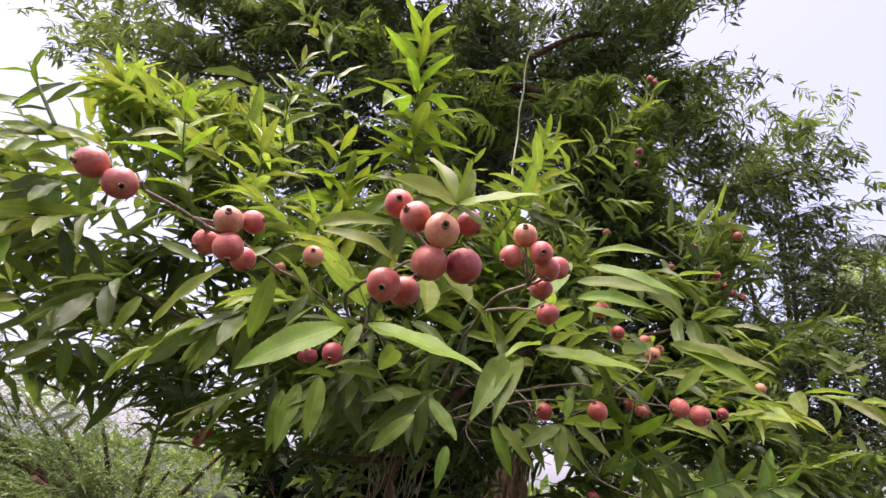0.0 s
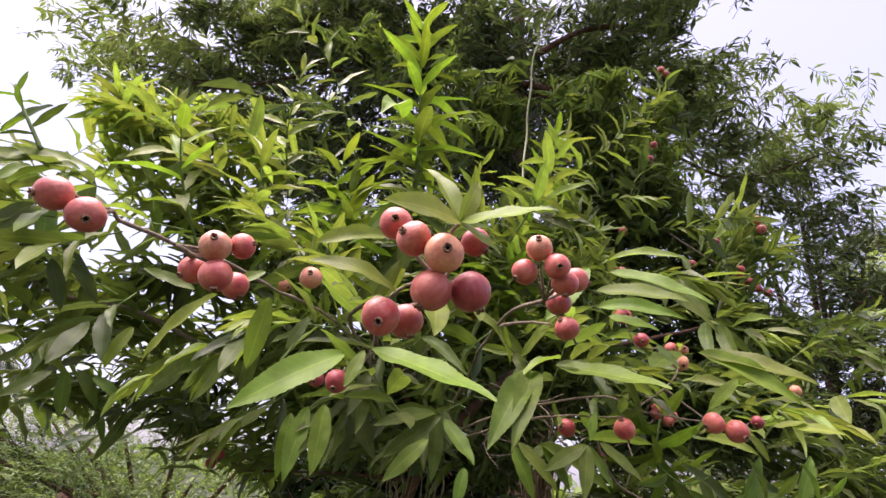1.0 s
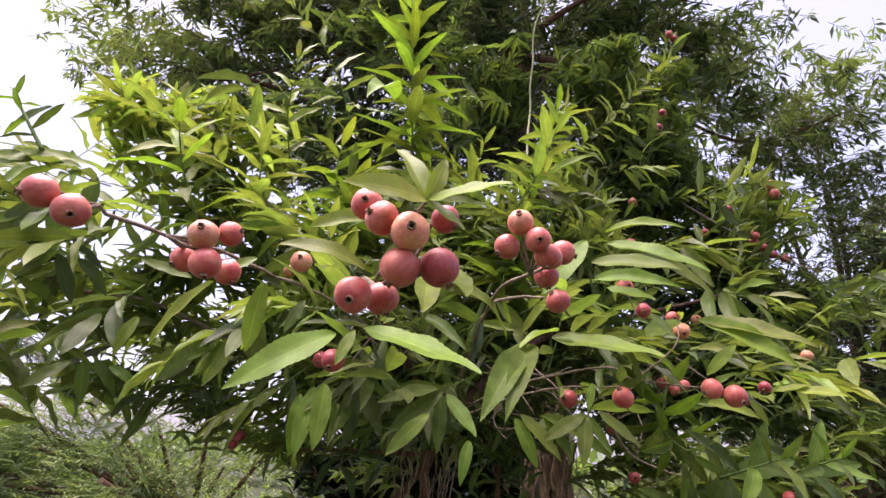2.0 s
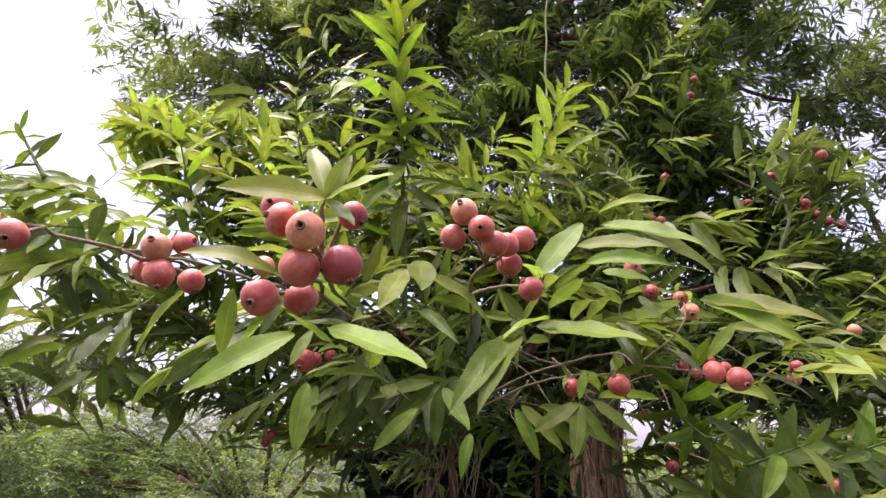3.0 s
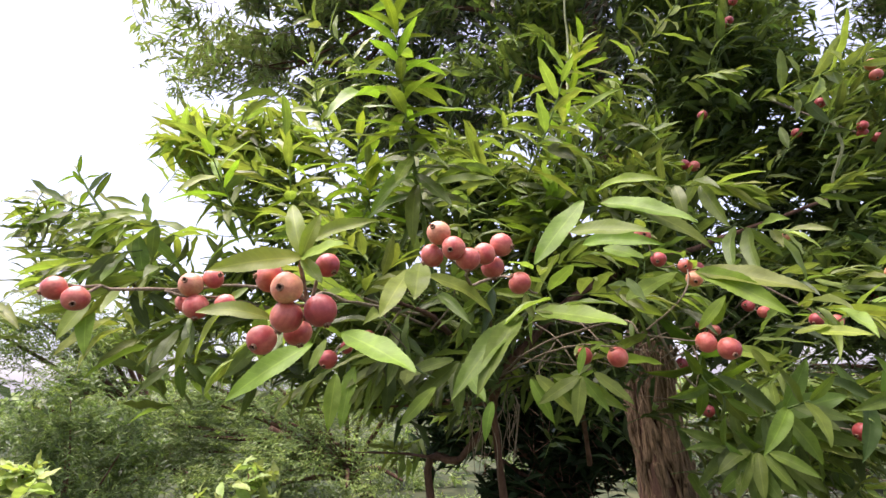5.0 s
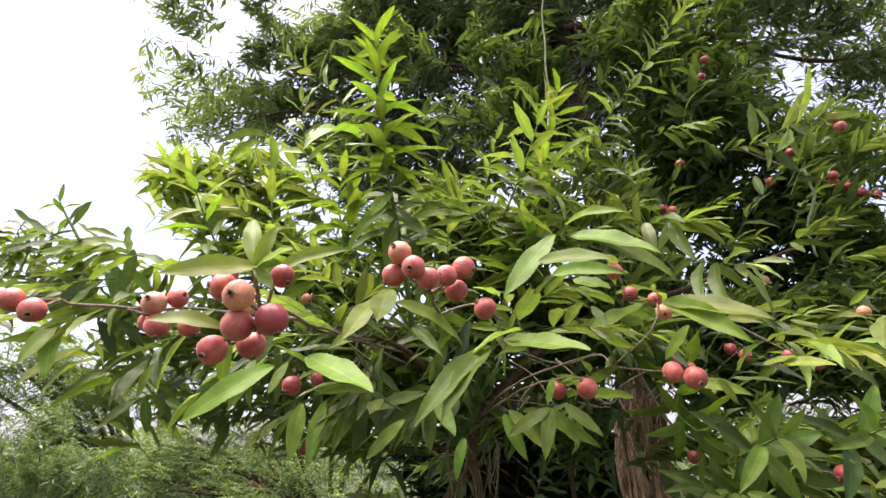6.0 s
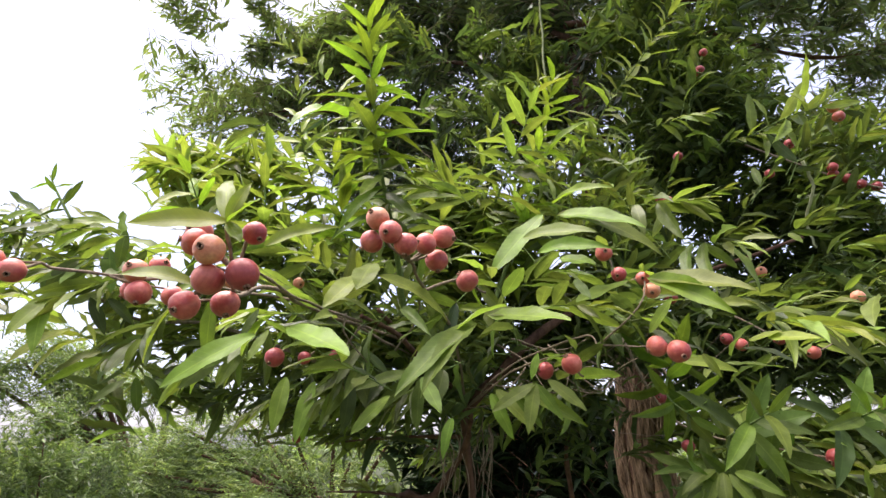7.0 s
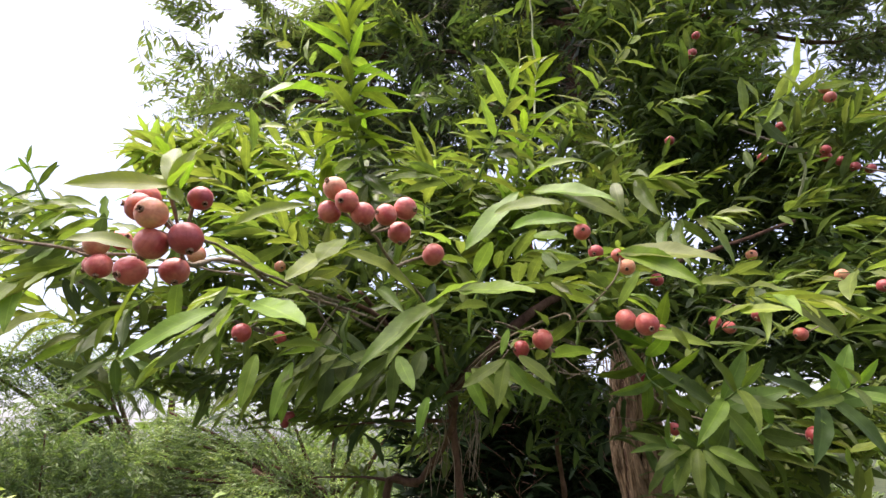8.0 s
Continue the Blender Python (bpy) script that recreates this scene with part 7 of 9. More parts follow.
# ---- trees in the distance ----
def palm(top, trunk_radius_cm, seed):
    """A feather palm, its crown at top."""
    rng = random.Random(seed)
    owner = thing("palm_tree", (top[0], top[1], 0), "tall feather palm in the distance", "palm tree", "palms")
    t = Vector(top)
    branch("trunk", [(t.x, t.y, 0), (t.x + 0.1, t.y, t.z * 0.5), t], 0.11, trunk_radius_cm / 90, M_STEM, owner)
    for i in range(22):
        a = 2.4 * i
        rise = rng.uniform(-0.2, 0.9)
        ln = rng.uniform(1.2, 1.7)
        d = Vector((math.cos(a), math.sin(a), 0))
        pts = [t, t + d * ln * 0.35 + UP * ln * (0.25 + 0.3 * rise), t + d * ln * 0.75 + UP * ln * 0.45 * rise, t + d * ln + UP * ln * (0.5 * rise - 0.4)]
        fo = Foliage(LEAF_FAR)
        line = smooth_path(pts, 12)
        for k in range(2, len(line) - 1):
            ax = Vector(line[k + 1] - line[k]).normalized()
            side = ax.cross(UP).normalized()
            for s in (-1, 1):
                fo.leaf(line[k], side * s + ax * 0.7 - UP * 0.35, (0, 0, 1), 0.36, 0.36, 0.4)
        v, f = tube(line, 0.02, 0.006, 5)
        frond = part("frond", mesh_from("frond", [tuple(q) for q in v], f, M_PALM), owner)
        part("frond_blade", fo.leaf_mesh("frond_blade", M_PALM), frond)
    return owner


def far_woods():
    """A low belt of woods that closes the view all round."""
    fo, rng = Foliage(LEAF_FAR), random.Random(71)
    for i in range(11000):
        a = rng.uniform(0, 2 * math.pi)
        r = rng.uniform(24, 30)
        high = 1.7 + 1.0 * noise.noise((math.cos(a) * 4, math.sin(a) * 4, 0.3)) + 0.6 * noise.noise((math.cos(a) * 13, math.sin(a) * 13, 2.3))
        z = high * rng.uniform(0, 1) ** 0.7
        fo.leaf((r * math.cos(a), r * math.sin(a), z), (rng.uniform(-1, 1), rng.uniform(-1, 1), rng.uniform(-0.6, 0.8)), (rng.uniform(-1, 1), rng.uniform(-1, 1), 0.8), rng.uniform(0.5, 1.0), 1.7, rng.uniform(0.1, 0.5))
    me = fo.leaf_mesh("far_woods", M_FEATHER)
    return tagged(new("far_woods", me), "low belt of distant green woods", "woods", kind="stuff")


bush = thing("garden_tree", (-4.6, 5, 0), "feathery light green garden tree in the distance", "tree", "trees behind")
branch("trunk", [(-4.6, 5, 0), (-4.629, 4.771, 0.362), (-4.749, 4.376, 0.905), (-4.972, 3.441, 1.646)], 0.090, 0.032, M_STEM, bush, "", rough=0.15)
fo, rng = Foliage(LEAF_FAR), np.random.RandomState(51)
branch("limb", [(-4.749, 4.376, 0.905), (-5.033, 3.79, 1.629), (-5.265, 3.311, 2.039)], 0.036, 0.011, M_STEM, bush, "")
thicket(fo, (-5.265, 3.311, 2.039), (0.8, 0.8, 0.8), 197, 0.42, 13, 0.07, 0.40, rng, origin=(-4.75, 4.38, 0.91), rise=0.15, r0=0.003, tufts=6)
branch("limb", [(-4.749, 4.376, 0.905), (-4.933, 3.656, 1.343), (-5.083, 3.066, 1.519)], 0.036, 0.011, M_STEM, bush, "")
thicket(fo, (-5.083, 3.066, 1.519), (0.8, 0.8, 0.8), 197, 0.42, 13, 0.07, 0.30, rng, origin=(-4.75, 4.38, 0.91), rise=0.15, r0=0.003, tufts=6)
branch("limb", [(-4.749, 4.376, 0.905), (-4.845, 4.003, 1.395), (-4.923, 3.698, 1.614)], 0.036, 0.011, M_STEM, bush, "")
thicket(fo, (-4.923, 3.698, 1.614), (0.7, 0.7, 0.7), 185, 0.42, 13, 0.07, 0.35, rng, origin=(-4.75, 4.38, 0.91), rise=0.15, r0=0.003, tufts=6)
branch("limb", [(-4.749, 4.376, 0.905), (-4.713, 3.799, 1.183), (-4.683, 3.327, 1.229)], 0.036, 0.011, M_STEM, bush, "")
thicket(fo, (-4.683, 3.327, 1.229), (0.7, 0.7, 0.7), 170, 0.42, 13, 0.07, 0.30, rng, origin=(-4.75, 4.38, 0.91), rise=0.15, r0=0.003, tufts=6)
branch("limb", [(-4.749, 4.376, 0.905), (-5.11, 3.728, 1.81), (-5.405, 3.197, 2.368)], 0.036, 0.011, M_STEM, bush, "")
thicket(fo, (-5.405, 3.197, 2.368), (0.55, 0.55, 0.55), 146, 0.42, 13, 0.07, 0.42, rng, origin=(-4.75, 4.38, 0.91), rise=0.15, r0=0.003, tufts=6)
branch("limb", [(-4.749, 4.376, 0.905), (-4.962, 3.967, 1.834), (-5.137, 3.632, 2.413)], 0.036, 0.011, M_STEM, bush, "")
thicket(fo, (-5.137, 3.632, 2.413), (0.45, 0.45, 0.45), 107, 0.42, 13, 0.07, 0.42, rng, origin=(-4.75, 4.38, 0.91), rise=0.15, r0=0.003, tufts=6)
branch("limb", [(-4.749, 4.376, 0.905), (-5.127, 3.885, 1.934), (-5.436, 3.484, 2.594)], 0.036, 0.011, M_STEM, bush, "")
thicket(fo, (-5.436, 3.484, 2.594), (0.4, 0.4, 0.4), 78, 0.42, 13, 0.07, 0.47, rng, origin=(-4.75, 4.38, 0.91), rise=0.15, r0=0.003, tufts=6)
branch("limb", [(-4.749, 4.376, 0.905), (-5.314, 3.582, 1.772), (-5.776, 2.933, 2.3)], 0.036, 0.011, M_STEM, bush, "")
thicket(fo, (-5.776, 2.933, 2.3), (0.7, 0.7, 0.7), 118, 0.42, 13, 0.07, 0.40, rng, origin=(-4.75, 4.38, 0.91), rise=0.15, r0=0.003, tufts=6)
branch("limb", [(-4.749, 4.376, 0.905), (-5.094, 4.176, 1.802), (-5.376, 4.012, 2.355)], 0.036, 0.011, M_STEM, bush, "")
thicket(fo, (-5.376, 4.012, 2.355), (0.5, 0.5, 0.5), 79, 0.42, 13, 0.07, 0.50, rng, origin=(-4.75, 4.38, 0.91), rise=0.15, r0=0.003, tufts=6)
branch("limb", [(-4.749, 4.376, 0.905), (-4.868, 3.885, 1.538), (-4.966, 3.482, 1.874)], 0.036, 0.011, M_STEM, bush, "")
thicket(fo, (-4.966, 3.482, 1.874), (0.5, 0.5, 0.5), 105, 0.42, 13, 0.07, 0.45, rng, origin=(-4.75, 4.38, 0.91), rise=0.15, r0=0.003, tufts=6)
branch("limb", [(-4.749, 4.376, 0.905), (-4.618, 4.118, 1.19), (-4.512, 3.907, 1.242)], 0.036, 0.011, M_STEM, bush, "")
thicket(fo, (-4.512, 3.907, 1.242), (0.6, 0.6, 0.6), 131, 0.42, 13, 0.07, 0.30, rng, origin=(-4.75, 4.38, 0.91), rise=0.15, r0=0.003, tufts=6)
branch("limb", [(-4.749, 4.376, 0.905), (-4.794, 3.767, 1.125), (-4.832, 3.268, 1.123)], 0.036, 0.011, M_STEM, bush, "")
thicket(fo, (-4.832, 3.268, 1.123), (0.7, 0.7, 0.7), 144, 0.42, 13, 0.07, 0.35, rng, origin=(-4.75, 4.38, 0.91), rise=0.15, r0=0.003, tufts=6)
branch("limb", [(-4.749, 4.376, 0.905), (-4.687, 3.689, 0.938), (-4.637, 3.127, 0.783)], 0.036, 0.011, M_STEM, bush, "")
thicket(fo, (-4.637, 3.127, 0.783), (0.7, 0.7, 0.7), 144, 0.42, 13, 0.07, 0.30, rng, origin=(-4.75, 4.38, 0.91), rise=0.15, r0=0.003, tufts=6)
branch("limb", [(-4.749, 4.376, 0.905), (-4.523, 4.089, 0.903), (-4.339, 3.853, 0.72)], 0.036, 0.011, M_STEM, bush, "")
thicket(fo, (-4.339, 3.853, 0.72), (0.6, 0.6, 0.6), 118, 0.42, 13, 0.07, 0.30, rng, origin=(-4.75, 4.38, 0.91), rise=0.15, r0=0.003, tufts=6)
branch("limb", [(-4.749, 4.376, 0.905), (-4.45, 3.791, 0.79), (-4.205, 3.312, 0.513)], 0.036, 0.011, M_STEM, bush, "")
thicket(fo, (-4.205, 3.312, 0.513), (0.7, 0.7, 0.7), 144, 0.42, 13, 0.07, 0.30, rng, origin=(-4.75, 4.38, 0.91), rise=0.15, r0=0.003, tufts=6)
finish(fo, bush, M_FEATHER, "fine green leaves", M_GREEN_TWIG)
bush = thing("garden_tree", (-2.4, 5.4, 0), "airy yellowish-green garden tree with gaps", "tree", "trees behind")
branch("trunk", [(-2.4, 5.4, 0), (-2.497, 5.226, 0.272), (-2.716, 4.916, 0.68), (-3.191, 4.189, 1.236)], 0.090, 0.032, M_STEM, bush, "", rough=0.15)
fo, rng = Foliage(LEAF_FAR), np.random.RandomState(52)
branch("limb", [(-2.716, 4.916, 0.68), (-3.448, 4.493, 1.287), (-4.047, 4.148, 1.602)], 0.036, 0.011, M_STEM, bush, "")
thicket(fo, (-4.047, 4.148, 1.602), (0.55, 0.55, 0.55), 91, 0.40, 13, 0.052, 0.52, rng, origin=(-2.72, 4.92, 0.68), rise=0.15, r0=0.003, tufts=6)
branch("limb", [(-2.716, 4.916, 0.68), (-3.342, 4.745, 1.45), (-3.854, 4.605, 1.899)], 0.036, 0.011, M_STEM, bush, "")
thicket(fo, (-3.854, 4.605, 1.899), (0.45, 0.45, 0.45), 52, 0.40, 13, 0.052, 0.52, rng, origin=(-2.72, 4.92, 0.68), rise=0.15, r0=0.003, tufts=6)
branch("limb", [(-2.716, 4.916, 0.68), (-3.312, 4.31, 1.069), (-3.8, 3.814, 1.206)], 0.036, 0.011, M_STEM, bush, "")
thicket(fo, (-3.8, 3.814, 1.206), (0.5, 0.5, 0.5), 105, 0.40, 13, 0.052, 0.37, rng, origin=(-2.72, 4.92, 0.68), rise=0.15, r0=0.003, tufts=6)
branch("limb", [(-2.716, 4.916, 0.68), (-2.886, 4.56, 1.111), (-3.026, 4.27, 1.282)], 0.036, 0.011, M_STEM, bush, "")
thicket(fo, (-3.026, 4.27, 1.282), (0.5, 0.5, 0.5), 78, 0.40, 13, 0.052, 0.42, rng, origin=(-2.72, 4.92, 0.68), rise=0.15, r0=0.003, tufts=6)
branch("limb", [(-2.716, 4.916, 0.68), (-2.491, 4.701, 1.161), (-2.307, 4.525, 1.373)], 0.036, 0.011, M_STEM, bush, "")
thicket(fo, (-2.307, 4.525, 1.373), (0.4, 0.4, 0.4), 52, 0.40, 13, 0.052, 0.67, rng, origin=(-2.72, 4.92, 0.68), rise=0.15, r0=0.003, tufts=6)
branch("limb", [(-2.716, 4.916, 0.68), (-2.564, 4.516, 1.014), (-2.439, 4.188, 1.105)], 0.036, 0.011, M_STEM, bush, "")
thicket(fo, (-2.439, 4.188, 1.105), (0.4, 0.4, 0.4), 52, 0.40, 13, 0.052, 0.62, rng, origin=(-2.72, 4.92, 0.68), rise=0.15, r0=0.003, tufts=6)
branch("limb", [(-2.716, 4.916, 0.68), (-3.029, 4.711, 1.247), (-3.284, 4.544, 1.53)], 0.036, 0.011, M_STEM, bush, "")
thicket(fo, (-3.284, 4.544, 1.53), (0.55, 0.55, 0.55), 84, 0.40, 13, 0.052, 0.17, rng, origin=(-2.72, 4.92, 0.68), rise=0.15, r0=0.003, tufts=6)
branch("limb", [(-2.716, 4.916, 0.68), (-3.012, 4.581, 1.076), (-3.255, 4.308, 1.218)], 0.036, 0.011, M_STEM, bush, "")
thicket(fo, (-3.255, 4.308, 1.218), (0.5, 0.5, 0.5), 84, 0.40, 13, 0.052, 0.17, rng, origin=(-2.72, 4.92, 0.68), rise=0.15, r0=0.003, tufts=6)
branch("limb", [(-2.716, 4.916, 0.68), (-2.675, 4.806, 1.133), (-2.642, 4.716, 1.323)], 0.036, 0.011, M_STEM, bush, "")
thicket(fo, (-2.642, 4.716, 1.323), (0.5, 0.5, 0.5), 65, 0.40, 13, 0.052, 0.17, rng, origin=(-2.72, 4.92, 0.68), rise=0.15, r0=0.003, tufts=6)
branch("limb", [(-2.716, 4.916, 0.68), (-2.733, 4.639, 1.056), (-2.746, 4.413, 1.183)], 0.036, 0.011, M_STEM, bush, "")
thicket(fo, (-2.746, 4.413, 1.183), (0.5, 0.5, 0.5), 71, 0.40, 13, 0.052, 0.17, rng, origin=(-2.72, 4.92, 0.68), rise=0.15, r0=0.003, tufts=6)
branch("limb", [(-2.716, 4.916, 0.68), (-3.278, 4.395, 0.974), (-3.738, 3.97, 1.033)], 0.036, 0.011, M_STEM, bush, "")
thicket(fo, (-3.738, 3.97, 1.033), (0.5, 0.5, 0.5), 105, 0.40, 13, 0.052, 0.37, rng, origin=(-2.72, 4.92, 0.68), rise=0.15, r0=0.003, tufts=6)
branch("limb", [(-2.716, 4.916, 0.68), (-2.885, 4.428, 0.851), (-3.023, 4.029, 0.81)], 0.036, 0.011, M_STEM, bush, "")
thicket(fo, (-3.023, 4.029, 0.81), (0.5, 0.5, 0.5), 105, 0.40, 13, 0.052, 0.32, rng, origin=(-2.72, 4.92, 0.68), rise=0.15, r0=0.003, tufts=6)
branch("limb", [(-2.716, 4.916, 0.68), (-2.441, 4.457, 0.819), (-2.217, 4.082, 0.752)], 0.036, 0.011, M_STEM, bush, "")
thicket(fo, (-2.217, 4.082, 0.752), (0.4, 0.4, 0.4), 65, 0.40, 13, 0.052, 0.62, rng, origin=(-2.72, 4.92, 0.68), rise=0.15, r0=0.003, tufts=6)
branch("limb", [(-2.716, 4.916, 0.68), (-2.203, 4.586, 0.835), (-1.782, 4.316, 0.781)], 0.036, 0.011, M_STEM, bush, "")
thicket(fo, (-1.782, 4.316, 0.781), (0.32, 0.32, 0.32), 47, 0.40, 13, 0.052, 0.62, rng, origin=(-2.72, 4.92, 0.68), rise=0.15, r0=0.003, tufts=6)
branch("limb", [(-2.716, 4.916, 0.68), (-2.911, 4.238, 0.759), (-3.07, 3.685, 0.643)], 0.036, 0.011, M_STEM, bush, "")
thicket(fo, (-3.07, 3.685, 0.643), (0.6, 0.6, 0.6), 131, 0.40, 13, 0.052, 0.42, rng, origin=(-2.72, 4.92, 0.68), rise=0.15, r0=0.003, tufts=6)
branch("limb", [(-2.716, 4.916, 0.68), (-3.517, 4.402, 1.394), (-4.172, 3.982, 1.796)], 0.036, 0.011, M_STEM, bush, "")
thicket(fo, (-4.172, 3.982, 1.796), (0.42, 0.42, 0.42), 157, 0.40, 13, 0.052, 0.42, rng, origin=(-2.72, 4.92, 0.68), rise=0.15, r0=0.003, tufts=6)
branch("limb", [(-2.716, 4.916, 0.68), (-3.304, 4.479, 1.211), (-3.784, 4.121, 1.463)], 0.036, 0.011, M_STEM, bush, "")
thicket(fo, (-3.784, 4.121, 1.463), (0.42, 0.42, 0.42), 144, 0.40, 13, 0.052, 0.42, rng, origin=(-2.72, 4.92, 0.68), rise=0.15, r0=0.003, tufts=6)
branch("limb", [(-2.716, 4.916, 0.68), (-3.492, 4.265, 1.134), (-4.126, 3.733, 1.324)], 0.036, 0.011, M_STEM, bush, "")
thicket(fo, (-4.126, 3.733, 1.324), (0.45, 0.45, 0.45), 157, 0.40, 13, 0.052, 0.37, rng, origin=(-2.72, 4.92, 0.68), rise=0.15, r0=0.003, tufts=6)
branch("limb", [(-2.716, 4.916, 0.68), (-3.046, 4.491, 1.042), (-3.315, 4.143, 1.156)], 0.036, 0.011, M_STEM, bush, "")
thicket(fo, (-3.315, 4.143, 1.156), (0.4, 0.4, 0.4), 117, 0.40, 13, 0.052, 0.37, rng, origin=(-2.72, 4.92, 0.68), rise=0.15, r0=0.003, tufts=6)
branch("limb", [(-2.716, 4.916, 0.68), (-3.281, 4.687, 1.296), (-3.744, 4.5, 1.8)], 0.036, 0.011, M_STEM, bush, "")
thicket(fo, (-3.744, 4.5, 1.8), (0.5, 0.5, 0.5), 70, 0.40, 13, 0.05, 0.30, rng, origin=(-2.72, 4.92, 0.68), rise=0.15, r0=0.003, tufts=6)
branch("limb", [(-2.716, 4.916, 0.68), (-2.885, 4.687, 1.252), (-3.023, 4.5, 1.72)], 0.036, 0.011, M_STEM, bush, "")
thicket(fo, (-3.023, 4.5, 1.72), (0.45, 0.45, 0.45), 60, 0.40, 13, 0.05, 0.30, rng, origin=(-2.72, 4.92, 0.68), rise=0.15, r0=0.003, tufts=6)
branch("limb", [(-2.716, 4.916, 0.68), (-2.64, 4.742, 1.351), (-2.578, 4.6, 1.9)], 0.036, 0.011, M_STEM, bush, "")
thicket(fo, (-2.578, 4.6, 1.9), (0.4, 0.4, 0.4), 40, 0.40, 13, 0.05, 0.30, rng, origin=(-2.72, 4.92, 0.68), rise=0.15, r0=0.003, tufts=6)
branch("limb", [(-2.716, 4.916, 0.68), (-2.243, 4.742, 1.219), (-1.856, 4.6, 1.66)], 0.036, 0.011, M_STEM, bush, "")
thicket(fo, (-1.856, 4.6, 1.66), (0.4, 0.4, 0.4), 40, 0.40, 13, 0.05, 0.30, rng, origin=(-2.72, 4.92, 0.68), rise=0.15, r0=0.003, tufts=6)
finish(fo, bush, M_FEATHER, "fine green leaves", M_GREEN_TWIG)
bush = thing("garden_tree", (3.6, 5.2, 0), "broad dark green garden tree", "tree", "trees behind")
branch("trunk", [(3.6, 5.2, 0), (3.475, 5.034, 0.519), (3.213, 4.734, 1.298), (2.632, 4.036, 2.361)], 0.090, 0.032, M_STEM, bush, "", rough=0.15)
fo, rng = Foliage(LEAF_FAR), np.random.RandomState(53)
branch("limb", [(3.213, 4.734, 1.298), (3.086, 4.317, 2.38), (2.982, 3.975, 3.084)], 0.036, 0.011, M_STEM, bush, "")
thicket(fo, (2.982, 3.975, 3.084), (0.6, 0.6, 0.6), 144, 0.45, 13, 0.100, 0.25, rng, origin=(3.21, 4.73, 1.3), rise=0.15, r0=0.003, tufts=14)
branch("limb", [(3.213, 4.734, 1.298), (3.248, 4.231, 2.262), (3.277, 3.819, 2.869)], 0.036, 0.011, M_STEM, bush, "")
thicket(fo, (3.277, 3.819, 2.869), (0.6, 0.6, 0.6), 144, 0.45, 13, 0.100, 0.30, rng, origin=(3.21, 4.73, 1.3), rise=0.15, r0=0.003, tufts=14)
branch("limb", [(3.213, 4.734, 1.298), (2.87, 4.337, 2.15), (2.589, 4.013, 2.664)], 0.036, 0.011, M_STEM, bush, "")
thicket(fo, (2.589, 4.013, 2.664), (0.5, 0.5, 0.5), 120, 0.45, 13, 0.100, 0.20, rng, origin=(3.21, 4.73, 1.3), rise=0.15, r0=0.003, tufts=14)
branch("limb", [(3.213, 4.734, 1.298), (3.14, 4.258, 1.965), (3.081, 3.869, 2.328)], 0.036, 0.011, M_STEM, bush, "")
thicket(fo, (3.081, 3.869, 2.328), (0.6, 0.6, 0.6), 144, 0.45, 13, 0.100, 0.20, rng, origin=(3.21, 4.73, 1.3), rise=0.15, r0=0.003, tufts=14)
branch("limb", [(3.213, 4.734, 1.298), (2.876, 4.338, 1.811), (2.601, 4.015, 2.048)], 0.036, 0.011, M_STEM, bush, "")
thicket(fo, (2.601, 4.015, 2.048), (0.55, 0.55, 0.55), 120, 0.45, 13, 0.100, 0.15, rng, origin=(3.21, 4.73, 1.3), rise=0.15, r0=0.003, tufts=14)
branch("limb", [(3.213, 4.734, 1.298), (3.105, 4.183, 1.718), (3.017, 3.733, 1.88)], 0.036, 0.011, M_STEM, bush, "")
thicket(fo, (3.017, 3.733, 1.88), (0.6, 0.6, 0.6), 132, 0.45, 13, 0.100, 0.20, rng, origin=(3.21, 4.73, 1.3), rise=0.15, r0=0.003, tufts=14)
branch("limb", [(3.213, 4.734, 1.298), (2.663, 4.355, 1.616), (2.213, 4.045, 1.695)], 0.036, 0.011, M_STEM, bush, "")
thicket(fo, (2.213, 4.045, 1.695), (0.45, 0.45, 0.45), 86, 0.45, 13, 0.100, 0.20, rng, origin=(3.21, 4.73, 1.3), rise=0.15, r0=0.003, tufts=14)
branch("limb", [(3.213, 4.734, 1.298), (3.31, 4.319, 2.637), (3.389, 3.98, 3.551)], 0.036, 0.011, M_STEM, bush, "")
thicket(fo, (3.389, 3.98, 3.551), (0.45, 0.45, 0.45), 81, 0.45, 13, 0.100, 0.35, rng, origin=(3.21, 4.73, 1.3), rise=0.15, r0=0.003, tufts=14)
branch("limb", [(3.213, 4.734, 1.298), (2.495, 4.528, 1.677), (1.908, 4.359, 1.806)], 0.036, 0.011, M_STEM, bush, "")
thicket(fo, (1.908, 4.359, 1.806), (0.5, 0.5, 0.5), 96, 0.45, 13, 0.100, 0.20, rng, origin=(3.21, 4.73, 1.3), rise=0.15, r0=0.003, tufts=14)
branch("limb", [(3.213, 4.734, 1.298), (2.142, 4.632, 1.61), (1.265, 4.548, 1.684)], 0.036, 0.011, M_STEM, bush, "")
thicket(fo, (1.265, 4.548, 1.684), (0.5, 0.5, 0.5), 81, 0.45, 13, 0.100, 0.15, rng, origin=(3.21, 4.73, 1.3), rise=0.15, r0=0.003, tufts=14)
branch("limb", [(3.213, 4.734, 1.298), (2.813, 4.275, 2.926), (2.485, 3.9, 4.258)], 0.036, 0.011, M_STEM, bush, "")
thicket(fo, (2.485, 3.9, 4.258), (0.4, 0.4, 0.4), 60, 0.45, 13, 0.100, 0.25, rng, origin=(3.21, 4.73, 1.3), rise=0.15, r0=0.003, tufts=10)
branch("limb", [(3.213, 4.734, 1.298), (3.122, 4.33, 3.14), (3.047, 4.0, 4.647)], 0.036, 0.011, M_STEM, bush, "")
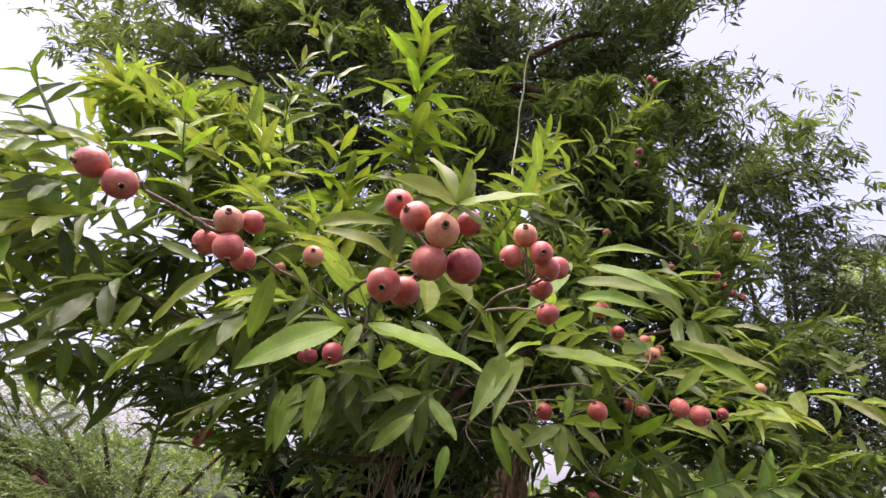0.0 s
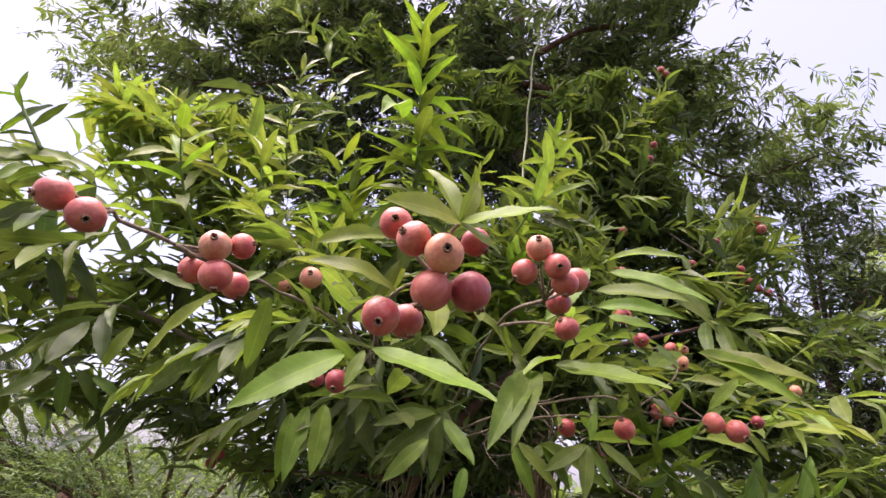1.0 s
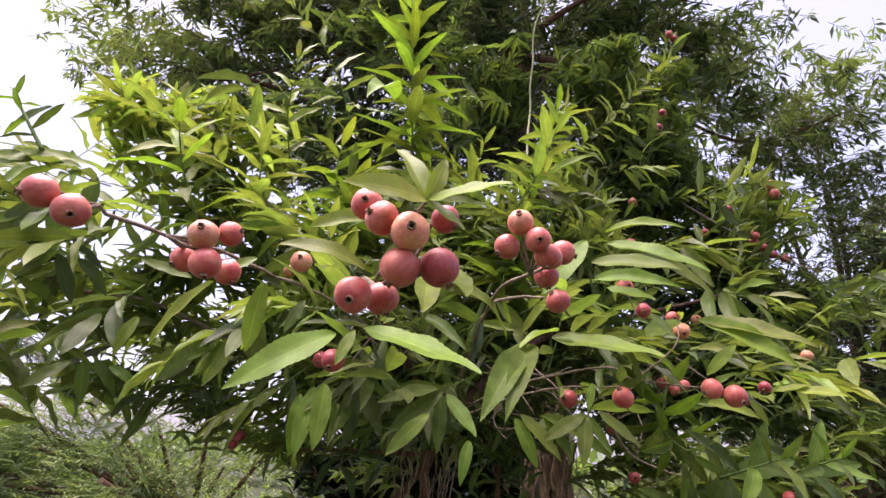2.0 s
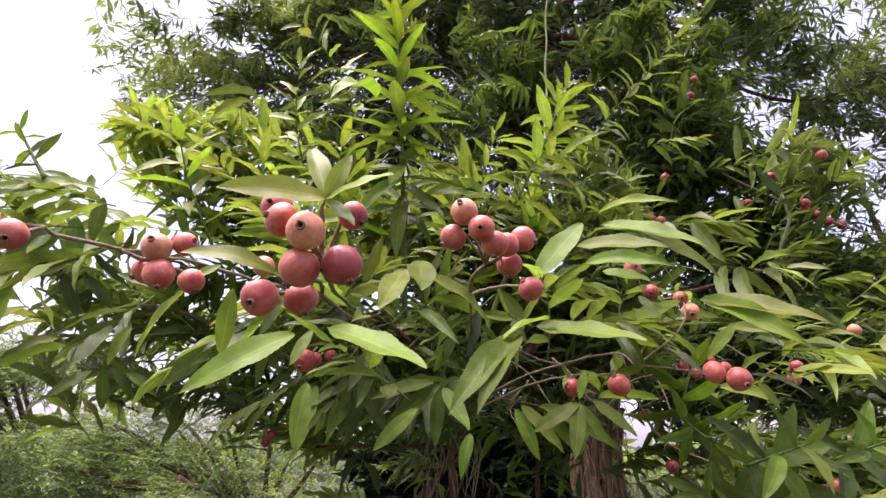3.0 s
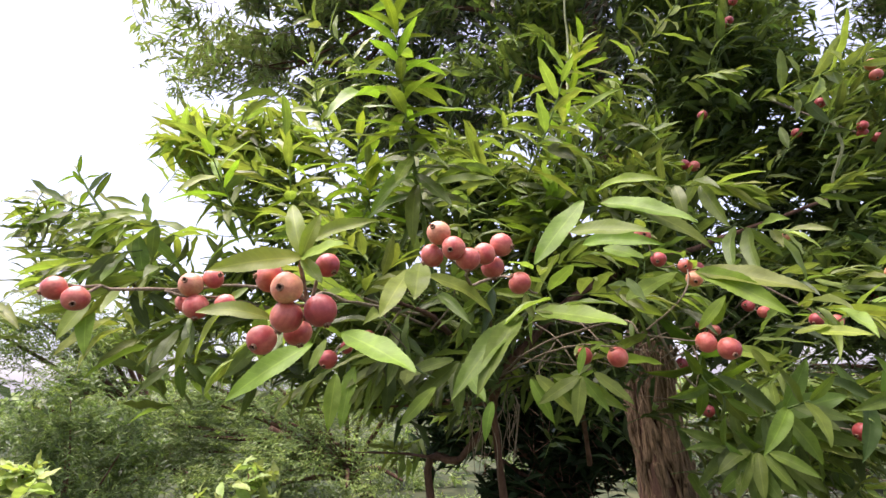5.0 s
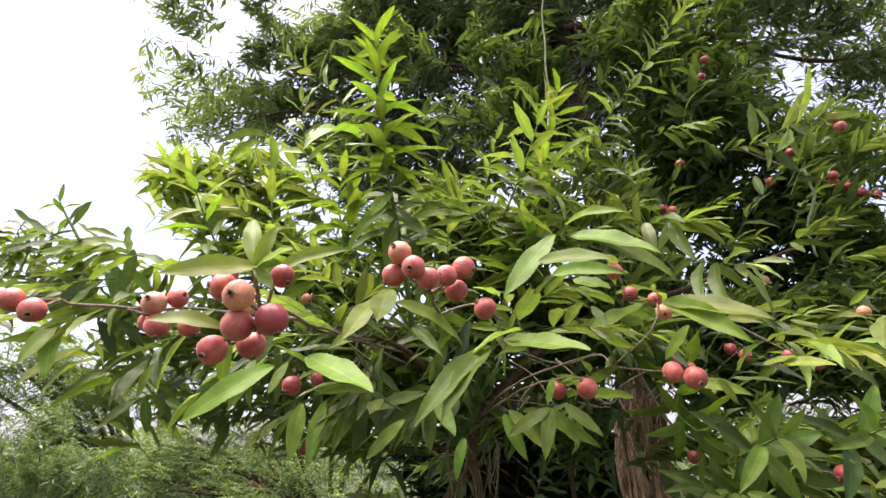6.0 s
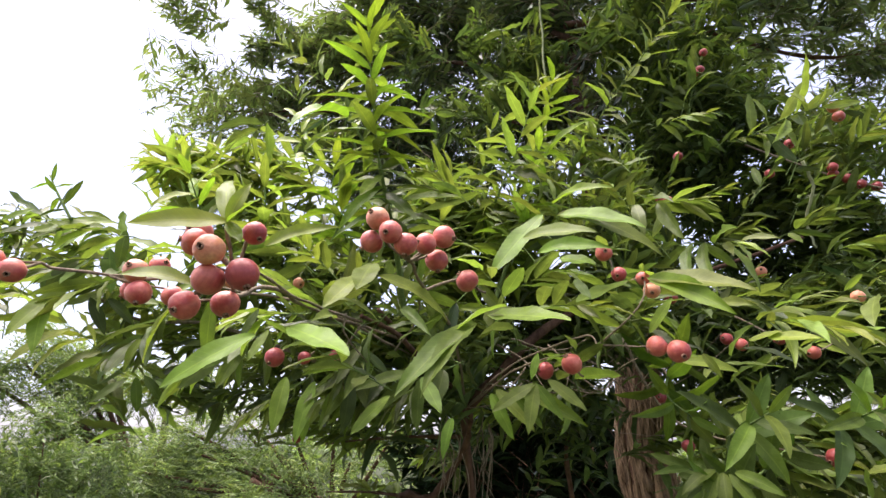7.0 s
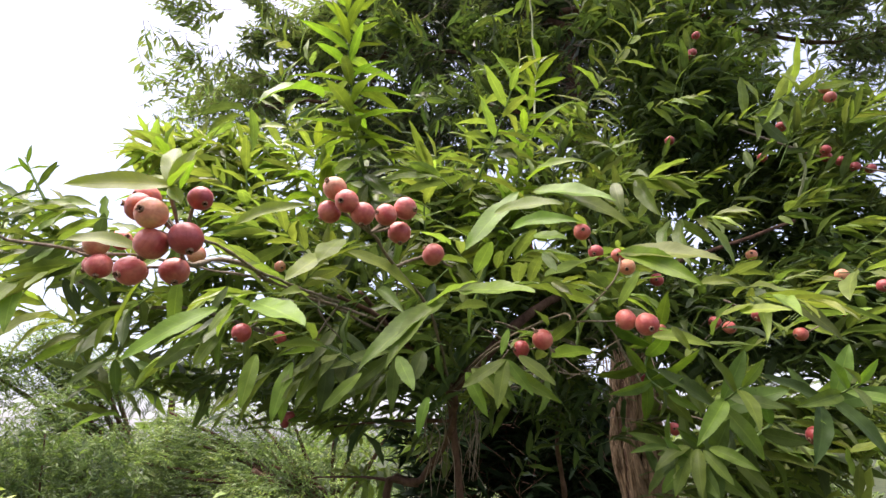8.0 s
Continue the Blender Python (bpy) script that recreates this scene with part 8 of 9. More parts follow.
thicket(fo, (3.047, 4.0, 4.647), (0.4, 0.4, 0.4), 60, 0.45, 13, 0.100, 0.25, rng, origin=(3.21, 4.73, 1.3), rise=0.15, r0=0.003, tufts=10)
branch("limb", [(3.213, 4.734, 1.298), (3.129, 4.33, 2.749), (3.061, 4.0, 3.936)], 0.036, 0.011, M_STEM, bush, "")
thicket(fo, (3.061, 4.0, 3.936), (0.4, 0.4, 0.4), 60, 0.45, 13, 0.100, 0.25, rng, origin=(3.21, 4.73, 1.3), rise=0.15, r0=0.003, tufts=10)
finish(fo, bush, M_CROWN, "fine green leaves", M_STEM)
bush = thing("garden_tree", (6.5, 7.6, 0), "pale green tree beyond the garden", "tree", "trees behind")
branch("trunk", [(6.5, 7.6, 0), (6.38, 7.374, 0.885), (6.125, 6.985, 2.214), (5.562, 6.063, 4.025)], 0.090, 0.032, M_STEM, bush, "", rough=0.15)
fo, rng = Foliage(LEAF_FAR), np.random.RandomState(54)
branch("limb", [(6.125, 6.985, 2.214), (5.746, 6.476, 3.295), (5.437, 6.059, 3.998)], 0.036, 0.011, M_STEM, bush, "")
thicket(fo, (5.437, 6.059, 3.998), (0.7, 0.7, 0.7), 60, 0.45, 13, 0.100, 0.70, rng, origin=(6.12, 6.99, 2.21), rise=0.15, r0=0.003, tufts=6)
branch("limb", [(6.125, 6.985, 2.214), (5.881, 6.444, 3.051), (5.681, 6.001, 3.555)], 0.036, 0.011, M_STEM, bush, "")
thicket(fo, (5.681, 6.001, 3.555), (0.8, 0.8, 0.8), 60, 0.45, 13, 0.100, 0.65, rng, origin=(6.12, 6.99, 2.21), rise=0.15, r0=0.003, tufts=6)
branch("limb", [(6.125, 6.985, 2.214), (5.818, 6.515, 3.583), (5.567, 6.131, 4.522)], 0.036, 0.011, M_STEM, bush, "")
thicket(fo, (5.567, 6.131, 4.522), (0.5, 0.5, 0.5), 40, 0.45, 13, 0.100, 0.70, rng, origin=(6.12, 6.99, 2.21), rise=0.15, r0=0.003, tufts=6)
finish(fo, bush, M_FEATHER, "fine green leaves", M_GREEN_TWIG)
# added mass for the dark hollow under the trees; its darkness is painted shade
bush = thing("shrub", (-0.2, 3.7, 0), "shrub under the trees, deep shade put into its leaf colour", "shrub", "trees behind")
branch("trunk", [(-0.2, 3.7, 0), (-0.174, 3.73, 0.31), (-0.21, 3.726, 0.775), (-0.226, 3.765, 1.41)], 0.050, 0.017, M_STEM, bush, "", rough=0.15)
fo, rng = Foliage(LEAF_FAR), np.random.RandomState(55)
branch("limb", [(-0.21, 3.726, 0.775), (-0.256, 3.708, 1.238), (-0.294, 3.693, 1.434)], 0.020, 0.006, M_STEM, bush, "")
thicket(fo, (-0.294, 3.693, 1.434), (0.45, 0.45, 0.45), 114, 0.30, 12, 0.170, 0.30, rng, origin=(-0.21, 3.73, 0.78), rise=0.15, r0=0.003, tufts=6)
branch("limb", [(-0.21, 3.726, 0.775), (-0.148, 3.779, 1.338), (-0.097, 3.822, 1.616)], 0.020, 0.006, M_STEM, bush, "")
thicket(fo, (-0.097, 3.822, 1.616), (0.34, 0.34, 0.34), 72, 0.30, 12, 0.170, 0.30, rng, origin=(-0.21, 3.73, 0.78), rise=0.15, r0=0.003, tufts=6)
branch("limb", [(-0.21, 3.726, 0.775), (-0.401, 3.678, 1.28), (-0.557, 3.639, 1.51)], 0.020, 0.006, M_STEM, bush, "")
thicket(fo, (-0.557, 3.639, 1.51), (0.36, 0.36, 0.36), 72, 0.30, 12, 0.170, 0.30, rng, origin=(-0.21, 3.73, 0.78), rise=0.15, r0=0.003, tufts=6)
branch("limb", [(-0.21, 3.726, 0.775), (-0.319, 3.629, 1.073), (-0.407, 3.549, 1.134)], 0.020, 0.006, M_STEM, bush, "")
thicket(fo, (-0.407, 3.549, 1.134), (0.5, 0.5, 0.5), 120, 0.30, 12, 0.170, 0.30, rng, origin=(-0.21, 3.73, 0.78), rise=0.15, r0=0.003, tufts=6)
branch("limb", [(-0.21, 3.726, 0.775), (-0.08, 3.727, 1.16), (0.026, 3.727, 1.293)], 0.020, 0.006, M_STEM, bush, "")
thicket(fo, (0.026, 3.727, 1.293), (0.34, 0.34, 0.34), 66, 0.30, 12, 0.170, 0.30, rng, origin=(-0.21, 3.73, 0.78), rise=0.15, r0=0.003, tufts=6)
branch("limb", [(-0.21, 3.726, 0.775), (-0.61, 3.668, 1.159), (-0.938, 3.621, 1.291)], 0.020, 0.006, M_STEM, bush, "")
thicket(fo, (-0.938, 3.621, 1.291), (0.35, 0.35, 0.35), 48, 0.30, 12, 0.170, 0.30, rng, origin=(-0.21, 3.73, 0.78), rise=0.15, r0=0.003, tufts=6)
branch("limb", [(-0.21, 3.726, 0.775), (-0.215, 3.683, 1.007), (-0.219, 3.648, 1.015)], 0.020, 0.006, M_STEM, bush, "")
thicket(fo, (-0.219, 3.648, 1.015), (0.4, 0.4, 0.4), 84, 0.30, 12, 0.170, 0.30, rng, origin=(-0.21, 3.73, 0.78), rise=0.15, r0=0.003, tufts=6)
branch("limb", [(-0.21, 3.726, 0.775), (-0.085, 3.766, 1.14), (0.017, 3.799, 1.257)], 0.020, 0.006, M_STEM, bush, "")
thicket(fo, (0.017, 3.799, 1.257), (0.3, 0.3, 0.3), 54, 0.30, 12, 0.170, 0.30, rng, origin=(-0.21, 3.73, 0.78), rise=0.15, r0=0.003, tufts=6)
branch("limb", [(-0.21, 3.726, 0.775), (-0.162, 3.845, 1.397), (-0.122, 3.942, 1.723)], 0.020, 0.006, M_STEM, bush, "")
thicket(fo, (-0.122, 3.942, 1.723), (0.3, 0.3, 0.3), 96, 0.30, 12, 0.170, 0.30, rng, origin=(-0.21, 3.73, 0.78), rise=0.15, r0=0.003, tufts=6)
branch("limb", [(-0.21, 3.726, 0.775), (-0.036, 3.86, 1.338), (0.107, 3.97, 1.617)], 0.020, 0.006, M_STEM, bush, "")
thicket(fo, (0.107, 3.97, 1.617), (0.26, 0.26, 0.26), 72, 0.30, 12, 0.170, 0.30, rng, origin=(-0.21, 3.73, 0.78), rise=0.15, r0=0.003, tufts=6)
branch("limb", [(-0.21, 3.726, 0.775), (-0.299, 3.823, 1.389), (-0.372, 3.902, 1.71)], 0.020, 0.006, M_STEM, bush, "")
thicket(fo, (-0.372, 3.902, 1.71), (0.28, 0.28, 0.28), 66, 0.30, 12, 0.170, 0.30, rng, origin=(-0.21, 3.73, 0.78), rise=0.15, r0=0.003, tufts=6)
branch("limb", [(-0.21, 3.726, 0.775), (-0.012, 3.805, 1.174), (0.15, 3.87, 1.319)], 0.020, 0.006, M_STEM, bush, "")
thicket(fo, (0.15, 3.87, 1.319), (0.3, 0.3, 0.3), 72, 0.30, 12, 0.170, 0.30, rng, origin=(-0.21, 3.73, 0.78), rise=0.15, r0=0.003, tufts=6)
branch("limb", [(-0.21, 3.726, 0.775), (-0.562, 3.53, 1.217), (-0.797, 3.4, 1.512)], 0.020, 0.006, M_STEM, bush, "")
thicket(fo, (-0.797, 3.4, 1.512), (0.34, 0.34, 0.34), 55, 0.30, 12, 0.170, 0.30, rng, origin=(-0.21, 3.73, 0.78), rise=0.15, r0=0.003, tufts=6)
branch("limb", [(-0.21, 3.726, 0.775), (-0.769, 3.53, 1.158), (-1.141, 3.4, 1.414)], 0.020, 0.006, M_STEM, bush, "")
thicket(fo, (-1.141, 3.4, 1.414), (0.34, 0.34, 0.34), 55, 0.30, 12, 0.170, 0.30, rng, origin=(-0.21, 3.73, 0.78), rise=0.15, r0=0.003, tufts=6)
branch("limb", [(-0.21, 3.726, 0.775), (-0.416, 3.59, 1.337), (-0.553, 3.5, 1.712)], 0.020, 0.006, M_STEM, bush, "")
thicket(fo, (-0.553, 3.5, 1.712), (0.34, 0.34, 0.34), 55, 0.30, 12, 0.170, 0.30, rng, origin=(-0.21, 3.73, 0.78), rise=0.15, r0=0.003, tufts=6)
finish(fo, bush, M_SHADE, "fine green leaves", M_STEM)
bush = thing("shrub", (-3.22, 4.51, 0), "leafy green shrub under the garden trees", "shrub", "shrubs")
branch("trunk", [(-3.218, 4.513, 0), (-3.19, 4.523, 0.096), (-3.223, 4.488, 0.239), (-3.231, 4.451, 0.435)], 0.030, 0.010, M_STEM, bush, "", rough=0.15)
fo, rng = Foliage(LEAF_FAR), np.random.RandomState(80)
branch("limb", [(-3.223, 4.488, 0.239), (-3.22, 4.447, 0.729), (-3.218, 4.413, 0.948)], 0.012, 0.004, M_STEM, bush, "")
thicket(fo, (-3.218, 4.413, 0.948), (0.5, 0.5, 0.5), 90, 0.30, 13, 0.06, 0.45, rng, origin=(-3.22, 4.49, 0.24), rise=0.15, r0=0.003, tufts=6)
branch("limb", [(-3.223, 4.488, 0.239), (-3.055, 4.502, 0.427), (-2.918, 4.513, 0.398)], 0.012, 0.004, M_STEM, bush, "")
thicket(fo, (-2.918, 4.513, 0.398), (0.5, 0.5, 0.5), 105, 0.30, 13, 0.06, 0.40, rng, origin=(-3.22, 4.49, 0.24), rise=0.15, r0=0.003, tufts=6)
branch("limb", [(-3.223, 4.488, 0.239), (-3.413, 4.447, 0.454), (-3.568, 4.413, 0.448)], 0.012, 0.004, M_STEM, bush, "")
thicket(fo, (-3.568, 4.413, 0.448), (0.5, 0.5, 0.5), 105, 0.30, 13, 0.06, 0.40, rng, origin=(-3.22, 4.49, 0.24), rise=0.15, r0=0.003, tufts=6)
branch("limb", [(-3.223, 4.488, 0.239), (-3.22, 4.475, 0.179), (-3.218, 4.463, -0.052)], 0.012, 0.004, M_STEM, bush, "")
thicket(fo, (-3.218, 4.463, -0.052), (0.5, 0.5, 0.5), 105, 0.30, 13, 0.06, 0.35, rng, origin=(-3.22, 4.49, 0.24), rise=0.15, r0=0.003, tufts=6)
finish(fo, bush, M_FEATHER, "fine green leaves", M_GREEN_TWIG)
bush = thing("shrub", (-2.44, 4.99, 0), "leafy green shrub under the garden trees", "shrub", "shrubs")
branch("trunk", [(-2.436, 4.991, 0), (-2.408, 5.001, 0.053), (-2.441, 4.966, 0.134), (-2.449, 4.928, 0.243)], 0.030, 0.010, M_STEM, bush, "", rough=0.15)
fo, rng = Foliage(LEAF_FAR), np.random.RandomState(81)
branch("limb", [(-2.441, 4.966, 0.134), (-2.439, 4.924, 0.576), (-2.436, 4.891, 0.755)], 0.012, 0.004, M_STEM, bush, "")
thicket(fo, (-2.436, 4.891, 0.755), (0.45, 0.45, 0.45), 90, 0.30, 13, 0.06, 0.45, rng, origin=(-2.44, 4.97, 0.13), rise=0.15, r0=0.003, tufts=6)
branch("limb", [(-2.441, 4.966, 0.134), (-2.274, 4.979, 0.273), (-2.136, 4.991, 0.205)], 0.012, 0.004, M_STEM, bush, "")
thicket(fo, (-2.136, 4.991, 0.205), (0.45, 0.45, 0.45), 105, 0.30, 13, 0.06, 0.40, rng, origin=(-2.44, 4.97, 0.13), rise=0.15, r0=0.003, tufts=6)
branch("limb", [(-2.441, 4.966, 0.134), (-2.631, 4.924, 0.301), (-2.786, 4.891, 0.255)], 0.012, 0.004, M_STEM, bush, "")
thicket(fo, (-2.786, 4.891, 0.255), (0.45, 0.45, 0.45), 105, 0.30, 13, 0.06, 0.40, rng, origin=(-2.44, 4.97, 0.13), rise=0.15, r0=0.003, tufts=6)
branch("limb", [(-2.441, 4.966, 0.134), (-2.439, 4.952, 0.026), (-2.436, 4.941, -0.245)], 0.012, 0.004, M_STEM, bush, "")
thicket(fo, (-2.436, 4.941, -0.245), (0.45, 0.45, 0.45), 105, 0.30, 13, 0.06, 0.35, rng, origin=(-2.44, 4.97, 0.13), rise=0.15, r0=0.003, tufts=6)
finish(fo, bush, M_FEATHER, "fine green leaves", M_GREEN_TWIG)
bush = thing("shrub", (-1.65, 5.09, 0), "leafy green shrub under the garden trees", "shrub", "shrubs")
branch("trunk", [(-1.654, 5.087, 0), (-1.626, 5.097, 0.013), (-1.659, 5.062, 0.032), (-1.667, 5.024, 0.059)], 0.030, 0.010, M_STEM, bush, "", rough=0.15)
fo, rng = Foliage(LEAF_FAR), np.random.RandomState(82)
branch("limb", [(-1.659, 5.062, 0.032), (-1.657, 5.02, 0.429), (-1.654, 4.987, 0.571)], 0.012, 0.004, M_STEM, bush, "")
thicket(fo, (-1.654, 4.987, 0.571), (0.42, 0.42, 0.42), 90, 0.30, 13, 0.06, 0.40, rng, origin=(-1.66, 5.06, 0.03), rise=0.15, r0=0.003, tufts=6)
branch("limb", [(-1.659, 5.062, 0.032), (-1.492, 5.075, 0.126), (-1.354, 5.087, 0.021)], 0.012, 0.004, M_STEM, bush, "")
thicket(fo, (-1.354, 5.087, 0.021), (0.42, 0.42, 0.42), 105, 0.30, 13, 0.06, 0.35, rng, origin=(-1.66, 5.06, 0.03), rise=0.15, r0=0.003, tufts=6)
branch("limb", [(-1.659, 5.062, 0.032), (-1.849, 5.02, 0.154), (-2.004, 4.987, 0.071)], 0.012, 0.004, M_STEM, bush, "")
thicket(fo, (-2.004, 4.987, 0.071), (0.42, 0.42, 0.42), 105, 0.30, 13, 0.06, 0.35, rng, origin=(-1.66, 5.06, 0.03), rise=0.15, r0=0.003, tufts=6)
branch("limb", [(-1.659, 5.062, 0.032), (-1.657, 5.048, -0.121), (-1.654, 5.037, -0.429)], 0.012, 0.004, M_STEM, bush, "")
thicket(fo, (-1.654, 5.037, -0.429), (0.42, 0.42, 0.42), 105, 0.30, 13, 0.06, 0.30, rng, origin=(-1.66, 5.06, 0.03), rise=0.15, r0=0.003, tufts=6)
finish(fo, bush, M_FEATHER, "fine green leaves", M_GREEN_TWIG)
bush = thing("shrub", (-3.74, 4, 0), "leafy green shrub under the garden trees", "shrub", "shrubs")
branch("trunk", [(-3.743, 3.999, 0), (-3.715, 4.009, 0.04), (-3.748, 3.974, 0.101), (-3.756, 3.937, 0.184)], 0.030, 0.010, M_STEM, bush, "", rough=0.15)
fo, rng = Foliage(LEAF_FAR), np.random.RandomState(83)
branch("limb", [(-3.748, 3.974, 0.101), (-3.745, 3.933, 0.529), (-3.743, 3.899, 0.696)], 0.012, 0.004, M_STEM, bush, "")
thicket(fo, (-3.743, 3.899, 0.696), (0.55, 0.55, 0.55), 90, 0.30, 13, 0.06, 0.35, rng, origin=(-3.75, 3.97, 0.1), rise=0.15, r0=0.003, tufts=6)
branch("limb", [(-3.748, 3.974, 0.101), (-3.58, 3.988, 0.226), (-3.443, 3.999, 0.146)], 0.012, 0.004, M_STEM, bush, "")
thicket(fo, (-3.443, 3.999, 0.146), (0.55, 0.55, 0.55), 105, 0.30, 13, 0.06, 0.30, rng, origin=(-3.75, 3.97, 0.1), rise=0.15, r0=0.003, tufts=6)
branch("limb", [(-3.748, 3.974, 0.101), (-3.938, 3.933, 0.254), (-4.093, 3.899, 0.196)], 0.012, 0.004, M_STEM, bush, "")
thicket(fo, (-4.093, 3.899, 0.196), (0.55, 0.55, 0.55), 105, 0.30, 13, 0.06, 0.30, rng, origin=(-3.75, 3.97, 0.1), rise=0.15, r0=0.003, tufts=6)
branch("limb", [(-3.748, 3.974, 0.101), (-3.745, 3.961, -0.021), (-3.743, 3.949, -0.304)], 0.012, 0.004, M_STEM, bush, "")
thicket(fo, (-3.743, 3.949, -0.304), (0.55, 0.55, 0.55), 105, 0.30, 13, 0.06, 0.25, rng, origin=(-3.75, 3.97, 0.1), rise=0.15, r0=0.003, tufts=6)
finish(fo, bush, M_FEATHER, "fine green leaves", M_GREEN_TWIG)
bush = thing("shrub", (-3.78, 2.7, 0), "tall feathery green shrub among the garden trees", "shrub", "shrubs")
branch("trunk", [(-3.78, 2.7, 0), (-3.76, 2.72, 0.35), (-3.79, 2.68, 0.7), (-3.77, 2.66, 1.0)], 0.030, 0.012, M_STEM, bush, "", rough=0.15)
fo, rng = Foliage(LEAF_FAR), np.random.RandomState(90)
for tip, size, twigs, age_shade in [((-3.70, 2.55, 1.60), 0.36, 120, 0.18), ((-4.05, 2.75, 1.42), 0.42, 130, 0.12), ((-3.50, 2.95, 1.32), 0.40, 130, 0.12), ((-3.72, 2.50, 1.00), 0.45, 130, 0.10), ((-3.45, 2.75, 0.80), 0.42, 110, 0.14)]:
    branch("limb", [(-3.78, 2.69, 0.55), ((tip[0] - 3.78) / 2, (tip[1] + 2.69) / 2 + 0.03, (tip[2] + 0.6) / 2), tip], 0.012, 0.004, M_STEM, bush, "")
    thicket(fo, tip, (size, size, size), twigs, 0.30, 13, 0.06, age_shade, rng, origin=(-3.78, 2.69, 0.6), rise=0.15, r0=0.003, tufts=6)
finish(fo, bush, M_FEATHER, "fine green leaves", M_GREEN_TWIG)
for foot, seed in [((-1.732, 2.28, 1.17), 91), ((-2.198, 1.446, 1.288), 92), ((-1.842, 2.028, 1.116), 93)]:
    x, y, z = foot
    bush = thing("young_shrub", (x, y, 0), "low young shrub with broad yellow-green leaves", "shrub", "young shrubs")
    branch("stem", [(x, y, 0), (x + 0.02, y - 0.01, z * 0.5), (x - 0.01, y + 0.01, z)], 0.012, 0.004, M_STEM, bush, "")
    fo, rng = Foliage(LEAF_MID), np.random.RandomState(seed)
    thicket(fo, (x, y, z - 0.06), (0.15, 0.15, 0.15), 12, 0.20, 9, 0.10, 0.85, rng, origin=(x, y, z - 0.4), rise=0.2, width=1.7, r0=0.002, tufts=3)
    finish(fo, bush, M_FEATHER, "broad yellow-green leaves", M_GREEN_TWIG)
bush = thing("shrub", (0.8, 4.22, 0), "leafy green shrub under the garden trees", "shrub", "shrubs")
branch("trunk", [(0.803, 4.222, 0), (0.831, 4.232, 0.097), (0.798, 4.197, 0.244), (0.79, 4.159, 0.443)], 0.030, 0.010, M_STEM, bush, "", rough=0.15)
fo, rng = Foliage(LEAF_FAR), np.random.RandomState(84)
branch("limb", [(0.798, 4.197, 0.244), (0.801, 4.155, 0.735), (0.803, 4.122, 0.955)], 0.012, 0.004, M_STEM, bush, "")
thicket(fo, (0.803, 4.122, 0.955), (0.5, 0.5, 0.5), 90, 0.30, 13, 0.06, 0.08, rng, origin=(0.8, 4.2, 0.24), rise=0.15, r0=0.003, tufts=6)
branch("limb", [(0.798, 4.197, 0.244), (0.966, 4.21, 0.433), (1.103, 4.222, 0.405)], 0.012, 0.004, M_STEM, bush, "")
thicket(fo, (1.103, 4.222, 0.405), (0.5, 0.5, 0.5), 105, 0.30, 13, 0.06, 0.08, rng, origin=(0.8, 4.2, 0.24), rise=0.15, r0=0.003, tufts=6)
branch("limb", [(0.798, 4.197, 0.244), (0.608, 4.155, 0.46), (0.453, 4.122, 0.455)], 0.012, 0.004, M_STEM, bush, "")
thicket(fo, (0.453, 4.122, 0.455), (0.5, 0.5, 0.5), 105, 0.30, 13, 0.06, 0.08, rng, origin=(0.8, 4.2, 0.24), rise=0.15, r0=0.003, tufts=6)
branch("limb", [(0.798, 4.197, 0.244), (0.801, 4.183, 0.185), (0.803, 4.172, -0.045)], 0.012, 0.004, M_STEM, bush, "")
thicket(fo, (0.803, 4.172, -0.045), (0.5, 0.5, 0.5), 105, 0.30, 13, 0.06, 0.08, rng, origin=(0.8, 4.2, 0.24), rise=0.15, r0=0.003, tufts=6)
finish(fo, bush, M_CROWN, "fine green leaves", M_STEM)
bush = thing("shrub", (0.87, 5.65, 0), "leafy green shrub under the garden trees", "shrub", "shrubs")
branch("trunk", [(0.866, 5.646, 0), (0.894, 5.656, 0.11), (0.861, 5.621, 0.276), (0.854, 5.584, 0.502)], 0.030, 0.010, M_STEM, bush, "", rough=0.15)
fo, rng = Foliage(LEAF_FAR), np.random.RandomState(85)
branch("limb", [(0.861, 5.621, 0.276), (0.864, 5.58, 0.782), (0.866, 5.546, 1.014)], 0.012, 0.004, M_STEM, bush, "")
thicket(fo, (0.866, 5.546, 1.014), (0.5, 0.5, 0.5), 90, 0.30, 13, 0.06, 0.08, rng, origin=(0.86, 5.62, 0.28), rise=0.15, r0=0.003, tufts=6)
branch("limb", [(0.861, 5.621, 0.276), (1.029, 5.635, 0.48), (1.166, 5.646, 0.464)], 0.012, 0.004, M_STEM, bush, "")
thicket(fo, (1.166, 5.646, 0.464), (0.5, 0.5, 0.5), 105, 0.30, 13, 0.06, 0.08, rng, origin=(0.86, 5.62, 0.28), rise=0.15, r0=0.003, tufts=6)
branch("limb", [(0.861, 5.621, 0.276), (0.671, 5.58, 0.507), (0.516, 5.546, 0.514)], 0.012, 0.004, M_STEM, bush, "")
thicket(fo, (0.516, 5.546, 0.514), (0.5, 0.5, 0.5), 105, 0.30, 13, 0.06, 0.08, rng, origin=(0.86, 5.62, 0.28), rise=0.15, r0=0.003, tufts=6)
branch("limb", [(0.861, 5.621, 0.276), (0.864, 5.607, 0.232), (0.866, 5.596, 0.014)], 0.012, 0.004, M_STEM, bush, "")
thicket(fo, (0.866, 5.596, 0.014), (0.5, 0.5, 0.5), 105, 0.30, 13, 0.06, 0.08, rng, origin=(0.86, 5.62, 0.28), rise=0.15, r0=0.003, tufts=6)
finish(fo, bush, M_CROWN, "fine green leaves", M_STEM)
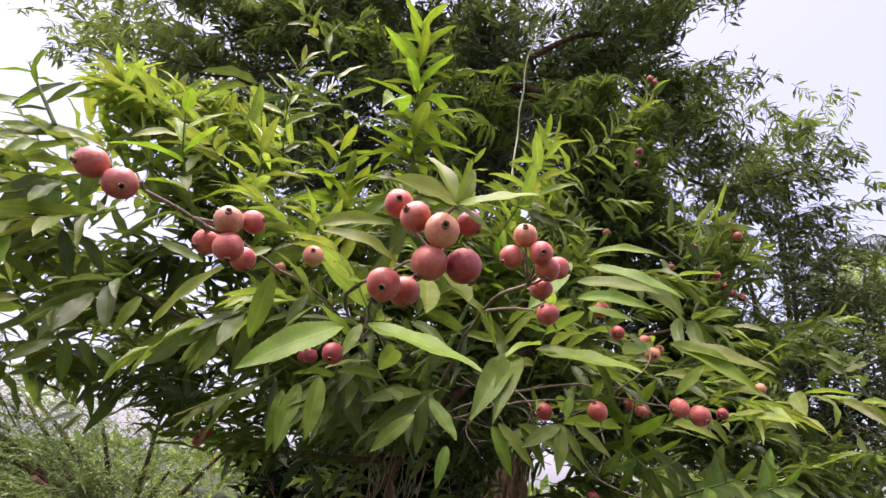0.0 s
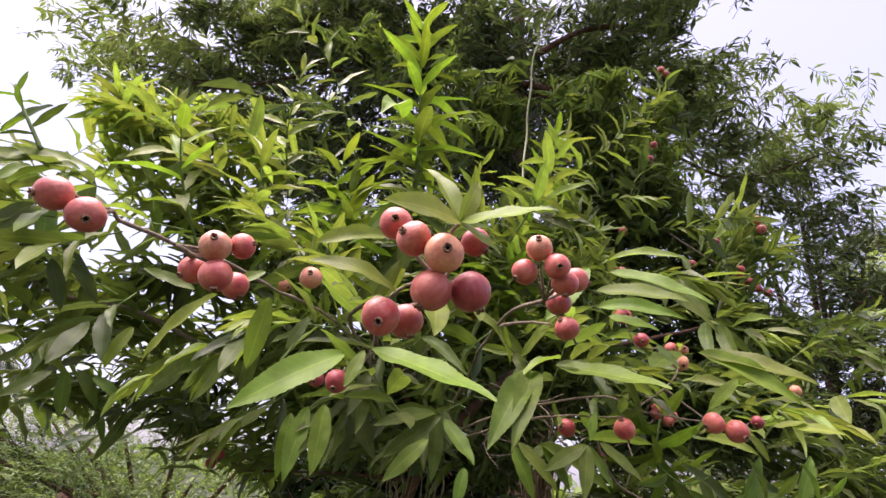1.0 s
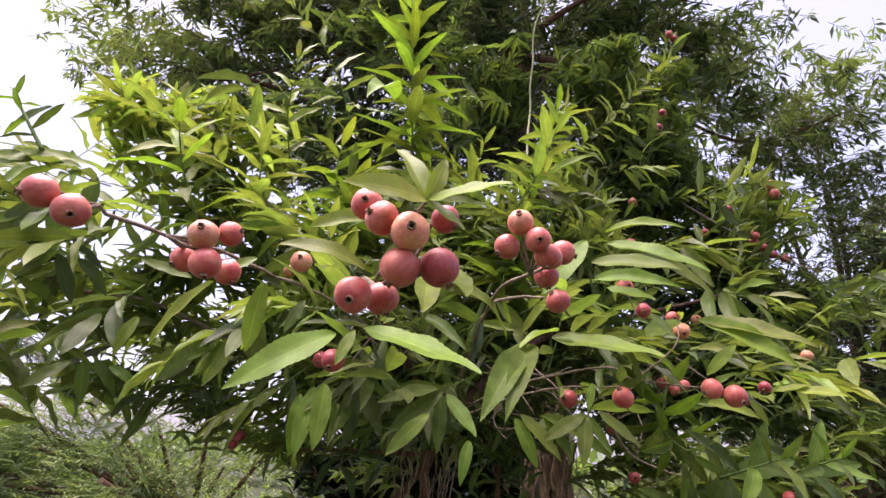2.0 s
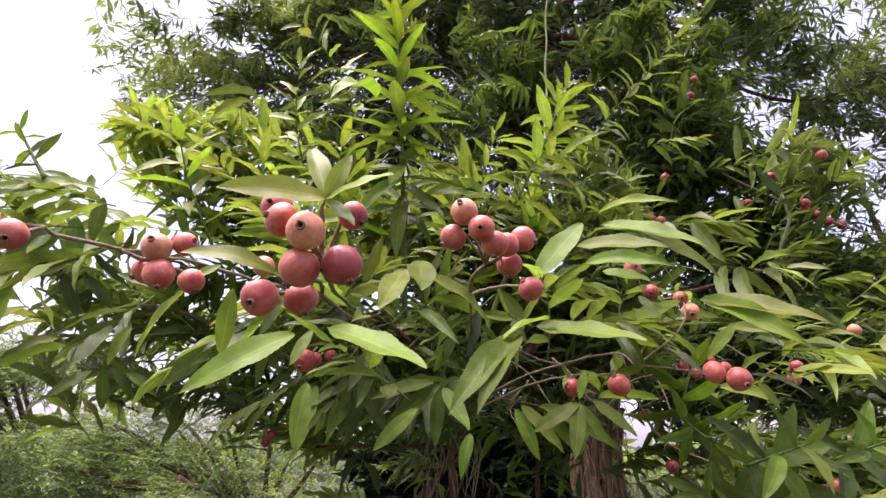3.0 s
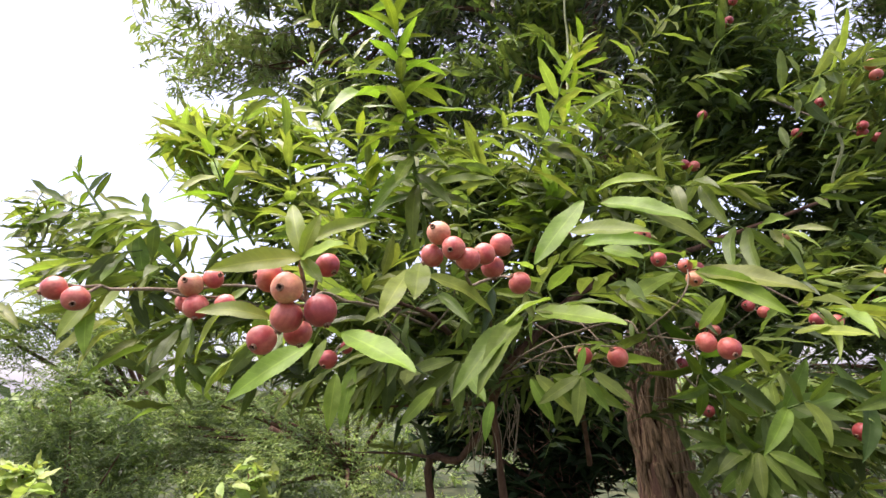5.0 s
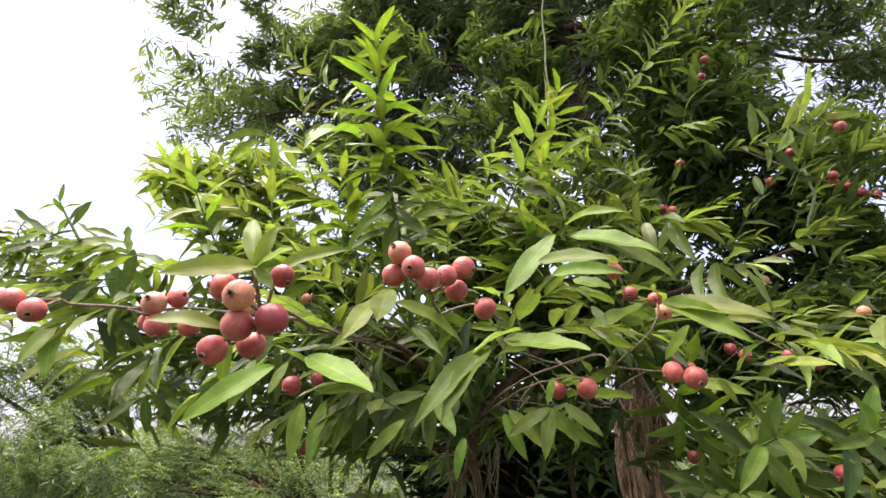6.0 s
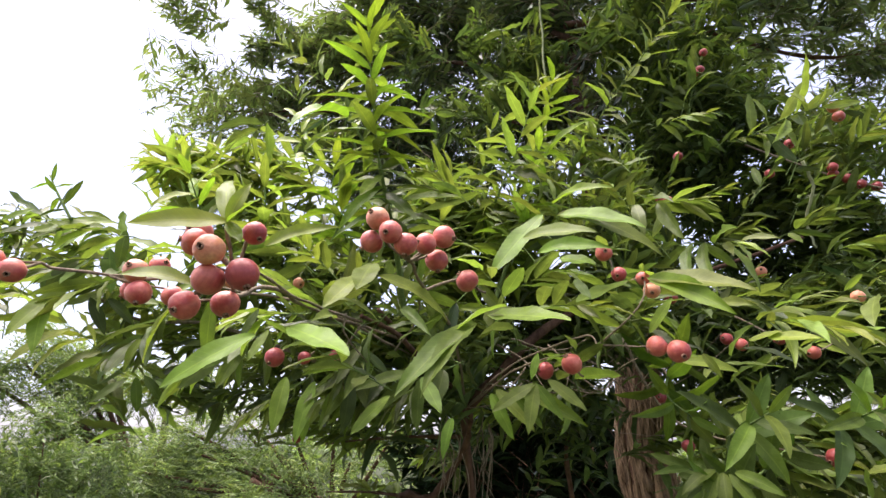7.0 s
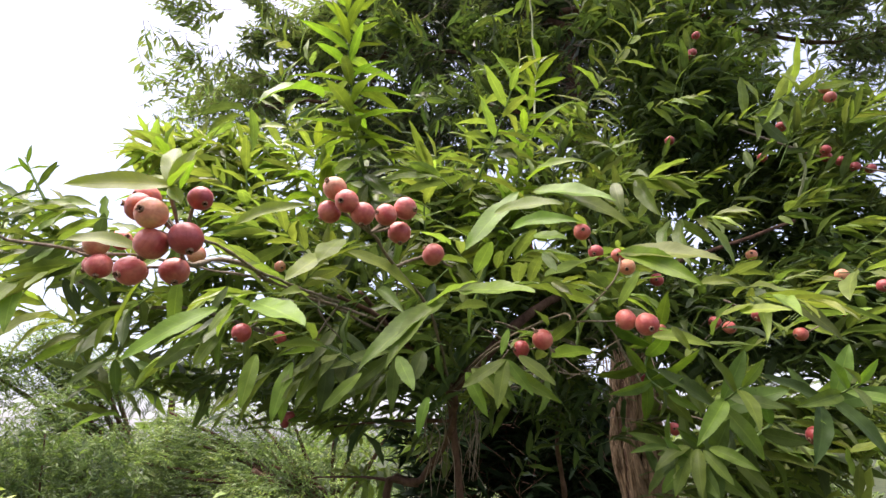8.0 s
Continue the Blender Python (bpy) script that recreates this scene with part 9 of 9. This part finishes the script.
bush = thing("shrub", (1.32, 4.11, 0), "leafy green shrub under the garden trees", "shrub", "shrubs")
branch("trunk", [(1.323, 4.106, 0), (1.351, 4.116, 0.094), (1.318, 4.081, 0.234), (1.311, 4.044, 0.425)], 0.030, 0.010, M_STEM, bush, "", rough=0.15)
fo, rng = Foliage(LEAF_FAR), np.random.RandomState(86)
branch("limb", [(1.318, 4.081, 0.234), (1.321, 4.04, 0.721), (1.323, 4.006, 0.938)], 0.012, 0.004, M_STEM, bush, "")
thicket(fo, (1.323, 4.006, 0.938), (0.5, 0.5, 0.5), 90, 0.30, 13, 0.06, 0.08, rng, origin=(1.32, 4.08, 0.23), rise=0.15, r0=0.003, tufts=6)
branch("limb", [(1.318, 4.081, 0.234), (1.486, 4.095, 0.418), (1.623, 4.106, 0.388)], 0.012, 0.004, M_STEM, bush, "")
thicket(fo, (1.623, 4.106, 0.388), (0.5, 0.5, 0.5), 105, 0.30, 13, 0.06, 0.08, rng, origin=(1.32, 4.08, 0.23), rise=0.15, r0=0.003, tufts=6)
branch("limb", [(1.318, 4.081, 0.234), (1.128, 4.04, 0.446), (0.973, 4.006, 0.438)], 0.012, 0.004, M_STEM, bush, "")
thicket(fo, (0.973, 4.006, 0.438), (0.5, 0.5, 0.5), 105, 0.30, 13, 0.06, 0.08, rng, origin=(1.32, 4.08, 0.23), rise=0.15, r0=0.003, tufts=6)
branch("limb", [(1.318, 4.081, 0.234), (1.321, 4.068, 0.171), (1.323, 4.056, -0.062)], 0.012, 0.004, M_STEM, bush, "")
thicket(fo, (1.323, 4.056, -0.062), (0.5, 0.5, 0.5), 105, 0.30, 13, 0.06, 0.08, rng, origin=(1.32, 4.08, 0.23), rise=0.15, r0=0.003, tufts=6)
finish(fo, bush, M_CROWN, "fine green leaves", M_STEM)
bush = thing("shrub", (-7.01, 5.33, 0), "rounded green shrub in the distance", "shrub", "distant shrubs")
branch("trunk", [(-7.013, 5.329, 0), (-6.983, 5.338, 0.117), (-7.013, 5.302, 0.293), (-7.013, 5.262, 0.533)], 0.030, 0.010, M_STEM, bush, "", rough=0.15)
fo, rng = Foliage(LEAF_FAR), np.random.RandomState(120)
branch("limb", [(-7.013, 5.302, 0.293), (-7.013, 5.262, 0.644), (-7.013, 5.229, 0.75)], 0.012, 0.004, M_STEM, bush, "")
thicket(fo, (-7.013, 5.229, 0.75), (0.75, 0.75, 0.75), 60, 0.35, 13, 0.120, 0.22, rng, origin=(-7.01, 5.3, 0.29), rise=0.15, r0=0.003, tufts=6)
branch("limb", [(-7.013, 5.302, 0.293), (-6.628, 5.317, 0.452), (-6.313, 5.329, 0.4)], 0.012, 0.004, M_STEM, bush, "")
thicket(fo, (-6.313, 5.329, 0.4), (0.7, 0.7, 0.7), 50, 0.35, 13, 0.120, 0.18, rng, origin=(-7.01, 5.3, 0.29), rise=0.15, r0=0.003, tufts=6)
branch("limb", [(-7.013, 5.302, 0.293), (-7.398, 5.262, 0.48), (-7.713, 5.229, 0.45)], 0.012, 0.004, M_STEM, bush, "")
thicket(fo, (-7.713, 5.229, 0.45), (0.7, 0.7, 0.7), 50, 0.35, 13, 0.120, 0.18, rng, origin=(-7.01, 5.3, 0.29), rise=0.15, r0=0.003, tufts=6)
finish(fo, bush, M_FEATHER, "fine green leaves", M_GREEN_TWIG)
bush = thing("shrub", (-6.53, 6.71, 0), "rounded green shrub in the distance", "shrub", "distant shrubs")
branch("trunk", [(-6.525, 6.706, 0), (-6.495, 6.715, 0.117), (-6.525, 6.679, 0.293), (-6.525, 6.639, 0.533)], 0.030, 0.010, M_STEM, bush, "", rough=0.15)
fo, rng = Foliage(LEAF_FAR), np.random.RandomState(121)
branch("limb", [(-6.525, 6.679, 0.293), (-6.525, 6.639, 0.644), (-6.525, 6.606, 0.75)], 0.012, 0.004, M_STEM, bush, "")
thicket(fo, (-6.525, 6.606, 0.75), (0.75, 0.75, 0.75), 60, 0.35, 13, 0.120, 0.22, rng, origin=(-6.53, 6.68, 0.29), rise=0.15, r0=0.003, tufts=6)
branch("limb", [(-6.525, 6.679, 0.293), (-6.14, 6.694, 0.452), (-5.825, 6.706, 0.4)], 0.012, 0.004, M_STEM, bush, "")
thicket(fo, (-5.825, 6.706, 0.4), (0.7, 0.7, 0.7), 50, 0.35, 13, 0.120, 0.18, rng, origin=(-6.53, 6.68, 0.29), rise=0.15, r0=0.003, tufts=6)
branch("limb", [(-6.525, 6.679, 0.293), (-6.91, 6.639, 0.48), (-7.225, 6.606, 0.45)], 0.012, 0.004, M_STEM, bush, "")
thicket(fo, (-7.225, 6.606, 0.45), (0.7, 0.7, 0.7), 50, 0.35, 13, 0.120, 0.18, rng, origin=(-6.53, 6.68, 0.29), rise=0.15, r0=0.003, tufts=6)
finish(fo, bush, M_FEATHER, "fine green leaves", M_GREEN_TWIG)
bush = thing("shrub", (-5.13, 7.29, 0), "rounded green shrub in the distance", "shrub", "distant shrubs")
branch("trunk", [(-5.126, 7.292, 0), (-5.096, 7.301, 0.117), (-5.126, 7.265, 0.293), (-5.126, 7.225, 0.533)], 0.030, 0.010, M_STEM, bush, "", rough=0.15)
fo, rng = Foliage(LEAF_FAR), np.random.RandomState(122)
branch("limb", [(-5.126, 7.265, 0.293), (-5.126, 7.225, 0.644), (-5.126, 7.192, 0.75)], 0.012, 0.004, M_STEM, bush, "")
thicket(fo, (-5.126, 7.192, 0.75), (0.75, 0.75, 0.75), 60, 0.35, 13, 0.120, 0.22, rng, origin=(-5.13, 7.27, 0.29), rise=0.15, r0=0.003, tufts=6)
branch("limb", [(-5.126, 7.265, 0.293), (-4.741, 7.28, 0.452), (-4.426, 7.292, 0.4)], 0.012, 0.004, M_STEM, bush, "")
thicket(fo, (-4.426, 7.292, 0.4), (0.7, 0.7, 0.7), 50, 0.35, 13, 0.120, 0.18, rng, origin=(-5.13, 7.27, 0.29), rise=0.15, r0=0.003, tufts=6)
branch("limb", [(-5.126, 7.265, 0.293), (-5.511, 7.225, 0.48), (-5.826, 7.192, 0.45)], 0.012, 0.004, M_STEM, bush, "")
thicket(fo, (-5.826, 7.192, 0.45), (0.7, 0.7, 0.7), 50, 0.35, 13, 0.120, 0.18, rng, origin=(-5.13, 7.27, 0.29), rise=0.15, r0=0.003, tufts=6)
finish(fo, bush, M_FEATHER, "fine green leaves", M_GREEN_TWIG)
bush = thing("shrub", (-3.5, 7.72, 0), "rounded green shrub in the distance", "shrub", "distant shrubs")
branch("trunk", [(-3.499, 7.719, 0), (-3.469, 7.728, 0.117), (-3.499, 7.692, 0.293), (-3.499, 7.652, 0.533)], 0.030, 0.010, M_STEM, bush, "", rough=0.15)
fo, rng = Foliage(LEAF_FAR), np.random.RandomState(123)
branch("limb", [(-3.499, 7.692, 0.293), (-3.499, 7.652, 0.644), (-3.499, 7.619, 0.75)], 0.012, 0.004, M_STEM, bush, "")
thicket(fo, (-3.499, 7.619, 0.75), (0.75, 0.75, 0.75), 60, 0.35, 13, 0.120, 0.22, rng, origin=(-3.5, 7.69, 0.29), rise=0.15, r0=0.003, tufts=6)
branch("limb", [(-3.499, 7.692, 0.293), (-3.114, 7.707, 0.452), (-2.799, 7.719, 0.4)], 0.012, 0.004, M_STEM, bush, "")
thicket(fo, (-2.799, 7.719, 0.4), (0.7, 0.7, 0.7), 50, 0.35, 13, 0.120, 0.18, rng, origin=(-3.5, 7.69, 0.29), rise=0.15, r0=0.003, tufts=6)
branch("limb", [(-3.499, 7.692, 0.293), (-3.884, 7.652, 0.48), (-4.199, 7.619, 0.45)], 0.012, 0.004, M_STEM, bush, "")
thicket(fo, (-4.199, 7.619, 0.45), (0.7, 0.7, 0.7), 50, 0.35, 13, 0.120, 0.18, rng, origin=(-3.5, 7.69, 0.29), rise=0.15, r0=0.003, tufts=6)
finish(fo, bush, M_FEATHER, "fine green leaves", M_GREEN_TWIG)
bush = thing("shrub", (-2.46, 9.21, 0), "rounded green shrub in the distance", "shrub", "distant shrubs")
branch("trunk", [(-2.461, 9.209, 0), (-2.431, 9.218, 0.117), (-2.461, 9.182, 0.293), (-2.461, 9.142, 0.533)], 0.030, 0.010, M_STEM, bush, "", rough=0.15)
fo, rng = Foliage(LEAF_FAR), np.random.RandomState(124)
branch("limb", [(-2.461, 9.182, 0.293), (-2.461, 9.142, 0.644), (-2.461, 9.109, 0.75)], 0.012, 0.004, M_STEM, bush, "")
thicket(fo, (-2.461, 9.109, 0.75), (0.75, 0.75, 0.75), 60, 0.35, 13, 0.120, 0.22, rng, origin=(-2.46, 9.18, 0.29), rise=0.15, r0=0.003, tufts=6)
branch("limb", [(-2.461, 9.182, 0.293), (-2.076, 9.197, 0.452), (-1.761, 9.209, 0.4)], 0.012, 0.004, M_STEM, bush, "")
thicket(fo, (-1.761, 9.209, 0.4), (0.7, 0.7, 0.7), 50, 0.35, 13, 0.120, 0.18, rng, origin=(-2.46, 9.18, 0.29), rise=0.15, r0=0.003, tufts=6)
branch("limb", [(-2.461, 9.182, 0.293), (-2.846, 9.142, 0.48), (-3.161, 9.109, 0.45)], 0.012, 0.004, M_STEM, bush, "")
thicket(fo, (-3.161, 9.109, 0.45), (0.7, 0.7, 0.7), 50, 0.35, 13, 0.120, 0.18, rng, origin=(-2.46, 9.18, 0.29), rise=0.15, r0=0.003, tufts=6)
finish(fo, bush, M_FEATHER, "fine green leaves", M_GREEN_TWIG)
bush = thing("shrub", (0.52, 8.63, 0), "rounded green shrub in the distance", "shrub", "distant shrubs")
branch("trunk", [(0.516, 8.629, 0), (0.546, 8.639, 0.117), (0.516, 8.603, 0.293), (0.516, 8.563, 0.533)], 0.030, 0.010, M_STEM, bush, "", rough=0.15)
fo, rng = Foliage(LEAF_FAR), np.random.RandomState(125)
branch("limb", [(0.516, 8.603, 0.293), (0.516, 8.562, 0.644), (0.516, 8.529, 0.75)], 0.012, 0.004, M_STEM, bush, "")
thicket(fo, (0.516, 8.529, 0.75), (0.75, 0.75, 0.75), 60, 0.35, 13, 0.120, 0.22, rng, origin=(0.52, 8.6, 0.29), rise=0.15, r0=0.003, tufts=6)
branch("limb", [(0.516, 8.603, 0.293), (0.901, 8.617, 0.452), (1.216, 8.629, 0.4)], 0.012, 0.004, M_STEM, bush, "")
thicket(fo, (1.216, 8.629, 0.4), (0.7, 0.7, 0.7), 50, 0.35, 13, 0.120, 0.18, rng, origin=(0.52, 8.6, 0.29), rise=0.15, r0=0.003, tufts=6)
branch("limb", [(0.516, 8.603, 0.293), (0.131, 8.562, 0.48), (-0.184, 8.529, 0.45)], 0.012, 0.004, M_STEM, bush, "")
thicket(fo, (-0.184, 8.529, 0.45), (0.7, 0.7, 0.7), 50, 0.35, 13, 0.120, 0.18, rng, origin=(0.52, 8.6, 0.29), rise=0.15, r0=0.003, tufts=6)
finish(fo, bush, M_FEATHER, "fine green leaves", M_GREEN_TWIG)
bush = thing("shrub", (1.76, 9.02, 0), "rounded green shrub in the distance", "shrub", "distant shrubs")
branch("trunk", [(1.758, 9.018, 0), (1.788, 9.027, 0.117), (1.758, 8.991, 0.293), (1.758, 8.951, 0.533)], 0.030, 0.010, M_STEM, bush, "", rough=0.15)
fo, rng = Foliage(LEAF_FAR), np.random.RandomState(126)
branch("limb", [(1.758, 8.991, 0.293), (1.758, 8.951, 0.644), (1.758, 8.918, 0.75)], 0.012, 0.004, M_STEM, bush, "")
thicket(fo, (1.758, 8.918, 0.75), (0.75, 0.75, 0.75), 60, 0.35, 13, 0.120, 0.22, rng, origin=(1.76, 8.99, 0.29), rise=0.15, r0=0.003, tufts=6)
branch("limb", [(1.758, 8.991, 0.293), (2.143, 9.006, 0.452), (2.458, 9.018, 0.4)], 0.012, 0.004, M_STEM, bush, "")
thicket(fo, (2.458, 9.018, 0.4), (0.7, 0.7, 0.7), 50, 0.35, 13, 0.120, 0.18, rng, origin=(1.76, 8.99, 0.29), rise=0.15, r0=0.003, tufts=6)
branch("limb", [(1.758, 8.991, 0.293), (1.373, 8.951, 0.48), (1.058, 8.918, 0.45)], 0.012, 0.004, M_STEM, bush, "")
thicket(fo, (1.058, 8.918, 0.45), (0.7, 0.7, 0.7), 50, 0.35, 13, 0.120, 0.18, rng, origin=(1.76, 8.99, 0.29), rise=0.15, r0=0.003, tufts=6)
finish(fo, bush, M_FEATHER, "fine green leaves", M_GREEN_TWIG)
bush = thing("shrub", (3.08, 9.23, 0), "rounded green shrub in the distance", "shrub", "distant shrubs")
branch("trunk", [(3.084, 9.228, 0), (3.114, 9.238, 0.117), (3.084, 9.202, 0.293), (3.084, 9.162, 0.533)], 0.030, 0.010, M_STEM, bush, "", rough=0.15)
fo, rng = Foliage(LEAF_FAR), np.random.RandomState(127)
branch("limb", [(3.084, 9.202, 0.293), (3.084, 9.161, 0.644), (3.084, 9.128, 0.75)], 0.012, 0.004, M_STEM, bush, "")
thicket(fo, (3.084, 9.128, 0.75), (0.75, 0.75, 0.75), 60, 0.35, 13, 0.120, 0.22, rng, origin=(3.08, 9.2, 0.29), rise=0.15, r0=0.003, tufts=6)
branch("limb", [(3.084, 9.202, 0.293), (3.469, 9.216, 0.452), (3.784, 9.228, 0.4)], 0.012, 0.004, M_STEM, bush, "")
thicket(fo, (3.784, 9.228, 0.4), (0.7, 0.7, 0.7), 50, 0.35, 13, 0.120, 0.18, rng, origin=(3.08, 9.2, 0.29), rise=0.15, r0=0.003, tufts=6)
branch("limb", [(3.084, 9.202, 0.293), (2.699, 9.161, 0.48), (2.384, 9.128, 0.45)], 0.012, 0.004, M_STEM, bush, "")
thicket(fo, (2.384, 9.128, 0.45), (0.7, 0.7, 0.7), 50, 0.35, 13, 0.120, 0.18, rng, origin=(3.08, 9.2, 0.29), rise=0.15, r0=0.003, tufts=6)
finish(fo, bush, M_FEATHER, "fine green leaves", M_GREEN_TWIG)
bush = thing("shrub", (4.19, 9.37, 0), "rounded green shrub in the distance", "shrub", "distant shrubs")
branch("trunk", [(4.191, 9.371, 0), (4.221, 9.38, 0.117), (4.191, 9.344, 0.293), (4.191, 9.304, 0.533)], 0.030, 0.010, M_STEM, bush, "", rough=0.15)
fo, rng = Foliage(LEAF_FAR), np.random.RandomState(128)
branch("limb", [(4.191, 9.344, 0.293), (4.191, 9.304, 0.644), (4.191, 9.271, 0.75)], 0.012, 0.004, M_STEM, bush, "")
thicket(fo, (4.191, 9.271, 0.75), (0.75, 0.75, 0.75), 60, 0.35, 13, 0.120, 0.22, rng, origin=(4.19, 9.34, 0.29), rise=0.15, r0=0.003, tufts=6)
branch("limb", [(4.191, 9.344, 0.293), (4.576, 9.359, 0.452), (4.891, 9.371, 0.4)], 0.012, 0.004, M_STEM, bush, "")
thicket(fo, (4.891, 9.371, 0.4), (0.7, 0.7, 0.7), 50, 0.35, 13, 0.120, 0.18, rng, origin=(4.19, 9.34, 0.29), rise=0.15, r0=0.003, tufts=6)
branch("limb", [(4.191, 9.344, 0.293), (3.806, 9.304, 0.48), (3.491, 9.271, 0.45)], 0.012, 0.004, M_STEM, bush, "")
thicket(fo, (3.491, 9.271, 0.45), (0.7, 0.7, 0.7), 50, 0.35, 13, 0.120, 0.18, rng, origin=(4.19, 9.34, 0.29), rise=0.15, r0=0.003, tufts=6)
finish(fo, bush, M_FEATHER, "fine green leaves", M_GREEN_TWIG)
far_woods()
palm((10.21, 10.87, 7.34), 6.3, 61)
palm((-10.35, 9.27, 2.85), 6.3, 62)
